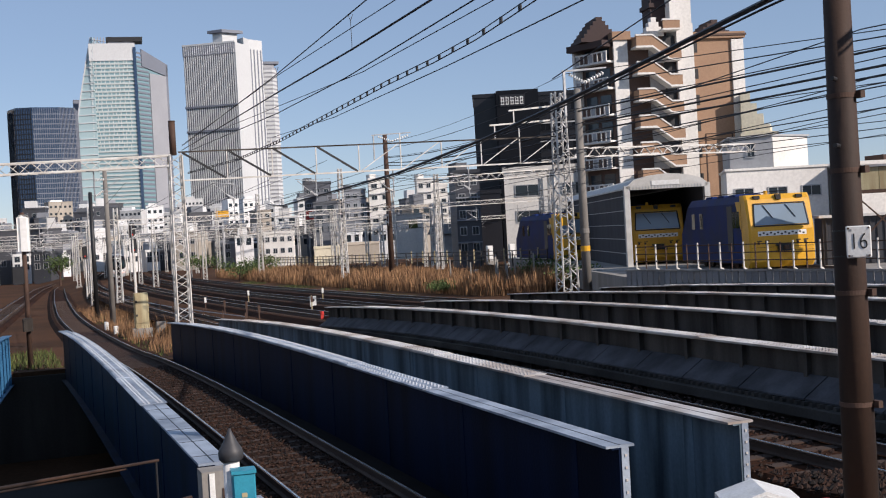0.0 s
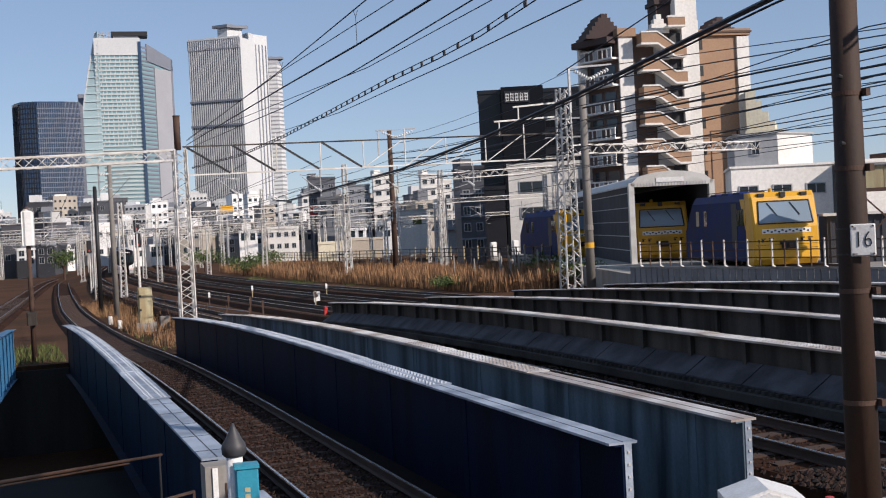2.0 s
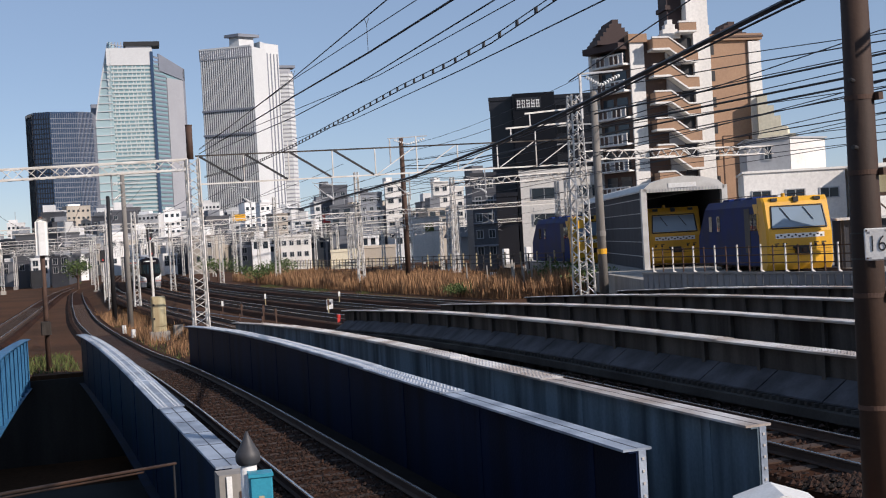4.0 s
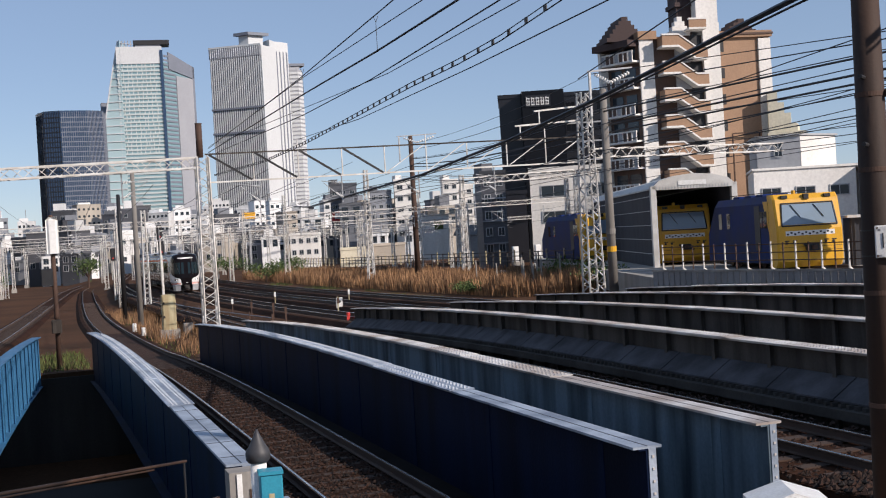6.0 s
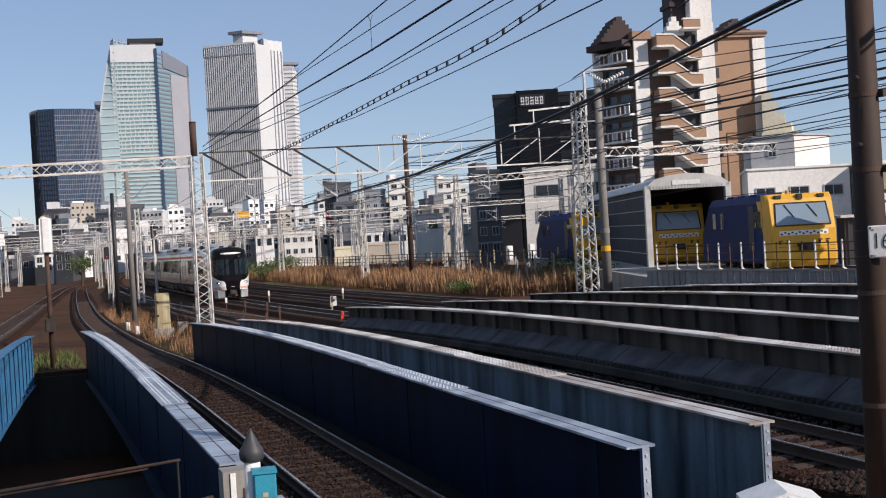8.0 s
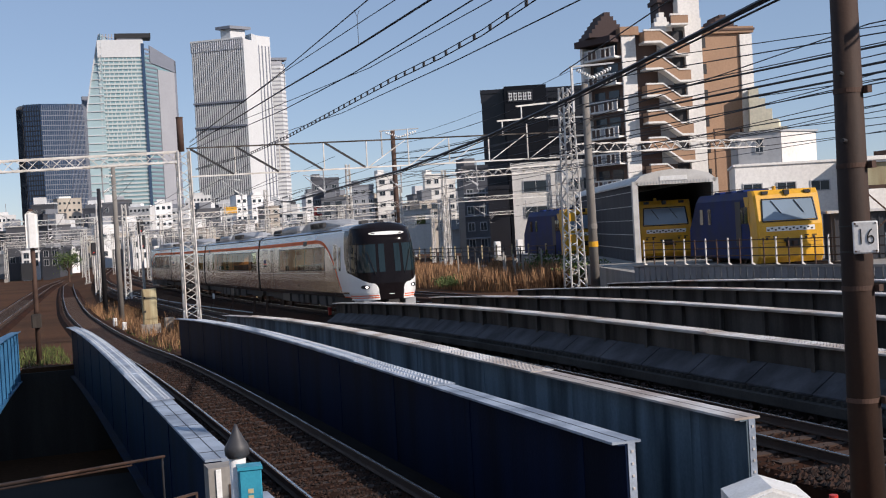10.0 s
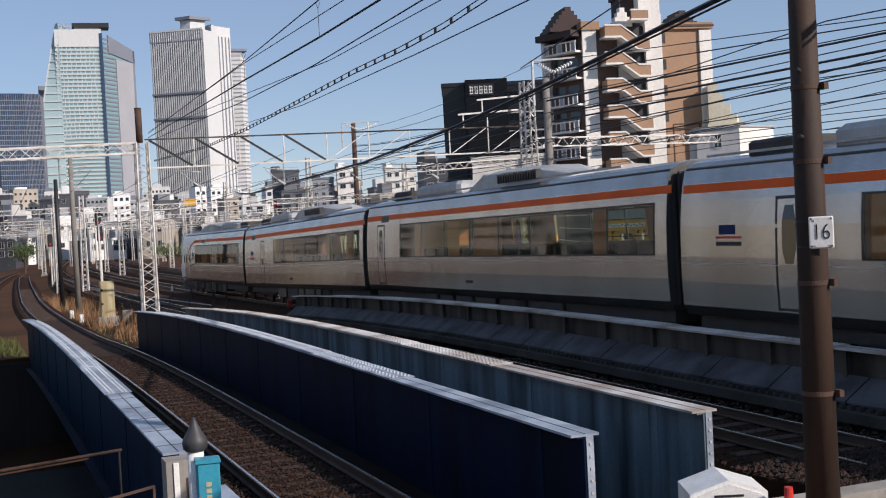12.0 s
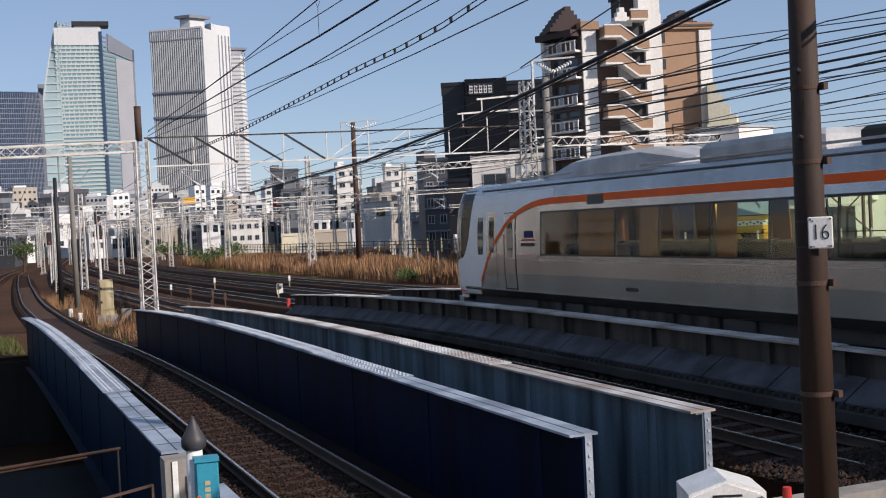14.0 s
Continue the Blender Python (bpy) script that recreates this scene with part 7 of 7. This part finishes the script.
part("body", Mesh().rings([[(x, y, z) for x, z in [(-0.33, -0.5), (0.33, -0.5), (0.33, 0.96), (0.0, 1.07), (-0.33, 0.96)]] for y in (0.0, 0.55)]), M_WHITE, wb_)
part("front_plate", Mesh().rings([[(x, y, z) for x, z in [(-0.31, -0.4), (0.31, -0.4), (0.31, 0.93), (0.0, 1.04), (-0.31, 0.93)]] for y in (-0.02, -0.002)]), M_WHITE, wb_)
part("text_bar", Mesh().box(-0.13, -0.024, 0.93, 0.12, -0.02, 0.95).box(-0.14, -0.024, 0.91, 0.12, -0.02, 0.914).box(-0.02, -0.024, 0.86, 0.0, -0.02, 0.885), M_INK, wb_)
part("lock", Mesh().tube((0.26, -0.05, 0.86), (0.30, -0.05, 0.92), 0.03, 8).tube((0.25, -0.05, 0.80), (0.32, -0.05, 0.83), 0.025, 8), M_GALV, wb_)
rc = thing("red_cone_lamp", "small red lamp on a dark stub post", "lamp")
part("lamp", Mesh().tube((7.0, 9.15, 0.52), (7.0, 9.15, 0.76), 0.05, 12, 0.04), M_RED, rc)
part("post", Mesh().tube((7.0, 9.15, -0.5), (7.0, 9.15, 0.52), 0.03, 8), M_BLACK, rc)
dbx = thing("cable_box", "dark cable box on the ground by the pole", "box")
part("body", Mesh().bevel_box(6.62, 9.2, -0.5, 6.98, 9.6, 0.62, 0.03), M_BLACK, dbx)
kb = tagged(part("kerb", Mesh().box(6.7, 10.2, -0.5, 12.0, 10.5, 0.28), M_CONC), "beige concrete kerb before the ballast", "kerb", kind="structure")
bedr = Mesh().rings([[(8.7, 10.5, -0.5), (8.7, 10.5, 0.20), (8.7, 12.5, 0.12), (8.7, 12.5, -0.5)], [(12.4, 10.5, -0.5), (12.4, 10.5, 0.24), (12.4, 12.5, 0.15), (12.4, 12.5, -0.5)]])
tagged(part("ballast_shoulder", bedr, M_BALLAST), "brown ballast shoulder behind the kerb", "ballast", kind="structure")

# loose stones: a pile near the kerb and a skin over the near trackbed
random.seed(21)
stones = Mesh()


def stone(x, y, z, s):
    a = random.uniform(0, math.tau)
    k = [s * random.uniform(0.6, 1.2) for _ in range(6)]
    ca, sa = math.cos(a), math.sin(a)
    stones.add([(x + ca * k[0], y + sa * k[0], z), (x - sa * k[1], y + ca * k[1], z), (x - ca * k[2], y - sa * k[2], z), (x + sa * k[3], y - ca * k[3], z), (x + 0.2 * s, y, z + k[4] * 0.8), (x, y, z - k[5] * 0.8)],
               [(0, 1, 4), (1, 2, 4), (2, 3, 4), (3, 0, 4), (1, 0, 5), (2, 1, 5), (3, 2, 5), (0, 3, 5)])


for k in range(12000):
    y = 8 + 34 * random.random() ** 1.6
    x = 4.5 + bend_near(y) + random.uniform(-1.3, 0.84)
    stone(x, y, drop(y) - 0.375 + random.uniform(-0.02, 0.015), random.uniform(0.02, 0.045))
for k in range(3500):
    x, y = random.uniform(8.7, 12.4), random.uniform(10.5, 12.5)
    stone(x, y, 0.2 - 0.045 * (y - 10.5) + random.uniform(-0.02, 0.05), random.uniform(0.03, 0.06))
for k in range(5000):
    x, y = 10.55 + random.uniform(-1.5, 1.5), random.uniform(9.5, 26)
    stone(x, y, 0.2 + drop_far(y) - 0.18, random.uniform(0.02, 0.045))
tagged(part("ballast_stones", stones, M_STONE), "loose brown ballast stones over the trackbed", "ballast", kind="stuff")

# unseen plain blocks added beside and behind the viewer, for the train windows to reflect
for i, (x, y, w, d, h, m) in enumerate(((-62, -30, 22, 14, 13, M_WPLASTER), (-60, -4, 20, 15, 9, M_CREAMPL), (-64, 20, 24, 14, 16, M_WPLASTER), (-60, 46, 22, 14, 8, M_GREYPL), (-66, 72, 24, 16, 14, M_WPLASTER), (-62, 100, 22, 14, 11, M_CREAMPL),
                                         (-64, 128, 20, 14, 15, M_GREYPL), (-62, 152, 26, 14, 9, M_WPLASTER), (-66, 184, 20, 14, 18, M_CREAMPL), (-64, 210, 26, 14, 11, M_WPLASTER), (-66, 242, 24, 14, 14, M_GREYPL), (-64, 272, 26, 14, 9, M_WPLASTER), (-66, 304, 24, 14, 16, M_WPLASTER), (-64, 334, 30, 14, 12, M_CREAMPL),
                                         (-30, -80, 26, 14, 12, M_GREYPL), (10, -90, 26, 14, 14, M_WPLASTER), (45, -85, 26, 14, 10, M_CREAMPL))):
    h = h * 2.1 if y > 100 else h
    b = block("city_building", "plain unseen block added around the viewer", rect(x + 14 if x < -50 else x, y, 90 if x < -50 else 0, w, d), -1, h, m)
    if x < -50:
        f0, f1 = (x + 14, y), (x + 14, y + w)
        me = Mesh().box(-0.02, 0.8, 0, 0.06, w - 0.8, 1.6).data("window_band", M_BGLASS)
        for k in range(int(h / 3.3)):
            part("window_band", me, None, b, at=pose(x + 14, y, 1.0 + k * 3.3))
        me = Mesh().box(-0.02, -0.35, 0, 0.09, 0.35, h).data("pier", m)
        for k in range(6):
            part("pier", me, None, b, at=pose(x + 14, y + w * (k + 0.5) / 6, 0))


motions()
